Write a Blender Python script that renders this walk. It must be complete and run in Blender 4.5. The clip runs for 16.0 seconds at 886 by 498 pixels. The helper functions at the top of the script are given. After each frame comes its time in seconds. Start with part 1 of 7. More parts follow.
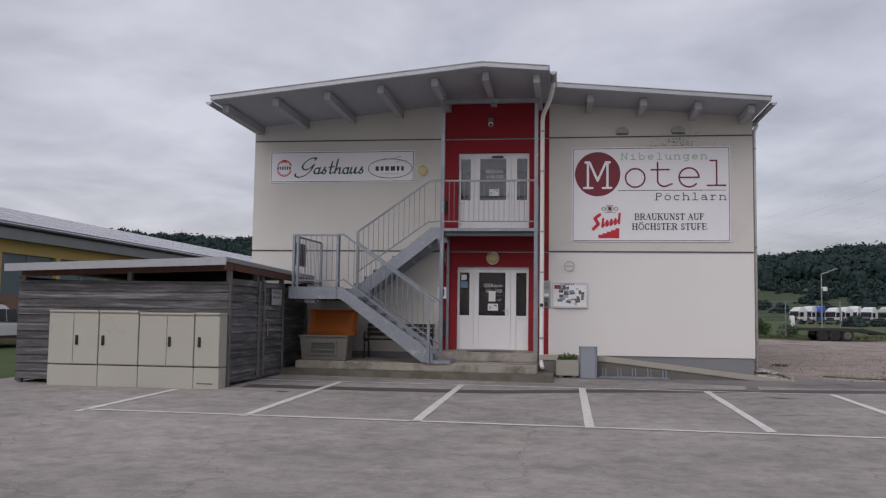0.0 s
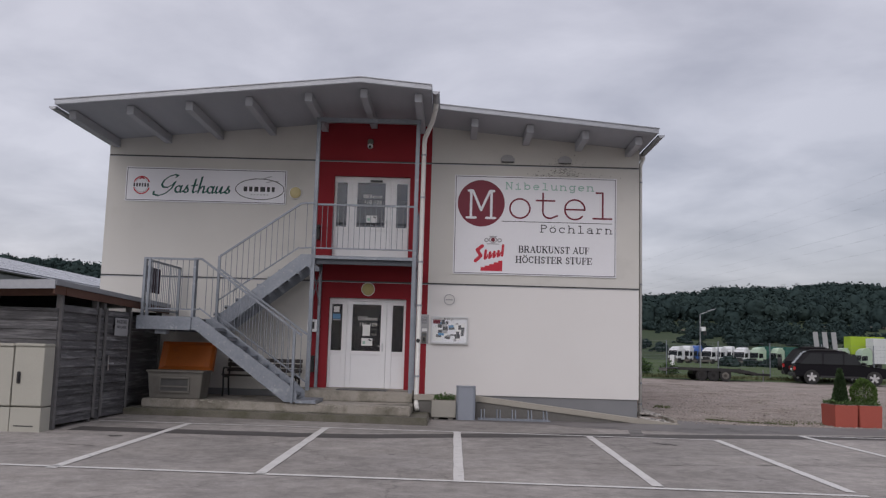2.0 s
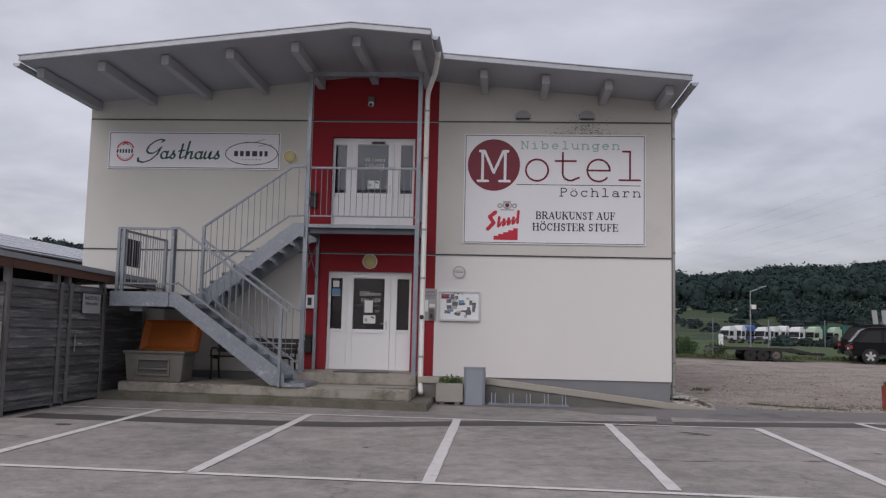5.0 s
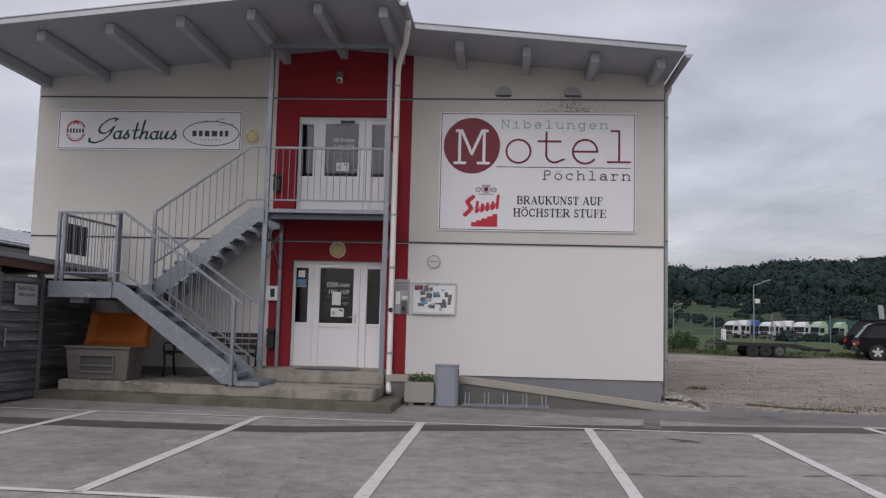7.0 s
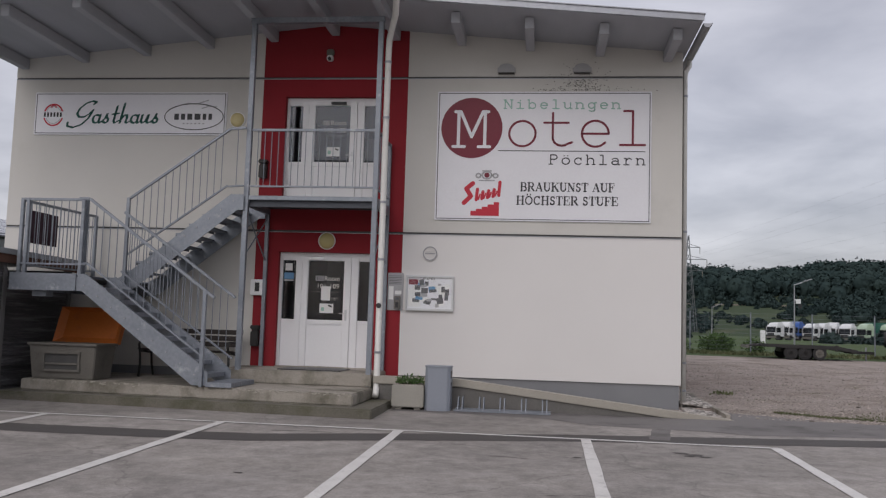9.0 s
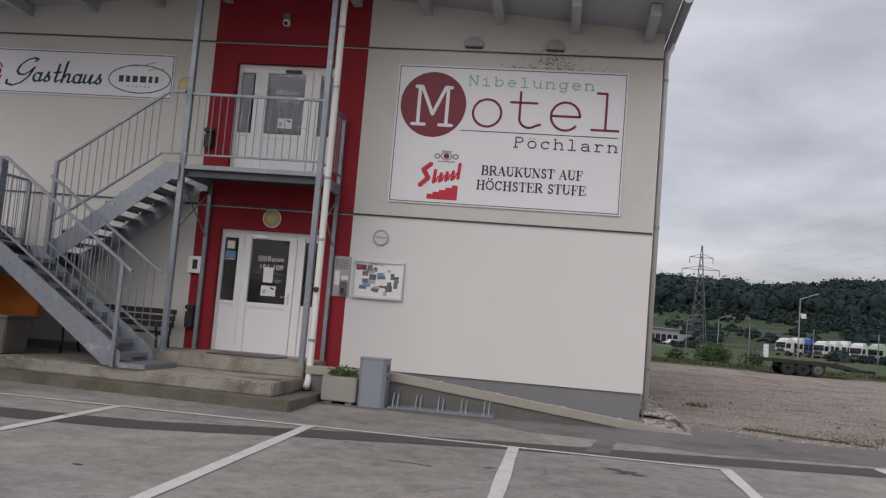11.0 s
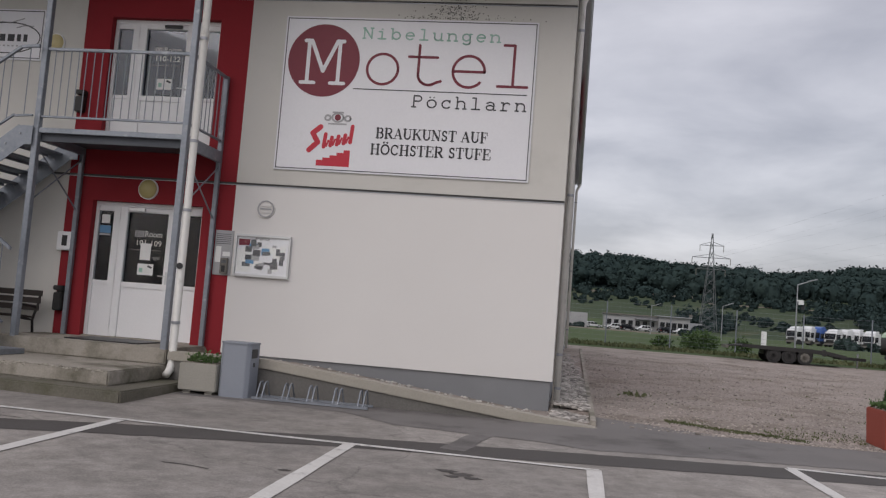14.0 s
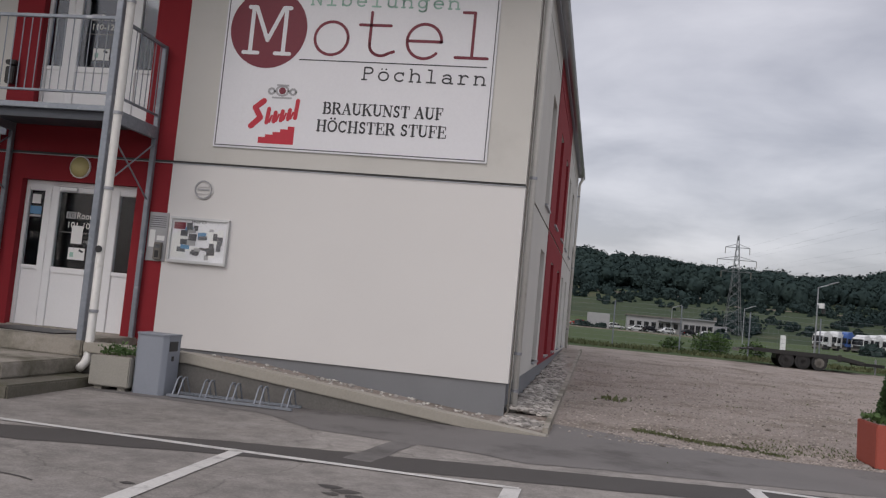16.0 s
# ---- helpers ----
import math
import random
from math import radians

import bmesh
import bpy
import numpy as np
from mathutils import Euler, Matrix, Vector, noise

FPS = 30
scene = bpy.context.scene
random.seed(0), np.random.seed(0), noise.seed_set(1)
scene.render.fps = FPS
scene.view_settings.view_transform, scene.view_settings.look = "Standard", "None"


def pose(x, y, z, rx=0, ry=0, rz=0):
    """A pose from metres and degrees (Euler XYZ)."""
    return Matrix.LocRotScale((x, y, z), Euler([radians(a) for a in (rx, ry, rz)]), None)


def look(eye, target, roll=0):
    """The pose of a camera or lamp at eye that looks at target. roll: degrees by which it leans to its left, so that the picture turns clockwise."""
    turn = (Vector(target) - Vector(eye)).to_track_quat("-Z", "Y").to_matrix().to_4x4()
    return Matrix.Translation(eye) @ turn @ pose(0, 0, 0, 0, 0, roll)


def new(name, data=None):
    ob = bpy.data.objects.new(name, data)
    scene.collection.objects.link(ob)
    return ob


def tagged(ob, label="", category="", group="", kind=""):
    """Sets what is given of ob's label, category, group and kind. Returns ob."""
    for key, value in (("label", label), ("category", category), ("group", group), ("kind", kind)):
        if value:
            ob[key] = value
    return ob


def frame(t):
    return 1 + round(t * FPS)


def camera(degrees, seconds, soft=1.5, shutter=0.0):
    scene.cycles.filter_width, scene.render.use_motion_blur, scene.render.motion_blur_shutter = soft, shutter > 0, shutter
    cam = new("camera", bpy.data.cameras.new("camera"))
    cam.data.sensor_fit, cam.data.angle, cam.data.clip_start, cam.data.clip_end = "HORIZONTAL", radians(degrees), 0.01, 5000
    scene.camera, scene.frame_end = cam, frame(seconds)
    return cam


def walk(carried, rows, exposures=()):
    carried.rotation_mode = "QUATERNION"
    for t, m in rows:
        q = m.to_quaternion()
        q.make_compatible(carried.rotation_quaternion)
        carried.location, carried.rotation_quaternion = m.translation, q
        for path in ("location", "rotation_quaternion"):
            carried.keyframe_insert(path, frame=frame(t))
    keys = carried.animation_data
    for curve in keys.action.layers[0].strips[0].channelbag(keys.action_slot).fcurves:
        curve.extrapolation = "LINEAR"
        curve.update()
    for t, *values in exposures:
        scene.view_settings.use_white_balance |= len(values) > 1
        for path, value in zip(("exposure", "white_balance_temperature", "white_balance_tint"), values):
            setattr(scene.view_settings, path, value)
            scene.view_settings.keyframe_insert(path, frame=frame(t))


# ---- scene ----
cam = camera(53.9, 16.0, soft=1.25)
METRES, EYE, TILT, LEAN, TURN = 12.9, 1.5, 0.0, 0.0, 7.8
ROWS = [
    (0.0, 0.0, 0.0, 0.0, -0.06, 4.4, -0.81),
    (0.5, 0.005, 0.0312, 0.0038, -2.96, 4.56, -0.88),
    (1.0, 0.0198, 0.0598, 0.0029, -2.14, 5.57, -0.68),
    (1.5, 0.0284, 0.0863, 0.0012, -3.3, 6.47, -1.49),
    (2.0, 0.0354, 0.1157, 0.0031, -7.32, 6.8, -1.65),
    (2.5, 0.0514, 0.1413, 0.0024, -5.48, 7.28, -0.69),
    (3.0, 0.0669, 0.1638, 0.0019, -3.26, 6.53, -1.29),
    (3.5, 0.0782, 0.1903, 0.0013, -4.45, 5.9, -2.56),
    (4.0, 0.0918, 0.2149, -0.0006, -4.64, 5.81, -0.74),
    (6.5, 0.167, 0.3499, -0.0018, -3.04, 5.1, -2.46),
    (7.0, 0.181, 0.3762, -0.0003, -3.76, 5.15, -1.46),
    (7.5, 0.2036, 0.4015, 0.0001, -0.06, 5.98, -3.38),
    (8.0, 0.2177, 0.4288, -0.0022, 0.43, 5.47, -2.88),
    (8.5, 0.232, 0.4566, -0.0016, -1.24, 5.12, -1.4),
    (11.0, 0.3384, 0.5759, -0.0062, -0.43, 4.94, -4.76),
    (11.5, 0.3621, 0.5995, -0.0048, -2.91, 4.24, -5.39),
    (12.0, 0.3936, 0.6173, -0.0056, -1.06, 4.15, -4.01),
    (12.5, 0.4183, 0.6371, -0.0067, -1.12, 4.11, -4.53),
    (13.0, 0.4399, 0.6621, -0.0049, -3.35, 3.95, -5.46),
    (13.5, 0.4673, 0.6809, -0.0056, 0.43, 4.38, -4.61),
    (14.0, 0.4892, 0.6985, -0.0062, 0.61, 4.25, -4.51),
    (14.5, 0.5086, 0.725, -0.0047, -1.06, 4.27, -4.52),
    (15.0, 0.5339, 0.745, -0.0065, 1.76, 4.1, -3.83),
    (15.5, 0.5549, 0.7644, -0.006, 3.37, 4.0, -4.87),
    (16.0, 0.5704, 0.7933, -0.005, 2.27, 4.03, -5.46),
]
walk(cam, [(t, pose(0, 0, EYE, TILT, LEAN, TURN) @ pose(METRES * x, METRES * y, METRES * z, 90 + pitch, roll, yaw)) for t, x, y, z, yaw, pitch, roll in ROWS],
     [(0.0, 0.0, 6400, 12), (4.0, 0.0, 6370, 12), (8.0, 0.04, 6420, 11), (11.0, 0.05, 6540, 10), (16.0, 0.05, 6560, 10)])

# ---------------------------------------------------------------- world and light
world = bpy.data.worlds.new("overcast_sky")
scene.world = world
world.use_nodes = True
wn, wl = world.node_tree.nodes, world.node_tree.links
wn.clear()
SUN_EL, SUN_AZ = radians(40), radians(200)
sky = wn.new("ShaderNodeTexSky")
sky.sky_type = "NISHITA"
sky.sun_disc = False
sky.sun_elevation, sky.sun_rotation = SUN_EL, SUN_AZ
sky.air_density, sky.dust_density = 1.0, 3.0
wc = wn.new("ShaderNodeTexCoord")
wsep = wn.new("ShaderNodeSeparateXYZ")
wl.new(wc.outputs["Generated"], wsep.inputs[0])
# cloud sheet seen in perspective: the direction divided by its height
hgt = wn.new("ShaderNodeMath"); hgt.operation = "MAXIMUM"; hgt.inputs[1].default_value = 0.0
wl.new(wsep.outputs["Z"], hgt.inputs[0])
hadd = wn.new("ShaderNodeMath"); hadd.operation = "ADD"; hadd.inputs[1].default_value = 0.16
wl.new(hgt.outputs[0], hadd.inputs[0])
cx = wn.new("ShaderNodeMath"); cx.operation = "DIVIDE"
cy = wn.new("ShaderNodeMath"); cy.operation = "DIVIDE"
wl.new(wsep.outputs["X"], cx.inputs[0]); wl.new(hadd.outputs[0], cx.inputs[1])
wl.new(wsep.outputs["Y"], cy.inputs[0]); wl.new(hadd.outputs[0], cy.inputs[1])
comb = wn.new("ShaderNodeCombineXYZ")
wl.new(cx.outputs[0], comb.inputs[0]); wl.new(cy.outputs[0], comb.inputs[1])
cn = wn.new("ShaderNodeTexNoise"); cn.inputs["Scale"].default_value = 1.5
cn.inputs["Detail"].default_value = 7; cn.inputs["Roughness"].default_value = 0.52; cn.inputs["Distortion"].default_value = 0.25
wl.new(comb.outputs[0], cn.inputs["Vector"])
cr = wn.new("ShaderNodeValToRGB")
cr.color_ramp.elements[0].position, cr.color_ramp.elements[0].color = 0.36, (0.462, 0.450, 0.492, 1)
cr.color_ramp.elements[1].position, cr.color_ramp.elements[1].color = 0.63, (0.710, 0.692, 0.736, 1)
wl.new(cn.outputs["Fac"], cr.inputs[0])
# the cloud cover is brighter towards the zenith
zen = wn.new("ShaderNodeMapRange")
zen.inputs["From Min"].default_value, zen.inputs["From Max"].default_value = 0.35, 0.95
zen.inputs["To Min"].default_value, zen.inputs["To Max"].default_value = 1.0, 1.75
wl.new(wsep.outputs["Z"], zen.inputs["Value"])
east = wn.new("ShaderNodeMapRange"); east.inputs["From Min"].default_value, east.inputs["From Max"].default_value = 0.12, 0.5
low = wn.new("ShaderNodeMapRange"); low.inputs["From Min"].default_value, low.inputs["From Max"].default_value = 0.03, 0.42
low.inputs["To Min"].default_value, low.inputs["To Max"].default_value = 0.38, 0.0
wl.new(wsep.outputs["X"], east.inputs["Value"]); wl.new(wsep.outputs["Z"], low.inputs["Value"])
bank = wn.new("ShaderNodeMath"); bank.operation = "MULTIPLY"
wl.new(east.outputs["Result"], bank.inputs[0]); wl.new(low.outputs["Result"], bank.inputs[1])
rest = wn.new("ShaderNodeMath"); rest.operation = "SUBTRACT"; rest.inputs[0].default_value = 1.0
wl.new(bank.outputs[0], rest.inputs[1])
zmul = wn.new("ShaderNodeMath"); zmul.operation = "MULTIPLY"
wl.new(zen.outputs["Result"], zmul.inputs[0]); wl.new(rest.outputs[0], zmul.inputs[1])
cm = wn.new("ShaderNodeVectorMath"); cm.operation = "SCALE"
wl.new(cr.outputs["Color"], cm.inputs[0]); wl.new(zmul.outputs[0], cm.inputs["Scale"])
bg1 = wn.new("ShaderNodeBackground"); bg1.inputs["Strength"].default_value = 0.03
bg2 = wn.new("ShaderNodeBackground"); bg2.inputs["Strength"].default_value = 0.80
wadd = wn.new("ShaderNodeAddShader"); wout = wn.new("ShaderNodeOutputWorld")
wl.new(sky.outputs[0], bg1.inputs[0]); wl.new(cm.outputs[0], bg2.inputs[0])
wl.new(bg1.outputs[0], wadd.inputs[0]); wl.new(bg2.outputs[0], wadd.inputs[1]); wl.new(wadd.outputs[0], wout.inputs[0])

sun = new("sun", bpy.data.lights.new("sun", "SUN"))
sun.data.energy, sun.data.angle, sun.data.color = 0.80, radians(50), (1.0, 0.965, 0.965)
sun.matrix_world = look((math.sin(SUN_AZ) * 60, math.cos(SUN_AZ) * 60, 60 * math.tan(SUN_EL)), (0, 0, 0))


# ---------------------------------------------------------------- materials
def mat(name, c1, c2=None, rough=0.7, metal=0.0, big=0.8, fine=30.0, bump=0.15, mixf=0.5, rand=0.0, stretch=(1, 1, 1), dist=0.01,
        stain=None, stain_scale=1.0, stain_lo=0.55, stain_hi=0.75, spec=0.4, island=0.0):
    """A surface of two colours that vary at a large and a fine scale, with fine relief and optional stains."""
    m = bpy.data.materials.new(name)
    m.use_nodes = True
    n, l = m.node_tree.nodes, m.node_tree.links
    b = n["Principled BSDF"]
    b.inputs["Metallic"].default_value = metal
    b.inputs["Specular IOR Level"].default_value = spec
    c2 = c2 or tuple(v * 0.82 for v in c1)
    tc = n.new("ShaderNodeTexCoord")
    mp = n.new("ShaderNodeMapping"); mp.inputs["Scale"].default_value = stretch
    l.new(tc.outputs["Object"], mp.inputs["Vector"])
    n1 = n.new("ShaderNodeTexNoise"); n1.inputs["Scale"].default_value = big; n1.inputs["Detail"].default_value = 5
    n2 = n.new("ShaderNodeTexNoise"); n2.inputs["Scale"].default_value = fine; n2.inputs["Detail"].default_value = 4
    for k in (n1, n2):
        l.new(mp.outputs[0], k.inputs["Vector"])
    av = n.new("ShaderNodeMix"); av.data_type = "FLOAT"; av.inputs["Factor"].default_value = mixf
    l.new(n1.outputs["Fac"], av.inputs[2]); l.new(n2.outputs["Fac"], av.inputs[3])
    rp = n.new("ShaderNodeMapRange"); rp.inputs["From Min"].default_value = 0.32; rp.inputs["From Max"].default_value = 0.68
    l.new(av.outputs[0], rp.inputs["Value"])
    mx = n.new("ShaderNodeMix"); mx.data_type = "RGBA"
    mx.inputs[6].default_value, mx.inputs[7].default_value = (*c1, 1), (*c2, 1)
    l.new(rp.outputs["Result"], mx.inputs["Factor"])
    col = mx.outputs[2]
    if stain:
        n3 = n.new("ShaderNodeTexNoise"); n3.inputs["Scale"].default_value = stain_scale; n3.inputs["Detail"].default_value = 8
        n3.inputs["Roughness"].default_value = 0.65
        l.new(mp.outputs[0], n3.inputs["Vector"])
        r3 = n.new("ShaderNodeMapRange"); r3.inputs["From Min"].default_value = stain_lo; r3.inputs["From Max"].default_value = stain_hi
        l.new(n3.outputs["Fac"], r3.inputs["Value"])
        m3 = n.new("ShaderNodeMix"); m3.data_type = "RGBA"; m3.inputs[7].default_value = (*stain, 1)
        l.new(r3.outputs["Result"], m3.inputs["Factor"]); l.new(col, m3.inputs[6])
        col = m3.outputs[2]
    if rand or island:
        oi = n.new("ShaderNodeNewGeometry" if island else "ShaderNodeObjectInfo")
        k = island or rand
        rr = n.new("ShaderNodeMapRange"); rr.inputs["To Min"].default_value, rr.inputs["To Max"].default_value = 1 - k, 1 + k
        l.new(oi.outputs["Random Per Island" if island else "Random"], rr.inputs["Value"])
        sc = n.new("ShaderNodeVectorMath"); sc.operation = "SCALE"
        l.new(col, sc.inputs[0]); l.new(rr.outputs["Result"], sc.inputs["Scale"])
        col = sc.outputs[0]
    l.new(col, b.inputs["Base Color"])
    rg = n.new("ShaderNodeMapRange"); rg.inputs["To Min"].default_value, rg.inputs["To Max"].default_value = max(rough - 0.1, 0.03), min(rough + 0.1, 1)
    l.new(n2.outputs["Fac"], rg.inputs["Value"]); l.new(rg.outputs["Result"], b.inputs["Roughness"])
    if bump:
        bp = n.new("ShaderNodeBump"); bp.inputs["Strength"].default_value = bump; bp.inputs["Distance"].default_value = dist
        l.new(n2.outputs["Fac"], bp.inputs["Height"]); l.new(bp.outputs[0], b.inputs["Normal"])
    return m


def glass_mat(name, tint, rough=0.02, ior=1.32):
    m = bpy.data.materials.new(name); m.use_nodes = True
    b = m.node_tree.nodes["Principled BSDF"]
    b.inputs["Base Color"].default_value = (*tint, 1)
    b.inputs["Roughness"].default_value = rough
    b.inputs["Transmission Weight"].default_value = 1.0
    b.inputs["IOR"].default_value = ior
    return m


def asphalt_mat():
    """Worn bleached asphalt: broad patches, mottles, fine aggregate and hairline cracks."""
    m = bpy.data.materials.new("asphalt"); m.use_nodes = True
    n, l = m.node_tree.nodes, m.node_tree.links
    b = n["Principled BSDF"]
    b.inputs["Specular IOR Level"].default_value = 0.3
    tc = n.new("ShaderNodeTexCoord")

    def noise_at(scale, detail, rough=0.55, stretch=None):
        t = n.new("ShaderNodeTexNoise")
        t.inputs["Scale"].default_value, t.inputs["Detail"].default_value, t.inputs["Roughness"].default_value = scale, detail, rough
        if stretch:
            mp = n.new("ShaderNodeMapping"); mp.inputs["Scale"].default_value = stretch
            l.new(tc.outputs["Object"], mp.inputs["Vector"]); l.new(mp.outputs[0], t.inputs["Vector"])
        else:
            l.new(tc.outputs["Object"], t.inputs["Vector"])
        return t.outputs["Fac"]

    def ramp(sock, lo, hi, a, z):
        r = n.new("ShaderNodeMapRange")
        r.inputs["From Min"].default_value, r.inputs["From Max"].default_value = lo, hi
        r.inputs["To Min"].default_value, r.inputs["To Max"].default_value = a, z
        l.new(sock, r.inputs["Value"])
        return r.outputs["Result"]

    def mult(p, q):
        x = n.new("ShaderNodeMath"); x.operation = "MULTIPLY"
        l.new(p, x.inputs[0]); l.new(q, x.inputs[1])
        return x.outputs[0]
    broad = ramp(noise_at(0.22, 3, 0.5), 0.35, 0.65, 0.84, 1.18)
    streak = ramp(noise_at(0.9, 4, 0.6, (0.5, 0.9, 1)), 0.35, 0.68, 1.07, 0.90)
    mottle = ramp(noise_at(2.6, 8, 0.75), 0.36, 0.66, 1.20, 0.74)
    grain = ramp(noise_at(55, 3, 0.7), 0.3, 0.7, 0.80, 1.20)
    vo = n.new("ShaderNodeTexVoronoi"); vo.feature = "DISTANCE_TO_EDGE"; vo.inputs["Scale"].default_value = 0.22
    ds = n.new("ShaderNodeVectorMath"); ds.operation = "ADD"
    nz = n.new("ShaderNodeTexNoise"); nz.inputs["Scale"].default_value = 1.1; nz.inputs["Detail"].default_value = 6
    l.new(tc.outputs["Object"], nz.inputs["Vector"]); l.new(tc.outputs["Object"], ds.inputs[0]); l.new(nz.outputs["Color"], ds.inputs[1])
    l.new(ds.outputs[0], vo.inputs["Vector"])
    crack = ramp(vo.outputs["Distance"], 0.0, 0.004, 0.72, 1.0)
    blotch = ramp(noise_at(8.5, 5, 0.65), 0.34, 0.66, 0.91, 1.09)
    f = mult(mult(mult(broad, streak), mult(mottle, grain)), mult(crack, blotch))
    hue = n.new("ShaderNodeMix"); hue.data_type = "RGBA"
    hue.inputs[6].default_value, hue.inputs[7].default_value = (0.226, 0.210, 0.200, 1), (0.262, 0.240, 0.216, 1)
    l.new(noise_at(0.6, 4), hue.inputs["Factor"])
    sc = n.new("ShaderNodeVectorMath"); sc.operation = "SCALE"
    l.new(hue.outputs[2], sc.inputs[0]); l.new(f, sc.inputs["Scale"]); l.new(sc.outputs[0], b.inputs["Base Color"])
    b.inputs["Roughness"].default_value = 0.85
    bp = n.new("ShaderNodeBump"); bp.inputs["Strength"].default_value = 0.6; bp.inputs["Distance"].default_value = 0.006
    l.new(grain, bp.inputs["Height"]); l.new(bp.outputs[0], b.inputs["Normal"])
    return m


ASPHALT = asphalt_mat()
DARKASPHALT = mat("dark_asphalt", (0.130, 0.122, 0.118), (0.175, 0.163, 0.156), 0.85, big=1.2, fine=55, bump=0.5, dist=0.006,
                  stain=(0.085, 0.078, 0.074), stain_scale=0.9, stain_lo=0.52, stain_hi=0.68)
DARKCONCRETE = mat("stained_dark_concrete", (0.165, 0.158, 0.148), (0.115, 0.11, 0.102), 0.9, big=1.5, fine=40, bump=0.4, dist=0.005)
MOSSY = mat("mossy_dark_concrete", (0.165, 0.152, 0.125), (0.105, 0.098, 0.078), 0.9, big=1.6, fine=40, bump=0.5, dist=0.005,
            stain=(0.075, 0.075, 0.045), stain_scale=1.8, stain_lo=0.46, stain_hi=0.66)
LOOSE = mat("loose_gravel_stone", (0.36, 0.32, 0.29), (0.24, 0.21, 0.19), 0.9, big=6, fine=20, bump=0.3, island=0.45)
PALESTONE = mat("white_pebbles", (0.50, 0.48, 0.45), (0.32, 0.30, 0.275), 0.9, big=5, fine=20, bump=0.4, island=0.4)
CAPSTONE = mat("pale_concrete_cap", (0.36, 0.335, 0.29), (0.30, 0.28, 0.24), 0.9, big=2, fine=45, bump=0.4, dist=0.004)
TAR = mat("tar_strip", (0.058, 0.052, 0.049), (0.076, 0.070, 0.066), 0.85, big=1.5, fine=70, bump=0.4, dist=0.005)
LINE = mat("worn_line_paint", (0.60, 0.585, 0.56), (0.48, 0.465, 0.445), 0.6, big=3, fine=40, bump=0.3, dist=0.003,
           stain=(0.32, 0.31, 0.30), stain_scale=7, stain_lo=0.56, stain_hi=0.7)
GRAVEL = mat("gravel", (0.20, 0.172, 0.152), (0.37, 0.322, 0.292), 0.95, big=0.7, fine=26, bump=1.0, mixf=0.66, dist=0.03,
             stain=(0.15, 0.125, 0.098), stain_scale=0.8, stain_lo=0.50, stain_hi=0.72, spec=0.15)
GRASS = mat("meadow_grass", (0.050, 0.076, 0.032), (0.078, 0.104, 0.048), 0.95, big=0.05, fine=1.2, bump=0.6, dist=0.15,
            stain=(0.110, 0.114, 0.068), stain_scale=0.04, stain_lo=0.54, stain_hi=0.72, spec=0.1)
RENDER_CREAM = mat("cream_render", (0.60, 0.585, 0.55), (0.54, 0.527, 0.495), 0.9, big=0.5, fine=120, bump=0.2, mixf=0.3, dist=0.003, spec=0.2,
                   stain=(0.52, 0.508, 0.475), stain_scale=0.7)
RENDER_WHITE = mat("white_render", (0.70, 0.685, 0.67), (0.665, 0.65, 0.635), 0.9, big=0.5, fine=120, bump=0.2, mixf=0.3, dist=0.003, spec=0.2)
RENDER_RED = mat("red_render", (0.265, 0.023, 0.031), (0.22, 0.019, 0.026), 0.85, big=0.7, fine=110, bump=0.2, mixf=0.35, dist=0.003, spec=0.25)
PLINTH = mat("grey_plinth_render", (0.22, 0.225, 0.235), (0.18, 0.185, 0.195), 0.85, big=1.2, fine=90, bump=0.3, dist=0.004)
CONCRETE = mat("weathered_concrete", (0.36, 0.332, 0.29), (0.265, 0.243, 0.21), 0.9, big=1.3, fine=45, bump=0.5, dist=0.006,
               stain=(0.115, 0.107, 0.08), stain_scale=1.4, stain_lo=0.46, stain_hi=0.66, spec=0.25)
GALV = mat("galvanised_steel", (0.27, 0.29, 0.325), (0.19, 0.21, 0.24), 0.5, metal=0.5, big=2.2, fine=18, bump=0.08, mixf=0.5, dist=0.002,
           stain=(0.40, 0.42, 0.45), stain_scale=5, stain_lo=0.58, stain_hi=0.72)
# Darker copy of GALV: underside shade put into grating floors and recessed beam.
SHADED_GALV = mat("shaded_galvanised_steel", (0.10, 0.108, 0.125), (0.065, 0.072, 0.085), 0.6, metal=0.3, big=2.2, fine=60, bump=0.4, dist=0.004)
SEAM = mat("dark_joint_and_recess", (0.06, 0.06, 0.06), (0.09, 0.088, 0.085), 0.7, big=4, fine=60)
SOFFIT = mat("grey_painted_soffit", (0.39, 0.40, 0.43), (0.34, 0.35, 0.38), 0.75, big=0.8, fine=25, bump=0.2, stretch=(6, 1, 1), dist=0.003)
RAFTER = mat("grey_painted_timber", (0.43, 0.44, 0.47), (0.37, 0.38, 0.41), 0.7, big=1.5, fine=20, bump=0.25, stretch=(8, 1, 8), dist=0.003)
FASCIA = mat("aluminium_flashing", (0.36, 0.37, 0.40), (0.30, 0.31, 0.335), 0.4, metal=0.5, big=1.0, fine=15, bump=0.05)
ZINC = mat("zinc_gutter", (0.36, 0.37, 0.40), (0.29, 0.30, 0.32), 0.4, metal=0.6, big=2.0, fine=20, bump=0.06)
PIPE = mat("painted_downpipe", (0.68, 0.67, 0.64), (0.60, 0.59, 0.56), 0.45, big=1.5, fine=20, bump=0.1,
           stain=(0.36, 0.34, 0.30), stain_scale=2.5, stain_lo=0.6, stain_hi=0.78)
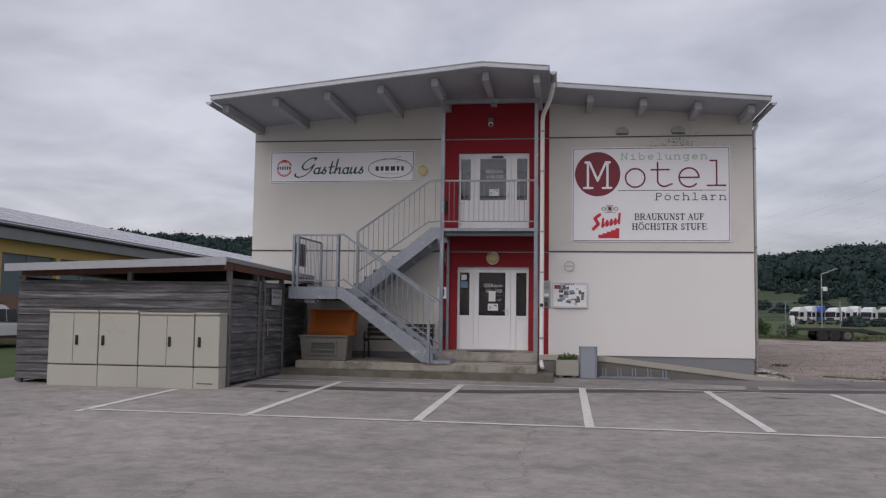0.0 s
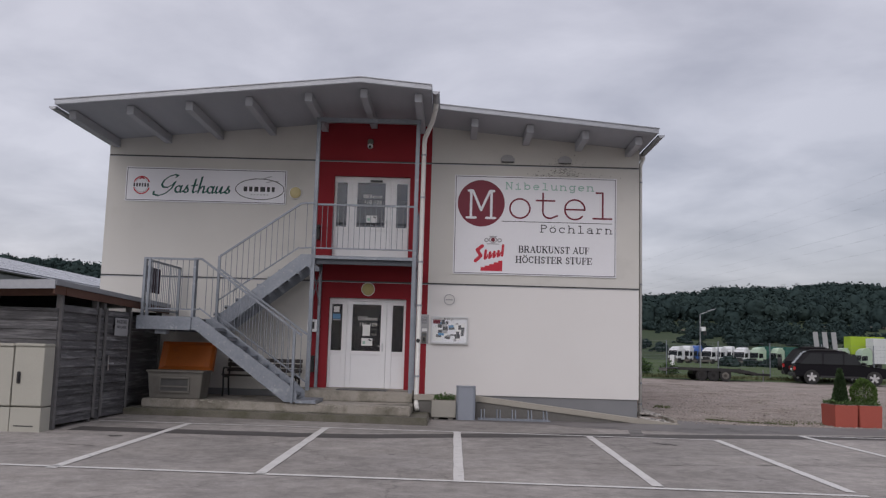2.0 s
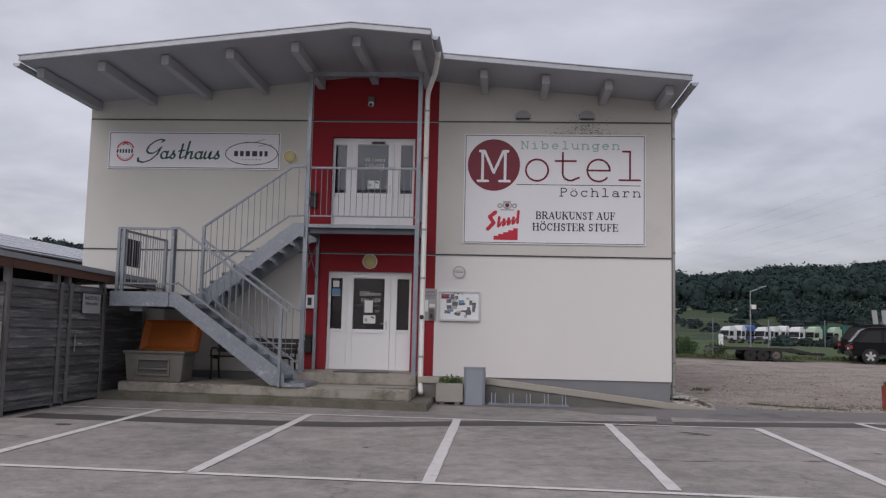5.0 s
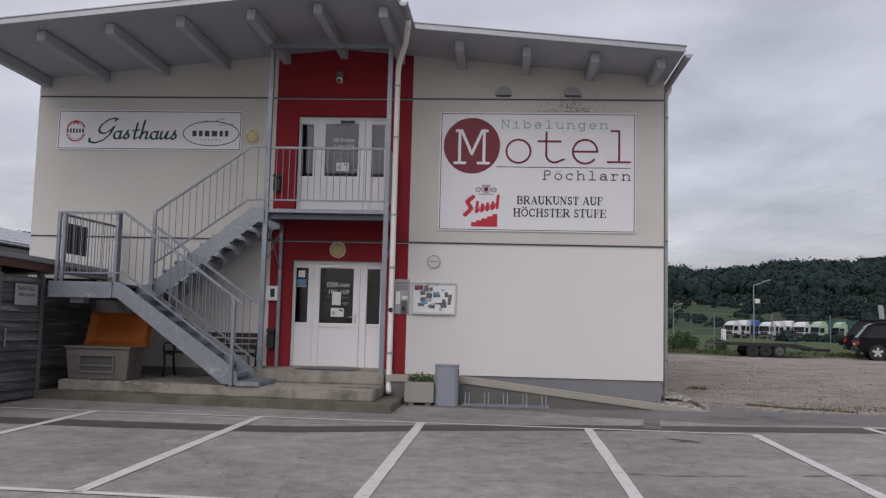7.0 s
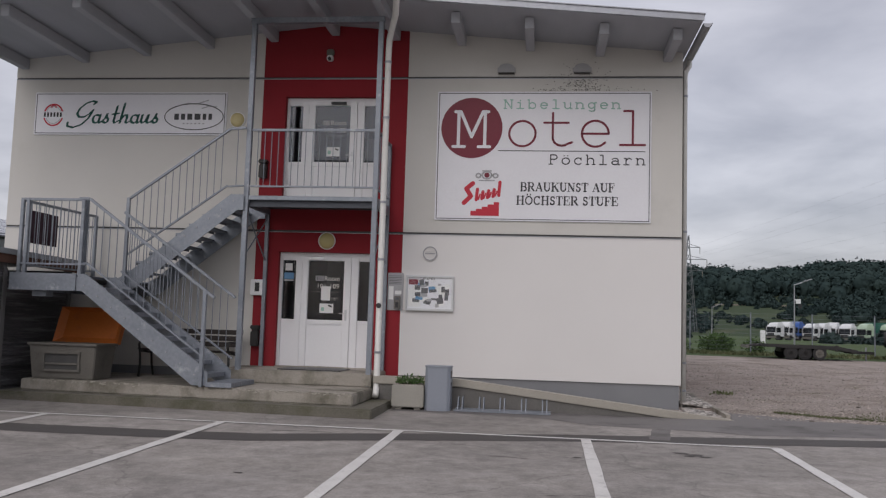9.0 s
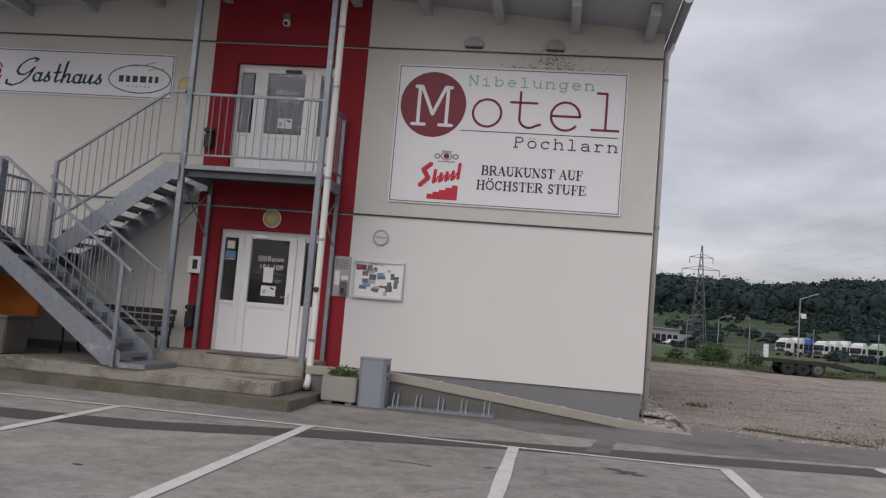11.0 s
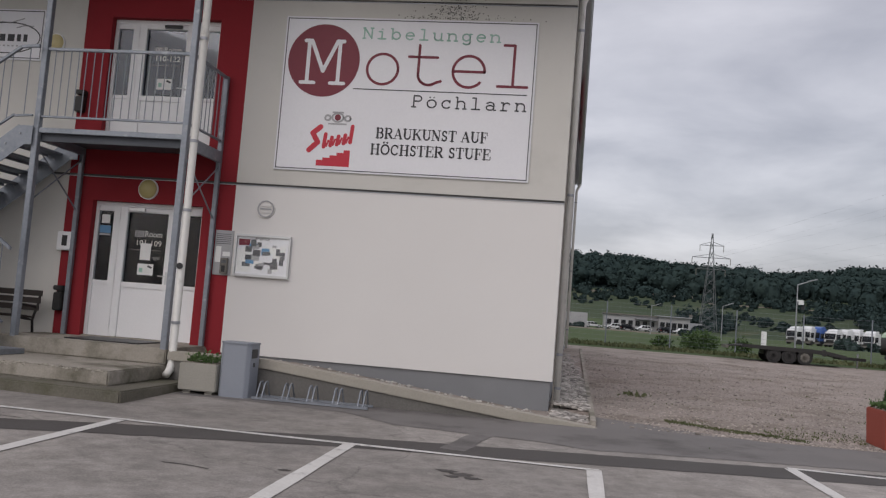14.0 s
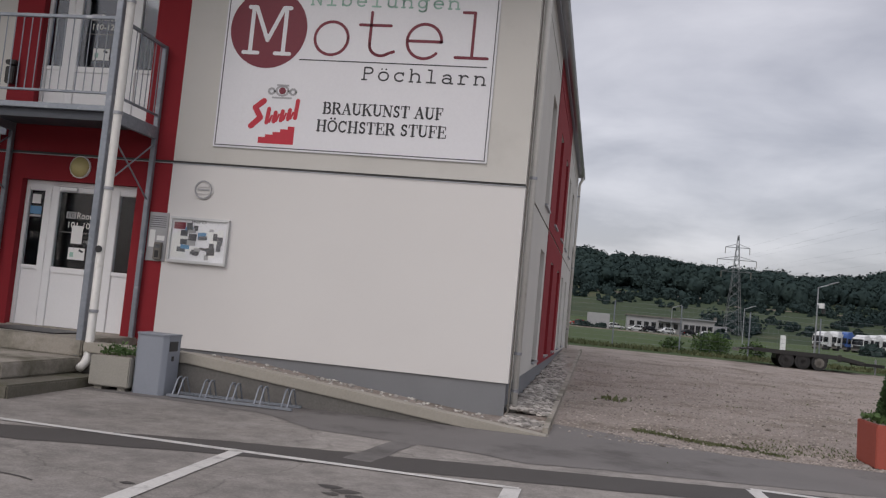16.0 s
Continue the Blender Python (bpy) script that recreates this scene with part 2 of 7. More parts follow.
PVC = mat("white_pvc", (0.78, 0.78, 0.79), (0.74, 0.74, 0.75), 0.35, big=1.0, fine=30, bump=0.03)
GLASS = glass_mat("window_glass", (0.82, 0.86, 0.90))
UPGLASS = glass_mat("coated_reflecting_glass", (0.74, 0.80, 0.95), ior=1.62)
CASEGLASS = glass_mat("notice_case_glass", (0.97, 0.98, 0.98))
# Near-black, bluish walls: the interior's lack of light is put into the colour.
ROOM = mat("interior_darkened_walls", (0.026, 0.029, 0.038), (0.038, 0.042, 0.052), 0.9)
TIMBER = mat("weathered_larch", (0.112, 0.109, 0.113), (0.042, 0.041, 0.044), 0.85, big=2.0, fine=30, bump=0.8, mixf=0.6, rand=0.30,
             stretch=(0.35, 0.35, 6), dist=0.008, stain=(0.215, 0.211, 0.216), stain_scale=2.6, stain_lo=0.50, stain_hi=0.68)
POSTWOOD = mat("grey_timber_post", (0.165, 0.160, 0.160), (0.100, 0.096, 0.096), 0.85, big=2.0, fine=26, bump=0.5, stretch=(6, 6, 0.4), dist=0.005)
BROWNWOOD = mat("brown_stained_board", (0.115, 0.055, 0.038), (0.08, 0.037, 0.025), 0.7, big=2.0, fine=24, bump=0.35, stretch=(6, 0.4, 6), dist=0.004)
CABINET = mat("beige_polyester_cabinet", (0.40, 0.39, 0.34), (0.36, 0.35, 0.305), 0.6, big=1.0, fine=60, bump=0.1, dist=0.002,
              stain=(0.30, 0.29, 0.23), stain_scale=1.2, stain_lo=0.6, stain_hi=0.8)
BLACK = mat("black_plastic", (0.018, 0.018, 0.02), (0.03, 0.03, 0.032), 0.45, big=5, fine=60, bump=0.05)
GREYPLASTIC = mat("grey_plastic", (0.175, 0.165, 0.145), (0.13, 0.122, 0.108), 0.6, big=2, fine=50, bump=0.15, stain=(0.10, 0.095, 0.085), stain_scale=3)
ORANGE = mat("orange_plastic", (0.46, 0.130, 0.022), (0.37, 0.098, 0.016), 0.5, big=2, fine=40, bump=0.08,
             stain=(0.28, 0.085, 0.03), stain_scale=2.5, stain_lo=0.52, stain_hi=0.72)
TERRA = mat("terracotta_planter", (0.38, 0.088, 0.062), (0.33, 0.074, 0.052), 0.65, big=2.5, fine=50, bump=0.15)
SIGNWHITE = mat("white_sign_panel", (0.74, 0.74, 0.77), (0.70, 0.70, 0.73), 0.4, big=0.8, fine=30, bump=0.0,
                stain=(0.60, 0.60, 0.60), stain_scale=2.0, stain_lo=0.66, stain_hi=0.85)
SIGNBORDER = mat("grey_sign_border", (0.07, 0.07, 0.08), (0.1, 0.1, 0.11), 0.5)
SIGNRED = mat("wine_red_vinyl", (0.17, 0.012, 0.030), (0.15, 0.010, 0.026), 0.45, bump=0.0)
SIGNBRIGHT = mat("bright_red_vinyl", (0.50, 0.018, 0.040), (0.45, 0.015, 0.035), 0.45, bump=0.0)
SIGNGREEN = mat("faded_green_vinyl", (0.24, 0.44, 0.35), (0.34, 0.50, 0.44), 0.5, big=6, bump=0.0)
SIGNDKGREEN = mat("dark_green_vinyl", (0.012, 0.105, 0.082), (0.018, 0.12, 0.095), 0.5, bump=0.0)
SIGNBLACK = mat("black_vinyl", (0.035, 0.035, 0.04), (0.05, 0.05, 0.055), 0.5, bump=0.0)
SIGNGREY = mat("grey_vinyl", (0.33, 0.33, 0.34), (0.38, 0.38, 0.39), 0.5, bump=0.0)
LAMPGLASS = mat("yellowed_lamp_glass", (0.50, 0.43, 0.20), (0.44, 0.37, 0.16), 0.3, big=6, fine=30, bump=0.02)
LAMPPALE = mat("aged_cream_lamp_glass", (0.58, 0.50, 0.27), (0.52, 0.44, 0.22), 0.35, big=6, fine=30, bump=0.02)
IRON = mat("black_cast_iron", (0.025, 0.025, 0.027), (0.04, 0.038, 0.036), 0.5, metal=0.3, big=4, fine=40)
BENCHWOOD = mat("dark_bench_slat", (0.035, 0.028, 0.025), (0.026, 0.021, 0.019), 0.6, big=3, fine=25, stretch=(0.4, 5, 5))
ALU = mat("brushed_aluminium", (0.60, 0.61, 0.62), (0.52, 0.53, 0.54), 0.35, metal=0.8, big=2, fine=40, bump=0.04)
BINPAINT = mat("blue_grey_powder_coat", (0.25, 0.27, 0.31), (0.22, 0.24, 0.275), 0.5, big=1.5, fine=80, bump=0.06)
PLANTERGREY = mat("exposed_concrete_planter", (0.33, 0.315, 0.28), (0.26, 0.25, 0.22), 0.9, big=2, fine=55, bump=0.5, dist=0.005)
STONE = mat("pale_rubble", (0.36, 0.34, 0.315), (0.24, 0.222, 0.205), 0.9, big=4, fine=24, bump=0.5, island=0.55)
LEAF = mat("shrub_leaves", (0.040, 0.085, 0.022), (0.080, 0.13, 0.040), 0.7, big=2, fine=25, bump=0.2)
WEED = mat("dry_weeds", (0.065, 0.090, 0.035), (0.13, 0.13, 0.065), 0.8, big=1.0, fine=25, bump=0.2)
CONIFER = mat("conifer_needles", (0.022, 0.050, 0.018), (0.045, 0.080, 0.026), 0.8, big=3, fine=40, bump=0.4)
BOX_LEAF = mat("boxwood_leaves", (0.055, 0.105, 0.020), (0.095, 0.16, 0.032), 0.75, big=3, fine=40, bump=0.4)
# Shaded copy of the meadow grass: the far slope's darkness is in its colour.
SHADED_GRASS = mat("shaded_far_grass", (0.044, 0.062, 0.038), (0.066, 0.084, 0.050), 0.95, big=0.03, fine=0.8, bump=0.6, dist=0.2,
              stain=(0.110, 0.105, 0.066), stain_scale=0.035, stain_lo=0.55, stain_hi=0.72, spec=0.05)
# Bluish haze of distance and the crowns' own shade are mixed into this colour.
WOODS = mat("hazed_distant_woods", (0.024, 0.038, 0.039), (0.041, 0.060, 0.055), 0.95, big=0.04, fine=0.25, bump=0.3, dist=1.0, spec=0.0)
PAPER = mat("white_paper", (0.76, 0.76, 0.75), (0.70, 0.70, 0.69), 0.7, bump=0.0)
BLUEPRINT = mat("blue_sticker", (0.10, 0.24, 0.42), (0.13, 0.28, 0.46), 0.5, bump=0.0)
DARKPHOTO = mat("dark_print", (0.05, 0.055, 0.065), (0.16, 0.16, 0.17), 0.5, big=14, fine=50, bump=0.0)
PLUM = mat("plum_board", (0.055, 0.022, 0.038), (0.045, 0.018, 0.03), 0.6)
CARBLACK = mat("black_car_paint", (0.005, 0.005, 0.008), (0.008, 0.008, 0.011), 0.16, bump=0.0, spec=0.16)
CARWHITE = mat("white_cab_paint", (0.66, 0.67, 0.68), (0.58, 0.59, 0.60), 0.35, bump=0.0)
CARBLUE = mat("blue_cab_paint", (0.03, 0.09, 0.30), (0.035, 0.10, 0.33), 0.35, bump=0.0)
CARGREEN = mat("pale_green_cab_paint", (0.42, 0.52, 0.40), (0.36, 0.46, 0.35), 0.35, bump=0.0)
DKGREEN = mat("dark_green_tarpaulin", (0.02, 0.11, 0.085), (0.016, 0.09, 0.07), 0.5, bump=0.0)
LIME = mat("lime_green_panel", (0.36, 0.50, 0.04), (0.32, 0.45, 0.03), 0.5, bump=0.0)
DARKGLASS = mat("tinted_glass", (0.010, 0.012, 0.015), (0.015, 0.017, 0.02), 0.08, bump=0.0, spec=0.3)
TYRE = mat("tyre_rubber", (0.02, 0.02, 0.02), (0.03, 0.03, 0.03), 0.8, fine=60)
REDLENS = mat("red_lamp_lens", (0.45, 0.02, 0.02), (0.35, 0.015, 0.015), 0.2, bump=0.0)
YELLOWPAINT = mat("ochre_yellow_cladding", (0.46, 0.32, 0.11), (0.40, 0.28, 0.09), 0.7, big=0.4, fine=8)
HALLGLASS = mat("hall_window", (0.10, 0.13, 0.15), (0.13, 0.16, 0.18), 0.2, big=0.3, bump=0.0)
SOLAR = mat("solar_panel_glass", (0.20, 0.205, 0.23), (0.22, 0.225, 0.25), 0.28, big=0.2, fine=0.8, bump=0.0, spec=0.6)
BRICKRED = mat("brown_brick", (0.22, 0.14, 0.10), (0.17, 0.105, 0.075), 0.9, big=1, fine=12)
PYLON = mat("pylon_steel", (0.17, 0.18, 0.19), (0.14, 0.15, 0.16), 0.6, metal=0.3)


# ---------------------------------------------------------------- mesh helpers
def empty(name, at=(0, 0, 0), label="", category="", group="", kind=""):
    ob = new(name)
    ob.matrix_basis = Matrix.Translation(at)
    ob.empty_display_size = 0.1
    return tagged(ob, label, category, group, kind)


def mesh_of(name, bm, material, smooth=False):
    me = bpy.data.meshes.new(name)
    bm.to_mesh(me)
    bm.free()
    me.materials.append(material)
    if smooth:
        me.polygons.foreach_set("use_smooth", [True] * len(me.polygons))
    return me


def hang(ob, parent):
    """Parents ob, whose mesh is in world places, to an Empty or a part."""
    ob.parent = parent
    if parent.type == "EMPTY":
        ob.matrix_parent_inverse = Matrix.Translation(-parent.matrix_basis.translation)
    return ob


def part(name, bm, material, parent=None, label="", smooth=False):
    me = bm if isinstance(bm, bpy.types.Mesh) else mesh_of(name, bm, material, smooth)
    ob = new(name, me)
    if parent is not None:
        hang(ob, parent)
    return tagged(ob, label)


def thing(name, bm, material, label, category, group="", kind="", smooth=False):
    return tagged(new(name, mesh_of(name, bm, material, smooth)), label, category, group, kind)


def box(x0, x1, y0, y1, z0, z1, bevel=0.0, bm=None):
    bm2 = bmesh.new()
    bmesh.ops.create_cube(bm2, size=1, matrix=Matrix.LocRotScale(((x0 + x1) / 2, (y0 + y1) / 2, (z0 + z1) / 2), None, (abs(x1 - x0), abs(y1 - y0), abs(z1 - z0))))
    if bevel:
        bmesh.ops.bevel(bm2, geom=bm2.edges[:], offset=bevel, segments=2, affect="EDGES", clamp_overlap=True)
    return join(bm, bm2)


def join(bm, other):
    if bm is None:
        return other
    tmp = bpy.data.meshes.new("tmp")
    other.to_mesh(tmp)
    other.free()
    bm.from_mesh(tmp)
    bpy.data.meshes.remove(tmp)
    return bm


def prism(outline, y0, y1, bm=None, axis="y", bevel=0.0):
    """A flat outline drawn in two axes, given thickness along the third."""
    b = bmesh.new()

    def at(u, v, w):
        return {"y": (u, w, v), "x": (w, u, v), "z": (u, v, w)}[axis]
    f0 = [b.verts.new(at(u, v, y0)) for u, v in outline]
    f1 = [b.verts.new(at(u, v, y1)) for u, v in outline]
    b.faces.new(f0)
    b.faces.new(list(reversed(f1)))
    k = len(outline)
    for i in range(k):
        b.faces.new((f0[i], f1[i], f1[(i + 1) % k], f0[(i + 1) % k]))
    bmesh.ops.recalc_face_normals(b, faces=b.faces[:])
    if bevel:
        bmesh.ops.bevel(b, geom=b.edges[:], offset=bevel, segments=2, affect="EDGES", clamp_overlap=True)
    return join(bm, b)


def rod(p, q, r, seg=8, bm=None, r2=None):
    b = bmesh.new()
    p, q = Vector(p), Vector(q)
    d = q - p
    m = Matrix.Translation((p + q) / 2) @ d.to_track_quat("Z", "Y").to_matrix().to_4x4()
    bmesh.ops.create_cone(b, cap_ends=True, segments=seg, radius1=r, radius2=r if r2 is None else r2, depth=d.length, matrix=m)
    return join(bm, b)


def bar(p, q, w, h, bm=None, bevel=0.0):
    """A rectangular bar from p to q; w across, h upright."""
    p, q = Vector(p), Vector(q)
    d = (q - p).normalized()
    side = d.cross(Vector((0, 0, 1)))
    side = Vector((1, 0, 0)) if side.length < 1e-4 else side.normalized()
    up = side.cross(d).normalized()
    b = bmesh.new()
    vs = []
    for e in (p, q):
        for s, t in ((-1, -1), (1, -1), (1, 1), (-1, 1)):
            vs.append(b.verts.new(e + side * (s * w / 2) + up * (t * h / 2)))
    for f in ((0, 1, 2, 3), (7, 6, 5, 4), (0, 4, 5, 1), (1, 5, 6, 2), (2, 6, 7, 3), (3, 7, 4, 0)):
        b.faces.new([vs[i] for i in f])
    bmesh.ops.recalc_face_normals(b, faces=b.faces[:])
    if bevel:
        bmesh.ops.bevel(b, geom=b.edges[:], offset=bevel, segments=2, affect="EDGES")
    return join(bm, b)


def tube(points, r, seg=10, bm=None):
    """A round pipe along points, with mitred joints."""
    b = bmesh.new()
    pts = [Vector(p) for p in points]
    rings = []
    for i, p in enumerate(pts):
        a = (p - pts[i - 1]).normalized() if i else (pts[1] - p).normalized()
        c = (pts[i + 1] - p).normalized() if i < len(pts) - 1 else a
        t = (a + c).normalized()
        u = t.cross(Vector((0.31, 0.87, 0.13))).normalized() if i == 0 else (u - t * u.dot(t)).normalized()
        v = t.cross(u)
        rings.append([b.verts.new(p + (u * math.cos(k * math.tau / seg) + v * math.sin(k * math.tau / seg)) * r) for k in range(seg)])
    for r0, r1 in zip(rings, rings[1:]):
        for k in range(seg):
            b.faces.new((r0[k], r0[(k + 1) % seg], r1[(k + 1) % seg], r1[k]))
    b.faces.new(rings[0]); b.faces.new(list(reversed(rings[-1])))
    bmesh.ops.recalc_face_normals(b, faces=b.faces[:])
    return join(bm, b)


def disc(x, y, z, r, depth, seg=40, bm=None, r2=None):
    """A round plate facing along -y, its back at y."""
    return rod((x, y, z), (x, y - depth, z), r, seg, bm, r2)


def panel_with_holes(x0, x1, z0, z1, y0, y1, holes):
    """An upright wall slab with rectangular openings through it, of boxes butted end to end."""
    bm = None
    xs = sorted({x0, x1, *[h[0] for h in holes], *[h[1] for h in holes]})
    zs = sorted({z0, z1, *[h[2] for h in holes], *[h[3] for h in holes]})
    b = bmesh.new()
    inside = lambda a, c: any(h[0] - 1e-6 < a < h[1] + 1e-6 and h[2] - 1e-6 < c < h[3] + 1e-6 for h in holes)
    for xa, xb in zip(xs, xs[1:]):
        for za, zb in zip(zs, zs[1:]):
            if not inside((xa + xb) / 2, (za + zb) / 2):
                box(xa, xb, y0, y1, za, zb, bm=b)
    bmesh.ops.remove_doubles(b, verts=b.verts[:], dist=1e-5)
    seen = {}
    for f in b.faces:
        seen.setdefault(tuple(sorted(v.index for v in f.verts)), []).append(f)
    b.verts.index_update()
    seen = {}
    for f in b.faces:
        seen.setdefault(tuple(sorted(v.index for v in f.verts)), []).append(f)
    bmesh.ops.delete(b, geom=[f for fs in seen.values() if len(fs) > 1 for f in fs], context="FACES")
    return b


def ground_z(y):
    """The yard falls gently away from the hill and levels out at both ends."""
    return -0.05 + 0.0165 * (min(max(y, 10.0), 72.0) - 12.7)


def text_mesh(words, x0, x1, z0, z1, y, slant=0.0, bold=0.0, depth=0.003):
    """Lettering that fills the given box on an upright plane at y, facing -y."""
    cu = bpy.data.curves.new("lettering", "FONT")
    cu.body, cu.shear, cu.offset, cu.resolution_u = words, slant, bold, 3
    ob = bpy.data.objects.new("lettering", cu)
    scene.collection.objects.link(ob)
    dg = bpy.context.evaluated_depsgraph_get()
    me = bpy.data.meshes.new_from_object(ob.evaluated_get(dg))
    bpy.data.objects.remove(ob)
    bm = bmesh.new()
    bm.from_mesh(me)
    bpy.data.meshes.remove(me)
    lo = [min(v.co[i] for v in bm.verts) for i in (0, 1)]
    hi = [max(v.co[i] for v in bm.verts) for i in (0, 1)]
    for v in bm.verts:
        v.co = (x0 + (v.co.x - lo[0]) / (hi[0] - lo[0]) * (x1 - x0), y, z0 + (v.co.y - lo[1]) / (hi[1] - lo[1]) * (z1 - z0))
    ext = bmesh.ops.extrude_face_region(bm, geom=bm.faces[:])
    bmesh.ops.translate(bm, verts=[g for g in ext["geom"] if isinstance(g, bmesh.types.BMVert)], vec=(0, -depth, 0))
    bmesh.ops.recalc_face_normals(bm, faces=bm.faces[:])
    return bm


def stroke(points, width, y, bm=None, depth=0.003):
    """A pen stroke with round ends along points (x, z) on an upright plane."""
    bm = bm or bmesh.new()
    h = width / 2
    for (ax, az), (bx, bz) in zip(points, points[1:]):
        ln = math.hypot(bx - ax, bz - az)
        if ln > 1e-6:
            nx, nz = -(bz - az) / ln * h, (bx - ax) / ln * h
            prism([(ax + nx, az + nz), (bx + nx, bz + nz), (bx - nx, bz - nz), (ax - nx, az - nz)], y - depth, y, bm)
    for px, pz in points:
        disc(px, y + 0.0003, pz, h, depth + 0.0006, 10, bm)
    return bm


def arc(cx, cz, rx, rz, a0, a1, n=24):
    return [(cx + rx * math.cos(radians(a0 + (a1 - a0) * i / n)), cz + rz * math.sin(radians(a0 + (a1 - a0) * i / n))) for i in range(n + 1)]


# ---------------------------------------------------------------- ground
# height of the wooded ridge by bearing
CREST_A = (-40, -26, -23, -10, -1.2, 1.7, 5.2, 8.6, 10.2, 13.2, 14.9, 16.6, 19, 21.2, 24.3, 26.1, 40)
CREST_Z = (50, 51, 50, 51, 50.5, 46.5, 45, 43, 41.5, 40.5, 43, 46, 48, 46.5, 49.5, 47.5, 48)


def hill(x, y):
    r = math.hypot(x, y)
    if y < 0 or r < 235:
        return 0.0
    a = math.degrees(math.atan2(x, y))
    crest = float(np.interp(a, CREST_A, CREST_Z))
    rise = 20 * min(max((r - 235) / 165, 0), 1) ** 1.15
    k = min(max((r - 400) / 190, 0), 1)
    return rise + (crest - 20 - 9) * (k * k * (3 - 2 * k))


def build_ground():
    xs = [-1500, -700, -400, -250, -160, -100, -60, -40, -25, -11.9, -6, 0, 5.42, 10, 16, 25, 40, 60, 100, 160, 250, 400, 700, 1500]
    ys = [-800, -200, -60, -20, -5, 5, 10, 12.7, 16, 18.5, 21.62, 26, 32, 38, 47.6, 52, 60, 72, 100, 140, 185, 235, 262, 295, 330, 370, 400, 430, 470, 510, 550, 600, 700, 1000, 2500]
    bm = bmesh.new()
    vs = [[bm.verts.new((x, y, ground_z(y) + hill(x, y))) for x in xs] for y in ys]
    for j in range(len(ys) - 1):
        for i in range(len(xs) - 1):
            f = bm.faces.new((vs[j][i], vs[j][i + 1], vs[j + 1][i + 1], vs[j + 1][i]))
            cx, cy = (xs[i] + xs[i + 1]) / 2, (ys[j] + ys[j + 1]) / 2
            # index 4: meadow darkened and greyed by colour beyond 250 m
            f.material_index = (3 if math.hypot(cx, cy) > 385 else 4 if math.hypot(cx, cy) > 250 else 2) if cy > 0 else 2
            if cy < 21.62 and -60 < cx < 60 and cy > -60 and not (cx < -11.9 and cy > 12.7):
                f.material_index = 0
            elif 21.6 < cy < 47.6 and 0 < cx < 60:
                f.material_index = 1
    me = mesh_of("ground", bm, ASPHALT)
    me.materials.append(GRAVEL)
    me.materials.append(GRASS)
    me.materials.append(WOODS)
    me.materials.append(SHADED_GRASS)
    tagged(new("ground", me), "grey worn asphalt yard, gravel lot and green meadow", "ground", kind="structure")


build_ground()


def flat(name, pts, material, label, category, lift=0.004, kind="structure"):
    """A thin painted or poured strip lying on the yard."""
    g = random.Random(len(pts) + round(pts[0][0] * 10))
    fine = []
    for (ax, ay), (bx, by) in zip(pts, pts[1:] + pts[:1]):
        n = max(1, int(math.hypot(bx - ax, by - ay) / 0.12)) if len(pts) > 3 else 1
        fine += [(ax + (bx - ax) * i / n + (g.uniform(-1, 1) * 0.012 if i else 0), ay + (by - ay) * i / n + (g.uniform(-1, 1) * 0.014 if i else 0)) for i in range(n)]
    bm = bmesh.new()
    top = [bm.verts.new((x, y, ground_z(y) + lift)) for x, y in fine]
    bm.faces.new(top)
    bmesh.ops.triangulate(bm, faces=bm.faces[:])
    if bm.faces[:][0].normal.z < 0:
        bmesh.ops.reverse_faces(bm, faces=bm.faces[:])
    return thing(name, bm, material, label, category, kind=kind)


def painted_line(p, q, w):
    (ax, ay), (bx, by) = p, q
    d = Vector((bx - ax, by - ay)).normalized() * w / 2
    n = 12
    rnd = random.Random(round(ax * 100 + by * 7))
    left, right = [], []
    for i in range(n + 1):
        t = i / n
        x, y = ax + (bx - ax) * t, ay + (by - ay) * t
        j = rnd.uniform(0.9, 1.08)
        left.append((x - d.y * j, y + d.x * j))
        right.append((x + d.y * j, y - d.x * j))
    bm = bmesh.new()
    a = [bm.verts.new((x, y, ground_z(y) + 0.008)) for x, y in left]
    b = [bm.verts.new((x, y, ground_z(y) + 0.008)) for x, y in right]
    for i in range(n):
        bm.faces.new((b[i], b[i + 1], a[i + 1], a[i]))
    return thing("parking_line", bm, LINE, "worn white painted parking bay line on asphalt", "road marking", group="parking bay lines", kind="structure")


BAYS = [(-7.42, 16.2), (-4.76, 18.55), (-2.12, 18.5), (0.40, 18.47), (2.90, 18.43), (5.31, 18.38)]
for bx, by in BAYS:
    painted_line((bx, 12.75), (bx + 0.02, by), 0.14)
painted_line((-7.5, 13.0), (5.4, 12.5), 0.11)
painted_line((-6.55, 18.62), (5.38, 18.38), 0.09)
painted_line((7.40, 19.68), (14.5, 19.3), 0.09)
painted_line((7.42, 19.64), (7.85, 13.6), 0.13)

# dark tarred trench across the bays
edge = [(-6.4, 17.25), (-4, 17.2), (-2.3, 17.22), (-1.2, 17.3), (0.4, 17.85), (2.7, 18.5), (5.3, 18.98), (8.2, 19.5), (12, 20.0), (17, 20.6)]
flat("tar_strip", [(x, y + 0.32) for x, y in edge] + [(x, y - 0.32) for x, y in reversed(edge)], TAR, "dark tarred trench strip across grey asphalt", "road patch")

# ---------------------------------------------------------------- motel building
FY, XL, XR, YB = 22.78, -8.38, 4.80, 42.4
RL, RR = -3.20, -0.34          # red bay
Z1, Z2, ZP = 3.21, 6.21, 0.55  # joints and plinth top


def soffit(x):
    return 7.26 - 0.102 * (-1.85 - x) if x < -1.85 else 7.26 - 0.088 * (x + 1.85)


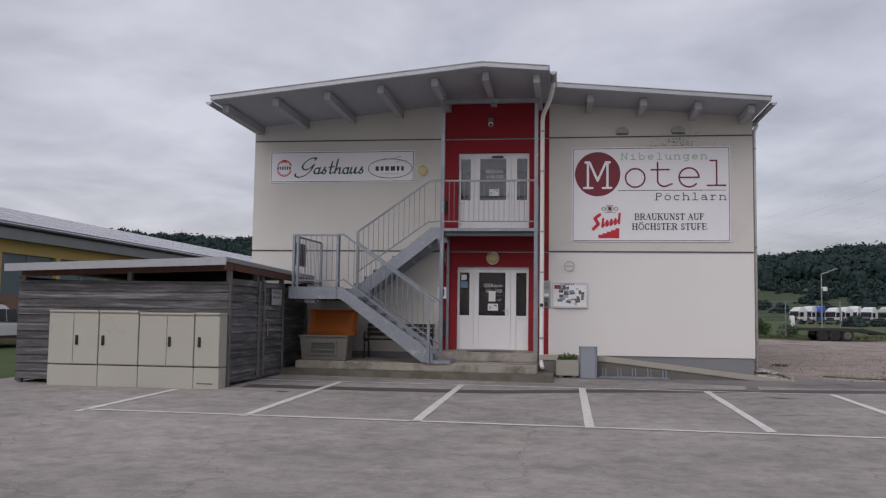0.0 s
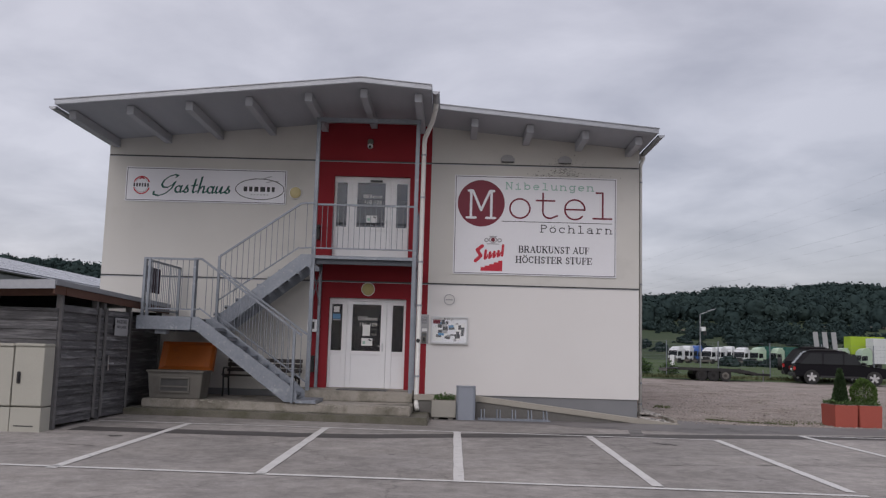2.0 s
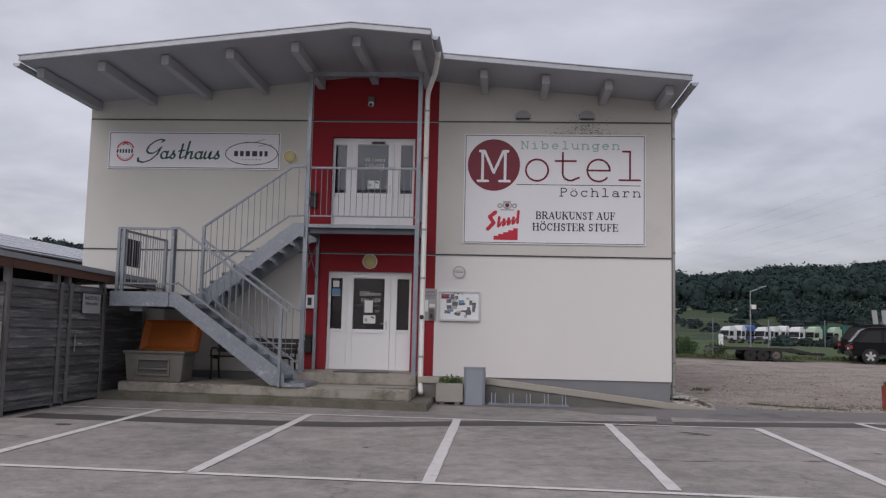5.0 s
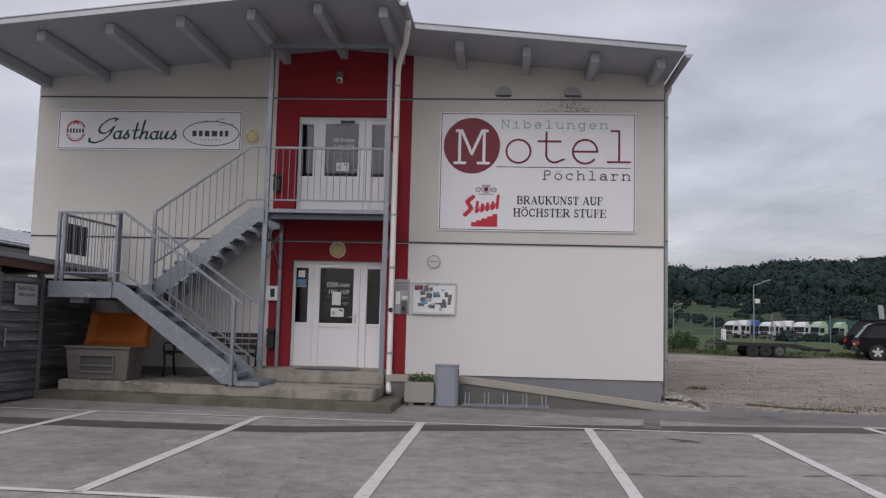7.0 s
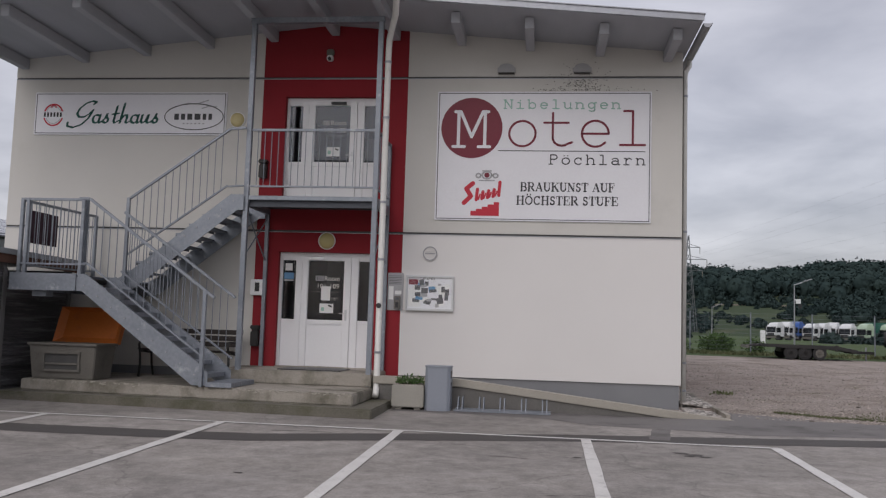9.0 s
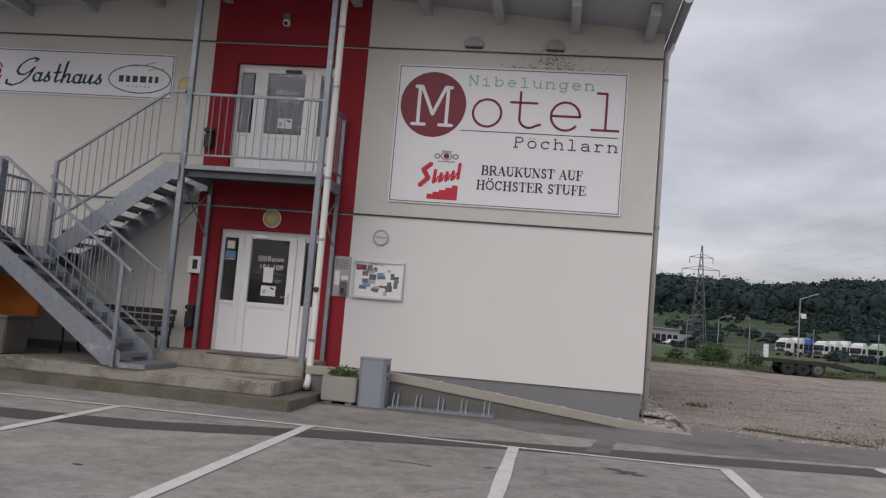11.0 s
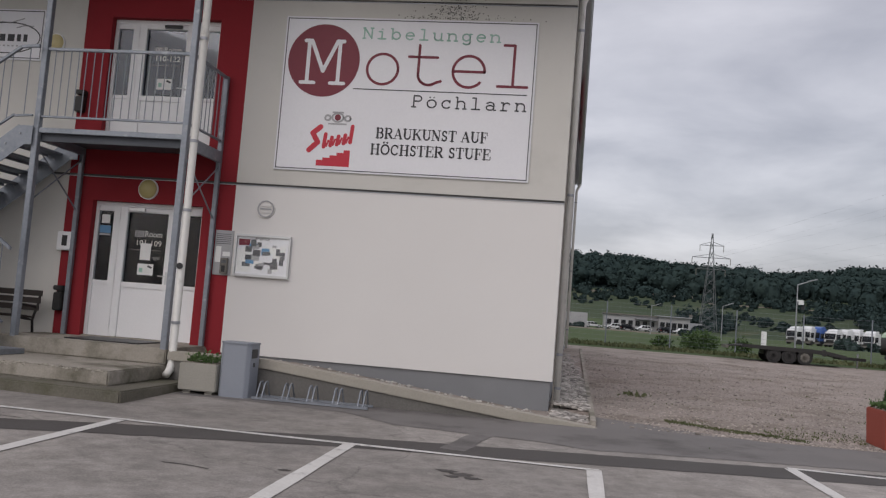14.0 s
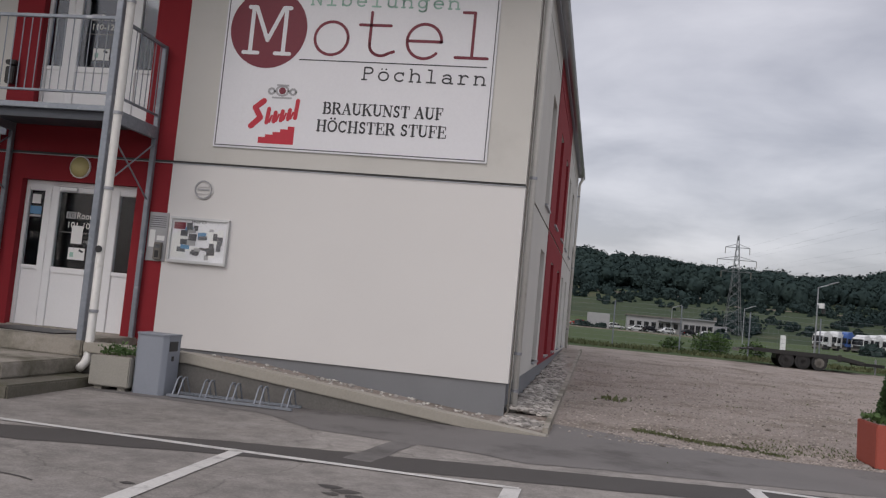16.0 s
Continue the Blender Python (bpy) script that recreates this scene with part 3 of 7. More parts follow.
motel = empty("motel_building", (-1.8, 31, 0), "two-storey cream motel building with dark red entrance bay", "building")
T = 0.28
DOORS = [(-2.74, -0.86, 0.63, 2.81), (-2.74, -0.86, 3.68, 5.84)]
G = 0.02
for nm, x0, x1, m_lo, m_up in (("wall_panel", XL, RL, RENDER_CREAM, RENDER_CREAM), ("wall_panel", RR, XR, RENDER_WHITE, RENDER_CREAM)):
    part(nm, box(x0, x1, FY, FY + T, ZP, Z1 - G), m_lo, motel, "pale rendered wall panel")
    part(nm, box(x0, x1, FY, FY + T, Z1 + G, Z2 - G), m_up, motel, "cream rendered wall panel")
    part(nm, prism([(x0, Z2 + G), (x1, Z2 + G), (x1, soffit(x1)), (x0, soffit(x0))], FY, FY + T), m_up, motel, "cream rendered wall panel")
part("wall_panel", panel_with_holes(RL, RR, 0.45, Z1 - G, FY + 0.004, FY + T, [(DOORS[0][0], DOORS[0][1], 0.45, DOORS[0][3])]), RENDER_RED, motel, "dark red rendered wall panel")
part("wall_panel", panel_with_holes(RL, RR, Z1 + G, Z2 - G, FY + 0.004, FY + T, [DOORS[1]]), RENDER_RED, motel, "dark red rendered wall panel")
part("wall_panel", prism([(RL, Z2 + G), (RR, Z2 + G), (RR, soffit(RR)), (-1.85, 7.26), (RL, soffit(RL))], FY + 0.004, FY + T), RENDER_RED, motel, "dark red rendered wall panel")
for z in (Z1, Z2):
    part("wall_joint", box(XL + 0.003, XR - 0.003, FY + 0.02, FY + T - 0.01, z - G, z + G), SEAM, motel, "dark horizontal panel joint")
    part("joint_flashing", box(XL, XR + 0.004, FY - 0.012, FY + 0.02, z - G - 0.006, z - G + 0.006), FASCIA, motel, "thin aluminium drip flashing")
part("plinth", box(XL, RL, FY + 0.03, FY + T, -0.05, ZP), PLINTH, motel, "grey rendered plinth")
part("plinth", box(RR, XR - 0.03, FY + 0.03, FY + T, -0.05, ZP), PLINTH, motel, "grey rendered plinth")

# side and rear walls
SIDE_WIN = [(26.7, 27.8), (30.0, 31.1), (33.0, 34.1), (35.9, 37.0), (38.7, 39.8)]


def side_wall(x0, x1, sign):
    for z0, z1, nm in ((ZP, Z1 - G, "low"), (Z1 + G, Z2 - G, "mid")):
        holes = [(a, b, z0 + 0.12 if nm == "low" else z0 + 0.28, z0 + 2.15 if nm == "low" else z0 + 2.30) for a, b in SIDE_WIN] if sign > 0 else []
        b = panel_with_holes(FY + T, YB, z0, z1, min(x0, x1), max(x0, x1), holes)
        for v in b.verts:
            v.co = (v.co.y, v.co.x, v.co.z)
        bmesh.ops.recalc_face_normals(b, faces=b.faces[:])
        part("wall_panel", b, RENDER_CREAM, motel, "cream rendered side wall panel")
        for a, c, h0, h1 in holes:
            win = part("window", frame_of(x1 - 0.20, x1 - 0.14, a, c, h0, h1), PVC, motel, "white framed side window")
            part("window_pane", box(x1 - 0.175, x1 - 0.165, a + 0.06, c - 0.06, h0 + 0.06, h1 - 0.06), GLASS, win).visible_shadow = False
            part("window_sill", box(x1 - 0.14, x1 + 0.05, a - 0.03, c + 0.03, h0 - 0.035, h0), ZINC, win)
    part("wall_panel", box(x0, x1, FY + T, YB, Z2 + G, min(soffit(x0), soffit(x1))), RENDER_CREAM, motel, "cream rendered side wall panel")
    part("wall_joint", box(min(x0, x1) + 0.02, max(x0, x1) - 0.02, FY + T, YB, Z1 - G, Z1 + G), SEAM, motel)
    part("wall_joint", box(min(x0, x1) + 0.02, max(x0, x1) - 0.02, FY + T, YB, Z2 - G, Z2 + G), SEAM, motel)
    part("plinth", box(min(x0, x1) + 0.03, max(x0, x1) - 0.03, FY + T, YB, -0.05, ZP), PLINTH, motel)


def frame_of(x0, x1, a, c, h0, h1, w=0.06):
    b = box(x0, x1, a, c, h0, h0 + w)
    box(x0, x1, a, c, h1 - w, h1, bm=b)
    box(x0, x1, a, a + w, h0 + w, h1 - w, bm=b)
    return box(x0, x1, c - w, c, h0 + w, h1 - w, bm=b)


side_wall(XR - T, XR, 1)
side_wall(XL + T, XL, -1)
for z0, z1, h0, h1 in ((ZP, Z1 - G, 0.12, 2.15), (Z1 + G, Z2 - G, 0.28, 2.30), (Z2 + G, 6.66, 0, 0)):
    holes = [(a - 0.002, c + 0.002, z0 + h0 - 0.035, z0 + h1) for a, c in SIDE_WIN[1:3]] if h1 else []
    b = panel_with_holes(28.3, 34.95, z0, z1, XR + 0.002, XR + 0.012, holes)
    for v in b.verts:
        v.co = (v.co.y, v.co.x, v.co.z)
    bmesh.ops.recalc_face_normals(b, faces=b.faces[:])
    part("red_panel", b, RENDER_RED, motel, "dark red strip of side wall")
    for a, c, g0, g1 in holes:
        part("red_reveal", box(XR - 0.13, XR + 0.012, c - 0.024, c - 0.003, g0 + 0.036, g1), RENDER_RED, motel)
part("wall_panel", box(XL, XR, YB, YB + T, -0.05, 6.6), RENDER_CREAM, motel, "cream rendered rear wall")
# hallways behind the glazed doors: the unlit look is in their wall colour
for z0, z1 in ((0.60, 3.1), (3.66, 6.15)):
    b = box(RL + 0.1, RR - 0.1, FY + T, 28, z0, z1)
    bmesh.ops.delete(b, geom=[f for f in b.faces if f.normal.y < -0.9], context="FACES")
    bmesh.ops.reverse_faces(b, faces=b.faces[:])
    part("hallway", b, ROOM, motel, "hallway behind the glazed door, its darkness in the wall colour")

# roof
part("roof_deck", prism([(-8.38, soffit(-8.38)), (-1.85, 7.26), (-0.33, soffit(-0.33)), (-0.33, soffit(-0.33) + 0.1), (-1.85, 7.36), (-8.38, soffit(-8.38) + 0.1)], 19.72, YB + 0.4), SOFFIT, motel, "grey painted roof deck with boarded soffit")
part("roof_deck", prism([(-0.33, soffit(-0.33)), (4.87, soffit(4.87)), (4.87, soffit(4.87) + 0.1), (-0.33, soffit(-0.33) + 0.1)], 21.12, YB + 0.4), SOFFIT, motel, "grey painted roof deck with boarded soffit")
fas = part("roof_fascia", prism([(-8.40, soffit(-8.40) + 0.012), (-1.85, 7.272), (-0.31, soffit(-0.31) + 0.012), (-0.31, soffit(-0.31) + 0.115), (-1.85, 7.375), (-8.40, soffit(-8.40) + 0.115)], 19.69, 19.72), FASCIA, motel, "light metal roof edge flashing")
part("roof_fascia", prism([(-0.31, soffit(-0.31) + 0.012), (4.89, soffit(4.89) + 0.012), (4.89, soffit(4.89) + 0.115), (-0.31, soffit(-0.31) + 0.115)], 21.09, 21.12), FASCIA, motel, "light metal roof edge flashing")
part("roof_sheet", prism([(-8.42, soffit(-8.42) + 0.117), (-1.85, 7.377), (-0.30, soffit(-0.30) + 0.117), (-0.30, soffit(-0.30) + 0.135), (-1.85, 7.395), (-8.42, soffit(-8.42) + 0.135)], 19.67, YB + 0.45), FASCIA, motel, "light metal roof sheet")
part("roof_sheet", prism([(-0.295, soffit(-0.295) + 0.117), (4.91, soffit(4.91) + 0.117), (4.91, soffit(4.91) + 0.135), (-0.295, soffit(-0.295) + 0.135)], 21.07, YB + 0.45), FASCIA, motel, "light metal roof sheet")
part("side_fascia", box(-0.33, -0.31, 19.72, 21.09, soffit(-0.32) + 0.012, soffit(-0.32) + 0.115), FASCIA, motel)
for x, y0, h in ((-8.2, 20.15, 0.2), (-6.92, 20.1, 0.2), (-5.63, 20.1, 0.2), (-4.32, 20.1, 0.2), (-3.02, 20.1, 0.2), (-1.80, 20.1, 0.2), (-0.60, 20.0, 0.2),
                 (0.68, 21.5, 0.2), (1.98, 21.5, 0.2), (3.28, 21.5, 0.2), (4.52, 21.5, 0.2)):
    lo = min(soffit(x - 0.08), soffit(x + 0.08))
    part("rafter", box(x - 0.08, x + 0.08, y0, FY, lo - h, lo, 0.008), RAFTER, motel, "grey painted timber rafter end")


def gutter(x, y0, y1, z, parent):
    b = bmesh.new()
    rings = []
    for y in (y0, y1):
        o = [b.verts.new((x + 0.075 * math.cos(a), y, z + 0.075 * math.sin(a))) for a in [math.pi + i * math.pi / 8 for i in range(9)]]
        i_ = [b.verts.new((x + 0.07 * math.cos(a), y, z + 0.07 * math.sin(a))) for a in [math.pi + i * math.pi / 8 for i in range(9)]]
        rings.append((o, i_))
    for k in range(8):
        b.faces.new((rings[0][0][k], rings[0][0][k + 1], rings[1][0][k + 1], rings[1][0][k]))
        b.faces.new((rings[0][1][k + 1], rings[0][1][k], rings[1][1][k], rings[1][1][k + 1]))
        b.faces.new((rings[0][0][k + 1], rings[0][0][k], rings[0][1][k], rings[0][1][k + 1]))
    b.faces.new(rings[0][0])
    bmesh.ops.recalc_face_normals(b, faces=b.faces[:])
    g = part("gutter", b, ZINC, parent, "zinc half-round roof gutter", smooth=False)
    part("gutter_bead", rod((x + 0.075, y0, z), (x + 0.075, y1, z), 0.009, 6), ZINC, g)
    return g


gutter(4.955, 21.15, YB + 0.3, soffit(4.95) - 0.01, motel)
gutter(-8.465, 19.75, YB + 0.3, soffit(-8.45) - 0.01, motel)
gutter(-0.22, 19.75, 21.05, soffit(-0.3) + 0.0, motel)


def downpipe(pts, r=0.05, clips=(), label="light painted downpipe"):
    p = part("downpipe", tube(pts, r, 12), PIPE, motel, label, smooth=True)
    for x, y, z in clips:
        part("pipe_clip", rod((x, y, z - 0.02), (x, y, z + 0.02), r + 0.008, 12), ZINC, p)


downpipe([(-0.22, 20.5, 7.10), (-0.22, 20.55, 6.98), (-0.30, 20.95, 6.78), (-0.47, 21.38, 6.5), (-0.49, 21.45, 6.35), (-0.49, 21.45, 0.42), (-0.48, 21.38, 0.33), (-0.46, 21.25, 0.28)], 0.055,
         [(-0.49, 21.45, z) for z in (1.0, 2.6, 3.6, 5.1, 6.1)])
downpipe([(4.955, 23.02, 6.60), (4.955, 23.02, 6.50), (4.885, 23.0, 6.36), (4.875, 23.0, 6.28), (4.875, 23.0, 0.12)], 0.048, [(4.875, 23.0, z) for z in (0.45, 0.95, 3.35, 5.9)])
# thin rod drawn for the dark line between wall corner and downpipe
part("corner_trim", rod((XR + 0.022, FY + 0.05, 0.15), (XR + 0.022, FY + 0.05, 6.35), 0.014, 6), GREYPLASTIC, motel, "thin dark rod at the wall corner")
downpipe([(4.955, YB - 0.25, 6.60), (4.955, YB - 0.25, 6.50), (4.885, YB - 0.22, 6.36), (4.875, YB - 0.2, 6.28), (4.875, YB - 0.2, 0.45)], 0.048, [(4.875, YB - 0.2, z) for z in (1.2, 3.35, 5.9)])
downpipe([(-8.465, 25.3, 6.5), (-8.52, 25.4, 6.4), (-8.45, 25.9, 6.2), (-8.45, 26.0, 6.1), (-8.45, 26.0, 0.1)], 0.05)


# doors
def entrance(z0, z1, words1):
    """White glazed entrance: a leaf between two narrow sidelights."""
    x0, x1, y0, y1 = -2.74, -0.86, 22.90, 22.98
    door = part("entrance_door", box(x0, x1, y0, y1, z1 - 0.07, z1, 0.006), PVC, motel, "white plastic glazed entrance door with two sidelights")
    for a, b in ((x0, x0 + 0.06), (-2.42, -2.30), (-1.33, -1.19), (x1 - 0.06, x1)):
        part("door_post", box(a, b, y0, y1, z0, z1 - 0.07, 0.006), PVC, door)
    gz0, gz1 = z0 + 0.90, z1 - 0.15
    for a, b in ((x0 + 0.06, -2.42), (-1.19, x1 - 0.06)):
        part("sidelight_panel", box(a, b, y0 + 0.03, y1 - 0.01, z0, gz0 - 0.06, 0.004), PVC, door)
        part("sidelight_rail", box(a, b, y0 + 0.01, y1, gz0 - 0.06, gz0, 0.005), PVC, door)
        part("sidelight_rail", box(a, b, y0 + 0.01, y1, gz1, z1 - 0.07, 0.005), PVC, door)
        part("sidelight_glass", box(a, b, y0 + 0.04, y0 + 0.05, gz0, gz1), GLASS if z0 < 2 else UPGLASS, door).visible_shadow = False
    # the leaf stands a little proud of the frame
    ly0, ly1 = y0 - 0.015, y1 - 0.02
    part("leaf_stile", box(-2.295, -2.17, ly0, ly1, z0 + 0.015, z1 - 0.075, 0.006), PVC, door)
    part("leaf_stile", box(-1.47, -1.335, ly0, ly1, z0 + 0.015, z1 - 0.075, 0.006), PVC, door)
    part("leaf_rail", box(-2.17, -1.47, ly0 + 0.002, ly1, gz1, z1 - 0.077, 0.006), PVC, door)
    part("leaf_rail", box(-2.17, -1.47, ly0 + 0.002, ly1, gz0 - 0.09, gz0, 0.006), PVC, door)
    part("leaf_panel", box(-2.17, -1.47, ly0 + 0.02, ly1, z0 + 0.017, gz0 - 0.09, 0.004), PVC, door)
    part("leaf_glass", box(-2.17, -1.47, ly0 + 0.035, ly0 + 0.045, gz0, gz1), GLASS if z0 < 2 else UPGLASS, door).visible_shadow = False
    hb = tube([(-1.41, ly0, z0 + 1.03), (-1.41, ly0 - 0.05, z0 + 1.03), (-1.53, ly0 - 0.05, z0 + 1.03)], 0.010, 8)
    box(-1.43, -1.39, ly0 - 0.008, ly0, z0 + 0.90, z0 + 1.10, bm=hb)
    part("door_handle", hb, ALU, door, "metal lever handle with lock plate")
    for hz in (z0 + 0.22, z0 + 1.05, z1 - 0.25):
        part("door_hinge", rod((-2.30, ly0 - 0.012, hz - 0.06), (-2.30, ly0 - 0.012, hz + 0.06), 0.014, 10), PVC, door)
    cl = box(-2.12, -1.86, ly0 - 0.05, ly0, z1 - 0.135, z1 - 0.085, 0.006) if z0 < 2 else box(-1.85, -1.55, ly0 - 0.05, ly0, z1 - 0.135, z1 - 0.085, 0.006)
    part("door_closer", cl, ALU if z0 < 2 else BLACK, door, "overhead door closer")
    part("threshold", box(x0, x1, y0 - 0.06, y1 + 0.05, z0 - 0.03, z0 + 0.012), CONCRETE, door)
    gy = ly0 + 0.034
    cz = gz0 + (gz1 - gz0) * 0.70
    part("sticker", box(-2.03, -1.87, gy - 0.002, gy, cz - 0.05, cz + 0.05), SIGNGREY, door, "grey floor label on glass")
    part("door_lettering", text_mesh("EG" if z0 < 2 else "OG", -2.00, -1.90, cz - 0.035, cz + 0.035, gy - 0.003), SIGNBLACK if z0 < 2 else PAPER, door)
    part("door_lettering", text_mesh("Room", -1.85, -1.56, cz - 0.045, cz + 0.05, gy - 0.001), PAPER, door, "pale lettering on glass")
    part("door_lettering", text_mesh(words1, -1.98, -1.56, cz - 0.19, cz - 0.10, gy - 0.001), PAPER, door, "pale room numbers on glass")
    part("glass_rule", box(-2.10, -1.56, gy - 0.002, gy, cz - 0.262, cz - 0.255), SIGNGREY, door)
    if z0 < 2:
        part("notice", box(-1.91, -1.73, gy - 0.003, gy, cz - 0.42, cz - 0.15), PAPER, door, "white paper notice on glass")
        part("door_lettering", text_mesh("nge", -1.70, -1.57, cz - 0.42, cz - 0.36, gy - 0.001), SIGNGREY, door)
    part("notice", box(-1.93, -1.66, gy - 0.003, gy, cz - 0.66, cz - 0.48), PAPER, door, "white and green notice on glass")
    part("notice_print", bar((-1.76, gy - 0.004, cz - 0.51), (-1.69, gy - 0.004, cz - 0.54), 0.001, 0.03), SIGNBLACK, door)
    part("notice_print", box(-1.90, -1.84, gy - 0.005, gy - 0.003, cz - 0.62, cz - 0.55), SIGNGREEN, door)
    if z0 < 2:
        part("sticker", box(-2.64, -2.50, y0 + 0.037, y0 + 0.0395, gz1 - 0.20, gz1 - 0.06), PAPER, door, "white sticker on sidelight")
        part("sticker", box(-2.66, -2.47, y0 + 0.037, y0 + 0.0395, gz1 - 0.36, gz1 - 0.24), BLUEPRINT, door, "blue sticker on sidelight")
        part("sticker", box(-2.66, -2.47, y0 + 0.037, y0 + 0.0395, gz1 - 0.40, gz1 - 0.37), SIGNGREY, door)


entrance(0.63, 2.81, "101-109")
entrance(3.68, 5.84, "110-122")

# ---------------------------------------------------------------- porch and steps
def slab(name, x0, x1, y0, y1, z0, z1, label):
    return thing(name, box(x0, x1, y0, y1, z0, z1, 0.018), CONCRETE, label, "concrete step", kind="structure")


thing("entrance_step", prism([(-0.18, 19.52), (-0.18, FY), (-6.62, FY), (-6.62, 20.10)], 0.02, 0.205, axis="z", bevel=0.02), MOSSY, "dark mossy concrete bottom step with worn edges", "concrete step", kind="structure")
thing("entrance_step", prism([(-0.55, 19.88), (-0.55, FY), (-6.35, FY), (-6.35, 20.43)], 0.205, 0.395, axis="z", bevel=0.02), CONCRETE, "weathered concrete terrace step with chipped front", "concrete step", kind="structure")
slab("entrance_step", -3.35, -0.58, 21.42, FY + 0.25, 0.395, 0.625, "concrete door landing step")
rc = random.Random(21)
cv = []
for k in range(260):
    cx_ = rc.uniform(-6.3, -0.6)
    s_ = rc.uniform(0.006, 0.022)
    cv.append((cx_, 19.885 - 0.0948 * (cx_ + 0.55) + rc.uniform(-0.006, 0.01), rc.gauss(0.375, 0.014), s_ * 1.5, s_ * 0.6, s_ * 0.8))
CHIPS = cv

# darker asphalt along the retaining wall, oil spots, cracks
flat("asphalt_patch", [(-0.12, 20.80), (0.9, 20.78), (2.3, 20.62), (3.07, 19.98), (4.0, 19.88), (4.8, 19.78), (5.34, 19.56), (6.0, 19.72), (8.2, 20.05), (12, 20.55), (17, 21.15), (17, 21.9), (9.0, 21.75), (7.6, 21.66), (6.7, 22.0), (6.0, 22.4), (5.45, 22.6), (5.45, 21.40), (-0.12, 21.40)], DARKASPHALT, "dark newer asphalt patch along the wall", "road patch")
flat("asphalt_patch", [(3.78, 18.72), (4.05, 18.68), (4.25, 20.1), (4.0, 20.2)], DARKASPHALT, "narrow dark asphalt patch", "road patch", 0.005)


def blot(x, y, r, seed, material=TAR, lift=0.0045):
    g = random.Random(seed)
    flat("oil_stain", [(x + r * g.uniform(0.6, 1.2) * math.cos(k * math.tau / 11), y + 0.6 * r * g.uniform(0.6, 1.2) * math.sin(k * math.tau / 11)) for k in range(11)], material, "dark oil stain on asphalt", "stain", lift)


for k, (x, y, r) in enumerate(((4.02, 17.60, 0.10), (4.18, 17.50, 0.12), (4.28, 17.38, 0.09), (4.10, 17.38, 0.07), (-5.3, 16.3, 0.16), (-0.6, 15.0, 0.05), (2.75, 16.9, 0.06), (6.2, 15.9, 0.07))):
    blot(x, y, r, k)


def crack(pts, w, seed):
    g = random.Random(seed)
    up = [(x, y + g.uniform(-0.02, 0.02)) for x, y in pts]
    flat("asphalt_crack", [(x, y + w) for x, y in up] + [(x, y - w * g.uniform(0.6, 1.2)) for x, y in reversed(up)], TAR, "thin dark crack in asphalt", "crack", 0.0045)


crack([(1.75, 16.72), (1.95, 16.70), (2.2, 16.63)], 0.012, 3)
crack([(-1.2, 17.95), (-0.9, 18.02), (-0.4, 18.0)], 0.012, 4)
crack([(2.2, 14.6), (2.7, 14.75), (3.4, 14.7), (4.3, 14.85)], 0.008, 5)
crack([(-6.5, 15.0), (-5.9, 15.1), (-5.1, 15.0)], 0.008, 6)
crack([(4.9, 15.0), (5.9, 15.3), (7.0, 15.25)], 0.008, 7)

# ---------------------------------------------------------------- outdoor steel staircase
stair = empty("outdoor_staircase", (-4.7, 21, 0.40), "galvanised steel U-shaped outdoor staircase with barred railings", "staircase")
ZL, ZB = 2.13, 3.68
BAL_MESH = {}


def baluster(x, y, z0, z1, parent):
    key = round((z1 - z0) * 50)
    if key not in BAL_MESH:
        BAL_MESH[key] = mesh_of("baluster", rod((0, 0, 0), (0, 0, key / 50), 0.0075, 6), GALV)
    ob = new("baluster", BAL_MESH[key])
    ob.location = (x, y, z0)
    return hang(ob, parent)


def railing(p, q, drop, parent, gap=0.125, top_r=0.024, low=True, ends=(1, 1), zlow=None):
    """A barred railing: a square top rail from p to q, a flat lower rail `drop` below it, and balusters between."""
    part("handrail", bar(p, q, 0.045, 0.045, bevel=0.006), GALV, parent)
    pl, ql = (p[0], p[1], p[2] - drop), (q[0], q[1], q[2] - drop)
    part("lower_rail", bar(pl, ql, 0.04, 0.03, bevel=0.004), GALV, parent)
    n = max(int(math.hypot(q[0] - p[0], q[1] - p[1]) / gap), 1)
    for i in range(1 - ends[0], n + ends[1]):
        t = (i + 0.5) / n if ends == (1, 0) else i / n
        if 0.001 < t < 0.999:
            x, y, z = (p[k] + (q[k] - p[k]) * t for k in range(3))
            baluster(x, y, z - drop, z - 0.02, parent)


def post(x, y, z0, z1, parent, w=0.07, label=""):
    return part("post", box(x - w / 2, x + w / 2, y - w / 2, y + w / 2, z0, z1, 0.006), GALV, parent, label)


# lower flight, climbing to the west
LF0, LF1 = (-3.06, 0.40), (-5.28, ZL)
NR = 9
for y in (20.08, 21.12):
    part("stringer", prism([(-2.96, 0.42), (-2.96, 0.62), (-3.12, 0.76), (-5.15, ZL + 0.02), (-5.30, ZL + 0.02), (-5.30, ZL - 0.26), (-5.18, ZL - 0.26), (-3.22, 0.42)], y - 0.006, y + 0.006), GALV, stair, "bolted steel stair stringer")
    part("stringer_flange", bar((-3.12, y + 0.02, 0.765), (-5.15, y + 0.02, ZL + 0.025), 0.05, 0.008), GALV, stair)
    for i in range(NR):
        t = (i + 0.5) / NR
        bx, bz = -3.06 - 2.2 * t, 0.50 + 1.55 * t
        part("bolt", rod((bx, y - 0.022, bz), (bx, y + 0.0, bz), 0.014, 6), ZINC, stair)
rise = (ZL - 0.40) / NR
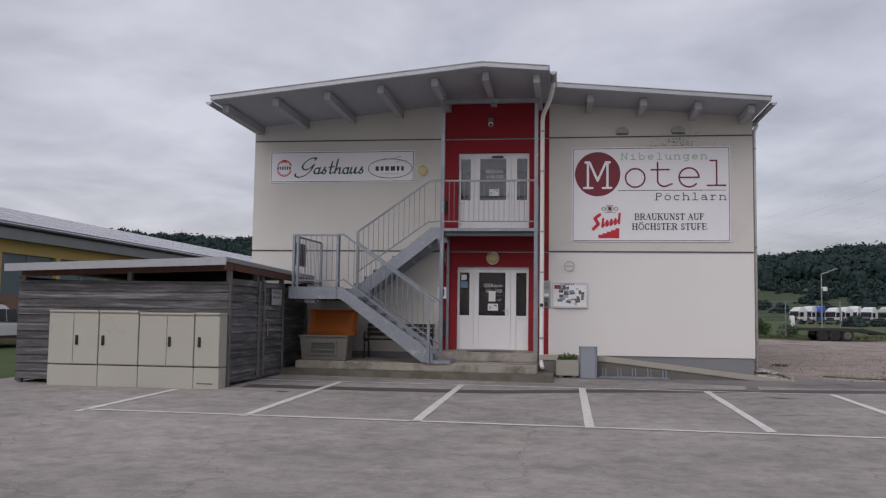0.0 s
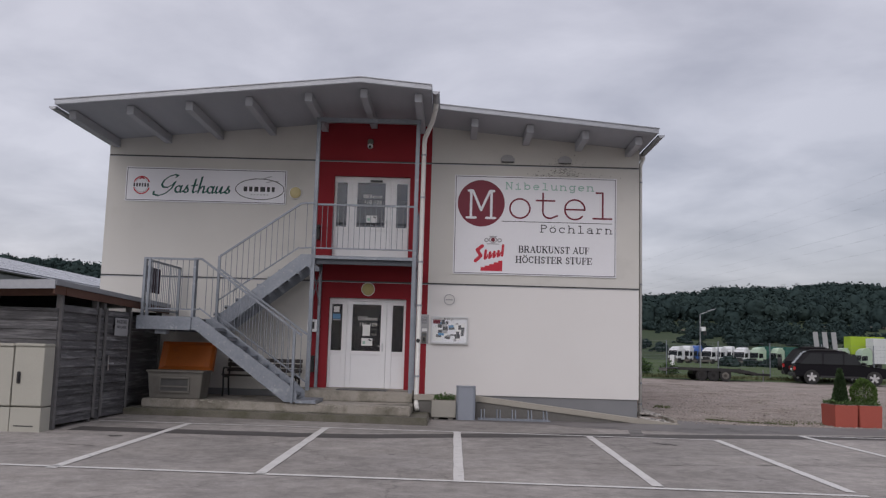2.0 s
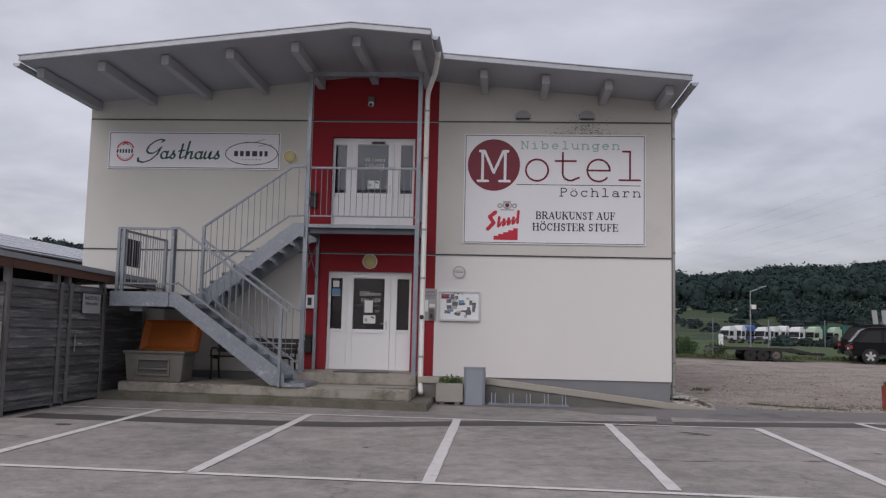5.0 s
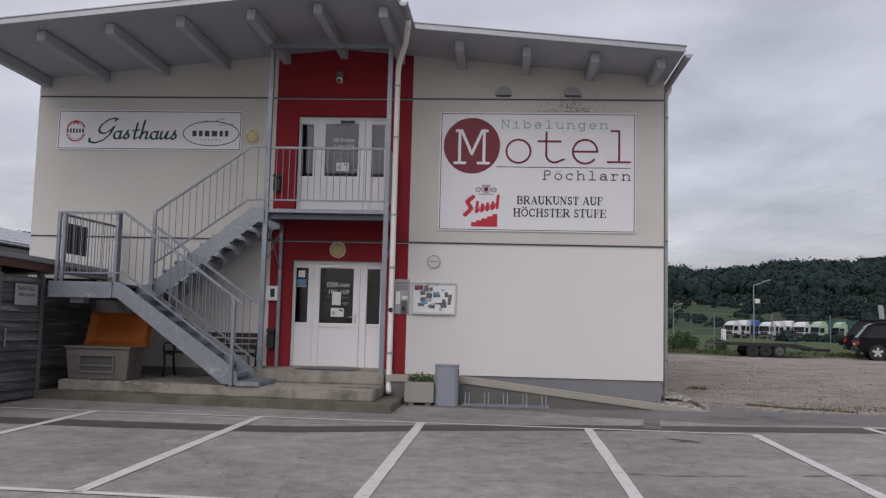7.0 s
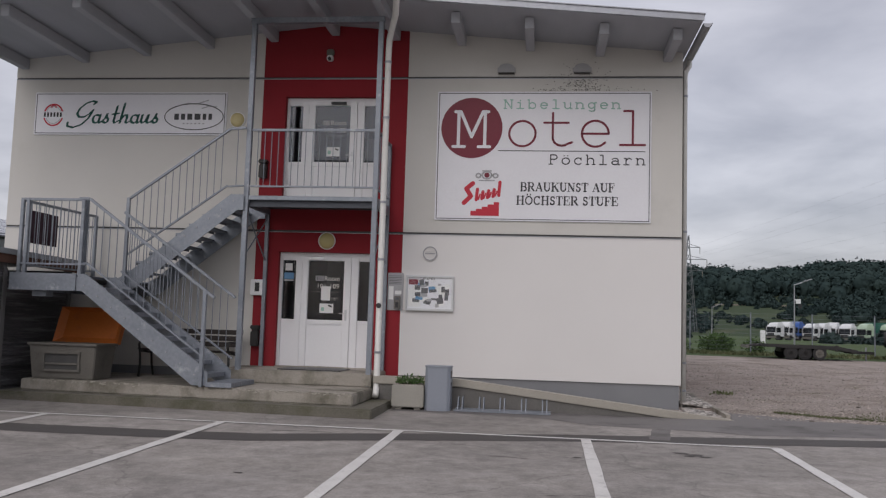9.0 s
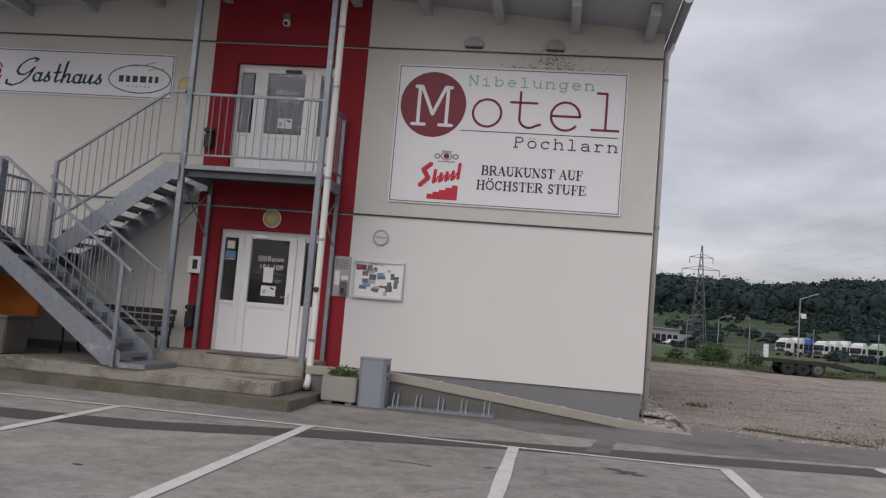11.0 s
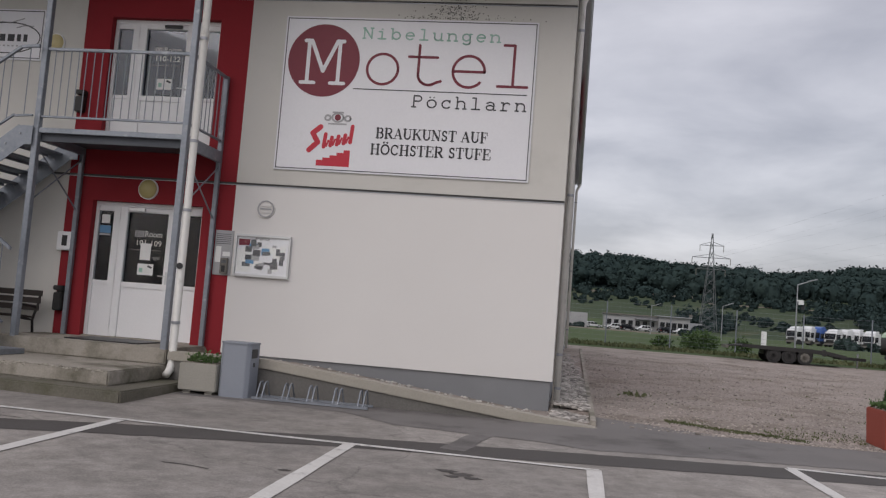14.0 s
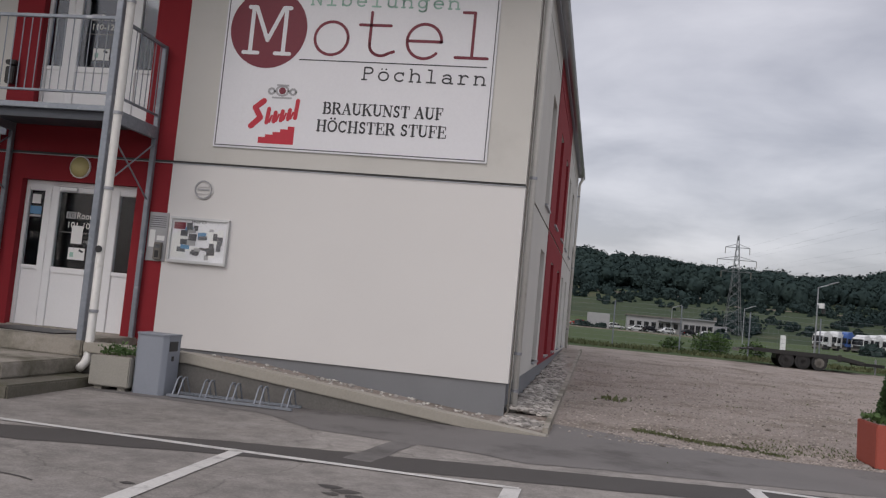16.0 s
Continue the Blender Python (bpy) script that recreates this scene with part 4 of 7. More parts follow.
for i in range(NR - 1):
    z = 0.40 + rise * (i + 1)
    x = -3.06 - (2.2 / NR) * i
    b = box(x - 0.26, x, 20.10, 21.10, z - 0.03, z)
    box(x - 0.012, x, 20.10, 21.10, z - 0.07, z - 0.03, bm=b)
    part("tread", b, GALV, stair, "galvanised grating tread")
part("foot_plate", box(-2.98, -2.55, 20.05, 21.15, 0.40, 0.475, 0.004), GALV, stair, "checker plate foot of the stair")
# landing
for b in (box(-6.42, -5.28, 20.05, 20.07, ZL - 0.26, ZL + 0.02), box(-6.42, -5.28, 22.66, 22.68, ZL - 0.26, ZL + 0.02),
          box(-6.44, -6.42, 20.05, 22.68, ZL - 0.26, ZL + 0.02), box(-5.28, -5.26, 21.14, 21.40, ZL - 0.26, ZL + 0.02)):
    part("landing_beam", b, GALV, stair, "galvanised channel beam")
part("landing_flange", box(-6.42, -5.28, 19.99, 20.07, ZL - 0.265, ZL - 0.255), GALV, stair)
part("landing_floor", box(-6.42, -5.26, 20.07, 22.66, ZL - 0.04, ZL), SHADED_GALV, stair, "galvanised grating landing floor")
part("support_bracket", box(-6.05, -5.80, 20.10, 20.30, ZL - 0.36, ZL - 0.26), GALV, stair)
part("landing_bracket", bar((-5.85, 22.66, ZL - 0.2), (-5.85, 22.78, ZL - 0.2), 0.3, 0.12), GALV, stair, "steel bracket on the wall")
for y, x in ((20.2, -6.38), (20.2, -6.28), (20.2, -5.30), (20.30, -5.30), (22.6, -6.38)):
    post(x, y, ZL - 0.26 if y < 22 else ZL, 3.41, stair, 0.06)
railing((-6.36, 20.2, 3.39), (-5.30, 20.2, 3.39), 1.08, stair)
railing((-6.38, 20.2, 3.37), (-6.38, 22.6, 3.40), 1.08, stair)
# lower flight railings
railing((-5.30, 20.05, 3.39), (-5.12, 20.05, 3.39), 1.08, stair)
railing((-5.12, 20.05, 3.39), (-3.06, 20.05, 1.93), 1.05, stair)
post(-3.06, 20.05, 0.40, 1.95, stair, 0.06)
railing((-5.08, 21.18, 3.32), (-2.97, 21.18, 1.86), 1.05, stair)
post(-5.08, 21.30, ZL - 0.2, 3.60, stair, 0.06)
# upper flight, climbing to the east
part("handrail", bar((-3.06, 20.05, 1.93), (-2.90, 20.05, 1.82), 0.045, 0.045), GALV, stair)
for y in (21.40, 22.62):
    part("stringer", prism([(-5.26, ZL - 0.26), (-5.26, ZL + 0.02), (-5.06, ZL + 0.12), (-3.22, ZB + 0.02), (-2.99, ZB + 0.02), (-2.99, ZB - 0.26), (-3.10, ZB - 0.26), (-5.0, ZL - 0.2)], y - 0.006, y + 0.006), GALV, stair, "bolted steel stair stringer")
    part("stringer_flange", bar((-5.06, y + 0.02, ZL + 0.125), (-3.22, y + 0.02, ZB + 0.025), 0.05, 0.008), GALV, stair)
    for i in range(NR):
        t = (i + 0.5) / NR
        bx, bz = -5.02 + 1.95 * t, ZL + 0.08 + 1.45 * t
        part("bolt", rod((bx, y - 0.022, bz), (bx, y, bz), 0.014, 6), ZINC, stair)
rise = (ZB - ZL) / NR
for i in range(NR - 1):
    z = ZL + rise * (i + 1)
    x = -5.18 + (2.15 / NR) * i
    b = box(x, x + 0.26, 21.42, 22.60, z - 0.03, z)
    box(x, x + 0.012, 21.42, 22.60, z - 0.07, z - 0.03, bm=b)
    part("tread", b, GALV, stair, "galvanised grating tread")
railing((-5.08, 21.36, 3.60), (-3.28, 21.36, 4.87), 1.02, stair)
railing((-3.28, 21.36, 4.87), (-2.99, 21.36, 4.89), 1.04, stair)
part("side_board", box(-6.425, -6.412, 20.42, 21.33, 2.68, 3.24, 0.003), PLUM, stair, "dark plum board fixed to the landing railing")

# ---------------------------------------------------------------- balcony
balcony = empty("entrance_balcony", (-1.8, 21.5, 0.62), "galvanised steel balcony on four posts above the entrance", "balcony")
BX0, BX1, BY0, BY1 = -2.97, -0.64, 21.48, 22.72
post(BX0, BY0, 0.40, 6.84, balcony, 0.09, "tall galvanised steel post")
post(BX1, BY0, 0.40, 6.84, balcony, 0.09, "tall galvanised steel post")
post(BX0, BY1, 0.62, ZB, balcony, 0.07, "galvanised steel rear post")
post(BX1, BY1, 0.62, 4.90, balcony, 0.07, "galvanised steel rear post")
part("platform_edge", box(BX0 + 0.045, BX1 - 0.045, BY0 - 0.03, BY0 + 0.03, ZB - 0.065, ZB + 0.01, 0.004), GALV, balcony, "galvanised edge plate")
# beam set back under the edge plate, shaded by colour
part("platform_beam", box(BX0 + 0.045, BX1 - 0.045, BY0 + 0.05, BY0 + 0.11, ZB - 0.18, ZB - 0.055, 0.004), SHADED_GALV, balcony, "recessed beam, its shade in the colour")
part("platform_beam", box(BX0 - 0.03, BX0 + 0.03, BY0 + 0.045, BY1, ZB - 0.17, ZB + 0.01, 0.004), GALV, balcony)
part("platform_beam", box(BX1 - 0.03, BX1 + 0.03, BY0 + 0.045, BY1, ZB - 0.17, ZB + 0.01, 0.004), GALV, balcony)
part("platform_floor", box(BX0 + 0.03, BX1 - 0.03, BY0 + 0.03, BY1 + 0.05, ZB - 0.05, ZB - 0.005), SHADED_GALV, balcony, "galvanised grating floor")
part("top_beam", box(BX0 - 0.06, BX1 + 0.06, BY0 - 0.05, BY0 + 0.05, 6.84, 6.94), GALV, balcony, "steel beam under the roof")
railing((BX0 + 0.04, BY0, 4.88), (BX1 - 0.04, BY0, 4.88), 1.02, balcony)
railing((BX1, BY0 + 0.05, 4.88), (BX1, BY1, 4.88), 1.02, balcony)
for x in (BX0, BX1):
    part("brace", rod((x, BY0 + 0.04, 3.42), (x, BY1 - 0.03, 2.62), 0.012, 6), GALV, balcony)
    part("brace", rod((x, BY0 + 0.04, 2.62), (x, BY1 - 0.03, 3.42), 0.012, 6), GALV, balcony)

# ---------------------------------------------------------------- bicycle shed
shed = empty("bicycle_shed", (-8.7, 19, 0.05), "weathered dark timber shed with horizontal boards and light metal roof", "shed")
SX0, SX1, SY0, SY1 = -11.2, -6.66, 16.86, 22.4


def shed_z(x, y):
    return 2.53 + 0.034 * (x + 6.5) - 0.014 * (y - 16.4)


rb = random.Random(4)


def boards(axis, fixed, a0, a1, z0, z1, step=0.165, out=-1):
    """Overlapping horizontal boards, each a piece of its own."""
    z = z0
    while z < z1 - 0.02:
        h = min(step + 0.02, z1 - z)
        o = rb.uniform(0.0, 0.008)
        t0, t1 = fixed + out * (0.048 + o), fixed + out * (0.026 + o)
        lean = [(t0, z + rb.uniform(-0.004, 0.004)), (t0 - out * 0.034, z + h), (t1 - out * 0.030, z + h), (t1, z)]
        b = prism([(p, q) for p, q in lean], a0, a1, axis=axis)
        part("board", b, TIMBER, shed)
        z += step


boards("x", SY0, SX0, SX1, 0.10, 2.13)
boards("y", SX1, SY0 + 0.1, 20.26, 0.10, 2.20, out=1)
boards("y", SX1 - 0.10, 20.31, SY1, 0.10, 2.15, out=1)
part("shed_back", box(SX0, SX1 - 0.1, SY1, SY1 + 0.04, 0.05, 2.3), TIMBER, shed)
part("shed_side", box(SX0 - 0.04, SX0, SY0, SY1, 0.05, 2.2), TIMBER, shed)
for x, y in ((SX0 + 0.05, SY0 + 0.05), (-8.8, SY0 + 0.05), (SX1 - 0.01, SY0 + 0.045), (SX1 - 0.02, 18.45), (SX1 - 0.02, 18.84), (SX1 - 0.02, 20.22), (SX1 - 0.08, SY1 - 0.05)):
    w = 0.05 if x < -6.6 and x != SX1 - 0.08 else 0.055
    part("shed_post", box(x - w, x + w, y - w, y + w, ground_z(y), shed_z(x, y) - 0.13, 0.006), POSTWOOD, shed, "grey weathered timber post")
for y in (18.50, 18.84, 20.18):
    part("shed_post", box(SX1 + 0.05, SX1 + 0.075, y - 0.05, y + 0.05, 0.12, 2.22, 0.004), POSTWOOD, shed)
rf = bmesh.new()
ex, ey0, ey1 = (-11.28, -6.57), 16.42, 22.6
cs = [(ex[0], ey0), (ex[1], ey0), (ex[1], ey1), (ex[0], ey1)]
lo_ = [rf.verts.new((x, y, shed_z(x, y) - 0.02)) for x, y in cs]
hi_ = [rf.verts.new((x, y, shed_z(x, y) + 0.06)) for x, y in cs]
rf.faces.new(list(reversed(lo_))); rf.faces.new(hi_)
for i in range(4):
    rf.faces.new((lo_[i], lo_[(i + 1) % 4], hi_[(i + 1) % 4], hi_[i]))
part("shed_roof", rf, FASCIA, shed, "light grey sheet metal shed roof")
part("roof_trim", bar((ex[0], ey0 - 0.012, shed_z(ex[0], ey0) + 0.0), (ex[1] + 0.01, ey0 - 0.012, shed_z(ex[1], ey0) + 0.0), 0.024, 0.155), FASCIA, shed, "light metal roof edge")
part("roof_trim", bar((ex[1] + 0.012, ey0, shed_z(ex[1], ey0) + 0.03), (ex[1] + 0.012, ey1, shed_z(ex[1], ey1) + 0.03), 0.024, 0.09), FASCIA, shed)
part("verge_board", bar((ex[1] - 0.015, ey0 + 0.01, shed_z(ex[1], ey0) - 0.09), (ex[1] - 0.015, ey1, shed_z(ex[1], ey1) - 0.09), 0.03, 0.15), BROWNWOOD, shed, "brown stained verge board")
part("shed_beam", bar((SX0, SY0 + 0.05, shed_z(SX0, SY0) - 0.09), (SX1 + 0.1, SY0 + 0.05, shed_z(SX1, SY0) - 0.09), 0.08, 0.14), BROWNWOOD, shed)
hb = tube([(SX1 + 0.075, 19.06, 1.14), (SX1 + 0.125, 19.06, 1.14), (SX1 + 0.125, 19.20, 1.14)], 0.011, 8)
box(SX1 + 0.07, SX1 + 0.081, 19.04, 19.08, 1.0, 1.30, bm=hb)
part("shed_handle", hb, ALU, shed, "metal door handle")
pl = part("shed_sign", box(SX1 + 0.077, SX1 + 0.083, 19.26, 19.97, 1.70, 2.06), SIGNGREY, shed, "white bicycle store plate")


def east_text(words, y0, y1, z0, z1, x, material, parent):
    b = text_mesh(words, y0, y1, z0, z1, 0)
    for v in b.verts:
        v.co = (x - v.co.y, v.co.x, v.co.z)
    part("plate_lettering", b, material, parent)


east_text("RADSTALL", 19.33, 19.90, 1.95, 2.03, SX1 + 0.0835, SIGNBLACK, pl)
east_text("bike point", 19.36, 19.87, 1.83, 1.92, SX1 + 0.0835, SIGNBLACK, pl)
for y in (19.49, 19.75):
    part("plate_pictogram", box(SX1 + 0.0832, SX1 + 0.086, y - 0.05, y + 0.05, 1.735, 1.79), SIGNGREY, pl)

# ---------------------------------------------------------------- street cabinets
def street_cabinet(x0, x1, top, splits, handles, vent=False):
    y0, y1, zb = 16.42, 16.80, ground_z(16.4)
    c = empty("street_cabinet", ((x0 + x1) / 2, 16.6, zb), "beige polyester electrical street cabinet with black handle", "cabinet", group="electrical street cabinets")
    part("base", box(x0 + 0.005, x1 - 0.005, y0 + 0.012, y1, zb - 0.02, 0.42, 0.006), CABINET, c, "beige cabinet base")
    part("body", box(x0 + 0.006, x1 - 0.006, y0 + 0.03, y1, 0.435, top - 0.05, 0.006), CABINET, c)
    part("roof_cap", box(x0 - 0.008 + 0.01, x1 + 0.008 - 0.01, y0 - 0.02, y1 + 0.01, top - 0.05, top, 0.012), CABINET, c)
    part("door", box(x0 + 0.012, x1 - 0.012, y0 + 0.004, y0 + 0.028, 0.45, top - 0.06, 0.006), CABINET, c)
    for s in splits:
        part("door_gap", box(s - 0.004, s + 0.004, y0, y0 + 0.0045, 0.46, top - 0.07), SEAM, c)
    for hx in handles:
        h = part("handle", box(hx - 0.03, hx + 0.03, y0 - 0.02, y0 + 0.004, 0.82, 1.02, 0.008), BLACK, c, "black recessed swing handle")
        part("handle_grip", box(hx - 0.012, hx + 0.012, y0 - 0.032, y0 - 0.02, 0.84, 0.98, 0.005), BLACK, h)
    if vent:
        part("vent_slot", box(x0 + 0.08, x1 - 0.12, y0 + 0.008, y0 + 0.013, 0.10, 0.12), SEAM, c)
    return c


street_cabinet(-10.26, -9.18, 1.52, (-9.72,), (-9.64,))
street_cabinet(-9.18, -8.33, 1.52, (), (-9.08,))
street_cabinet(-8.33, -7.17, 1.49, (-7.74,), (-7.68,))
street_cabinet(-7.17, -6.64, 1.50, (), (-7.06,), True)

# ---------------------------------------------------------------- signs on the facade
def sign_board(x0, x1, z0, z1, label):
    s = empty("wall_sign", ((x0 + x1) / 2, FY, z0), label, "sign")
    part("sign_panel", box(x0, x1, FY - 0.028, FY, z0, z1, 0.004), SIGNWHITE, s, "white weathered sign panel")
    i, w, y = 0.025, 0.015, FY - 0.028
    for b in (box(x0 + i, x1 - i, y - 0.002, y, z0 + i, z0 + i + w), box(x0 + i, x1 - i, y - 0.002, y, z1 - i - w, z1 - i),
              box(x0 + i, x0 + i + w, y - 0.002, y, z0 + i + w, z1 - i - w), box(x1 - i - w, x1 - i, y - 0.002, y, z0 + i + w, z1 - i - w)):
        part("sign_border", b, SIGNBORDER, s)
    return s


ms = sign_board(0.25, 4.24, 3.47, 5.93, "large white motel sign with wine-red and black lettering")
SY = FY - 0.029
part("sign_disc", disc(0.91, SY, 5.23, 0.58, 0.004, 64), SIGNRED, ms, "wine-red disc")
mb = stroke([(0.60, 5.54), (0.70, 5.54), (0.91, 5.06), (1.12, 5.54), (1.22, 5.54)], 0.06, SY - 0.004)
stroke([(0.66, 5.54), (0.66, 4.87)], 0.06, SY - 0.004, mb)
stroke([(1.16, 5.54), (1.16, 4.87)], 0.06, SY - 0.004, mb)
stroke([(0.56, 4.87), (0.78, 4.87)], 0.055, SY - 0.004, mb)
stroke([(1.04, 4.87), (1.26, 4.87)], 0.055, SY - 0.004, mb)
part("sign_letter", mb, SIGNWHITE, ms, "white letter M")
part("sign_letter", stroke(arc(1.865, 5.125, 0.245, 0.24, 0, 360, 40), 0.042, SY), SIGNRED, ms)
tb = stroke([(2.43, 5.52), (2.43, 5.06)] + arc(2.60, 5.06, 0.17, 0.16, 180, 310, 14) + [(2.79, 4.965)], 0.042, SY)
stroke([(2.27, 5.335), (2.72, 5.335)], 0.042, SY, tb)
part("sign_letter", tb, SIGNRED, ms)
part("sign_letter", stroke([(2.97, 5.13), (3.46, 5.13)] + arc(3.215, 5.13, 0.245, 0.245, 0, 318, 36), 0.042, SY), SIGNRED, ms)
lb = stroke([(3.74, 5.56), (3.90, 5.56), (3.90, 4.92)], 0.042, SY)
stroke([(3.67, 4.92), (4.12, 4.92)], 0.042, SY, lb)
part("sign_letter", lb, SIGNRED, ms)
part("sign_rule", box(1.42, 4.13, SY - 0.003, SY, 4.79, 4.805), SIGNBLACK, ms)

# pen strokes of single letters: unit width, cap height 1
ARCH = [(0.15, 0.42)] + arc(0.5, 0.42, 0.35, 0.25, 180, 0, 10) + [(0.85, 0.0)]
PEN = {
    "N": [[(0.12, 0), (0.12, 1), (0.88, 0), (0.88, 1)], [(0, 1), (0.2, 1)], [(0.75, 1), (1, 1)], [(0, 0), (0.25, 0)]],
    "P": [[(0, 0), (0.4, 0)], [(0.18, 0), (0.18, 1), (0.6, 1)] + arc(0.6, 0.76, 0.3, 0.24, 90, -90, 10) + [(0.18, 0.52)]],
    "i": [[(0.2, 0.68), (0.5, 0.68), (0.5, 0)], [(0.12, 0), (0.88, 0)], [(0.48, 0.92), (0.52, 0.92)]],
    "l": [[(0.2, 1), (0.5, 1), (0.5, 0)], [(0.12, 0), (0.88, 0)]],
    "b": [[(0, 1), (0.15, 1), (0.15, 0)], arc(0.53, 0.34, 0.38, 0.34, 0, 360, 20)],
    "e": [[(0.12, 0.36), (0.9, 0.36)] + arc(0.51, 0.34, 0.39, 0.34, 3, 312, 18)],
    "u": [[(0.02, 0.68), (0.15, 0.68), (0.15, 0.26)] + arc(0.48, 0.26, 0.33, 0.26, 180, 360, 10) + [(0.81, 0.68)], [(0.81, 0.3), (0.81, 0), (0.98, 0)]],
    "n": [[(0.02, 0.68), (0.15, 0.68), (0.15, 0)], ARCH, [(0.02, 0), (0.3, 0)], [(0.7, 0), (1, 0)]],
    "h": [[(0.02, 1), (0.15, 1), (0.15, 0)], ARCH, [(0.02, 0), (0.3, 0)], [(0.7, 0), (1, 0)]],
    "g": [arc(0.47, 0.36, 0.36, 0.32, 0, 360, 20), [(1.0, 0.68), (0.83, 0.68), (0.83, -0.1)] + arc(0.5, -0.1, 0.33, 0.2, 0, -150, 10)],
    "o": [arc(0.5, 0.34, 0.42, 0.34, 0, 360, 22)],
    "ö": [arc(0.5, 0.34, 0.42, 0.34, 0, 360, 22), [(0.3, 0.92), (0.32, 0.92)], [(0.68, 0.92), (0.7, 0.92)]],
    "c": [arc(0.52, 0.34, 0.42, 0.34, 45, 315, 18), [(0.82, 0.68), (0.82, 0.5)]],
    "a": [arc(0.45, 0.20, 0.35, 0.20, 20, 340, 16), [(0.15, 0.58)] + arc(0.47, 0.45, 0.33, 0.23, 130, 0, 8) + [(0.8, 0), (0.98, 0)]],
    "r": [[(0.08, 0.68), (0.28, 0.68), (0.28, 0)], [(0.28, 0.42)] + arc(0.62, 0.38, 0.32, 0.30, 160, 40, 8), [(0.05, 0), (0.6, 0)]],
}


def spaced(words, x0, x1, z0, cap, width, material, parent, slant=0.0, fill=0.72, first=1.0):
    """Letters drawn with one pen width at even steps."""
    step = (x1 - x0) / (len(words) - 1 + first)
    a = x0
    for i, ch in enumerate(words):
        s = step * (first if i == 0 else 1.0)
        w = s * fill
        b = bmesh.new()
        for line in PEN[ch]:
            stroke([(a + (s - w) / 2 + u * w + slant * v * cap, z0 + v * cap) for u, v in line], width, SY, b)
        part("sign_letter", b, material, parent)
        a += s


spaced("Nibelungen", 1.48, 3.70, 5.605, 0.165, 0.024, SIGNGREEN, ms)
spaced("Pöchlarn", 2.34, 4.16, 4.55, 0.175, 0.022, SIGNBLACK, ms)

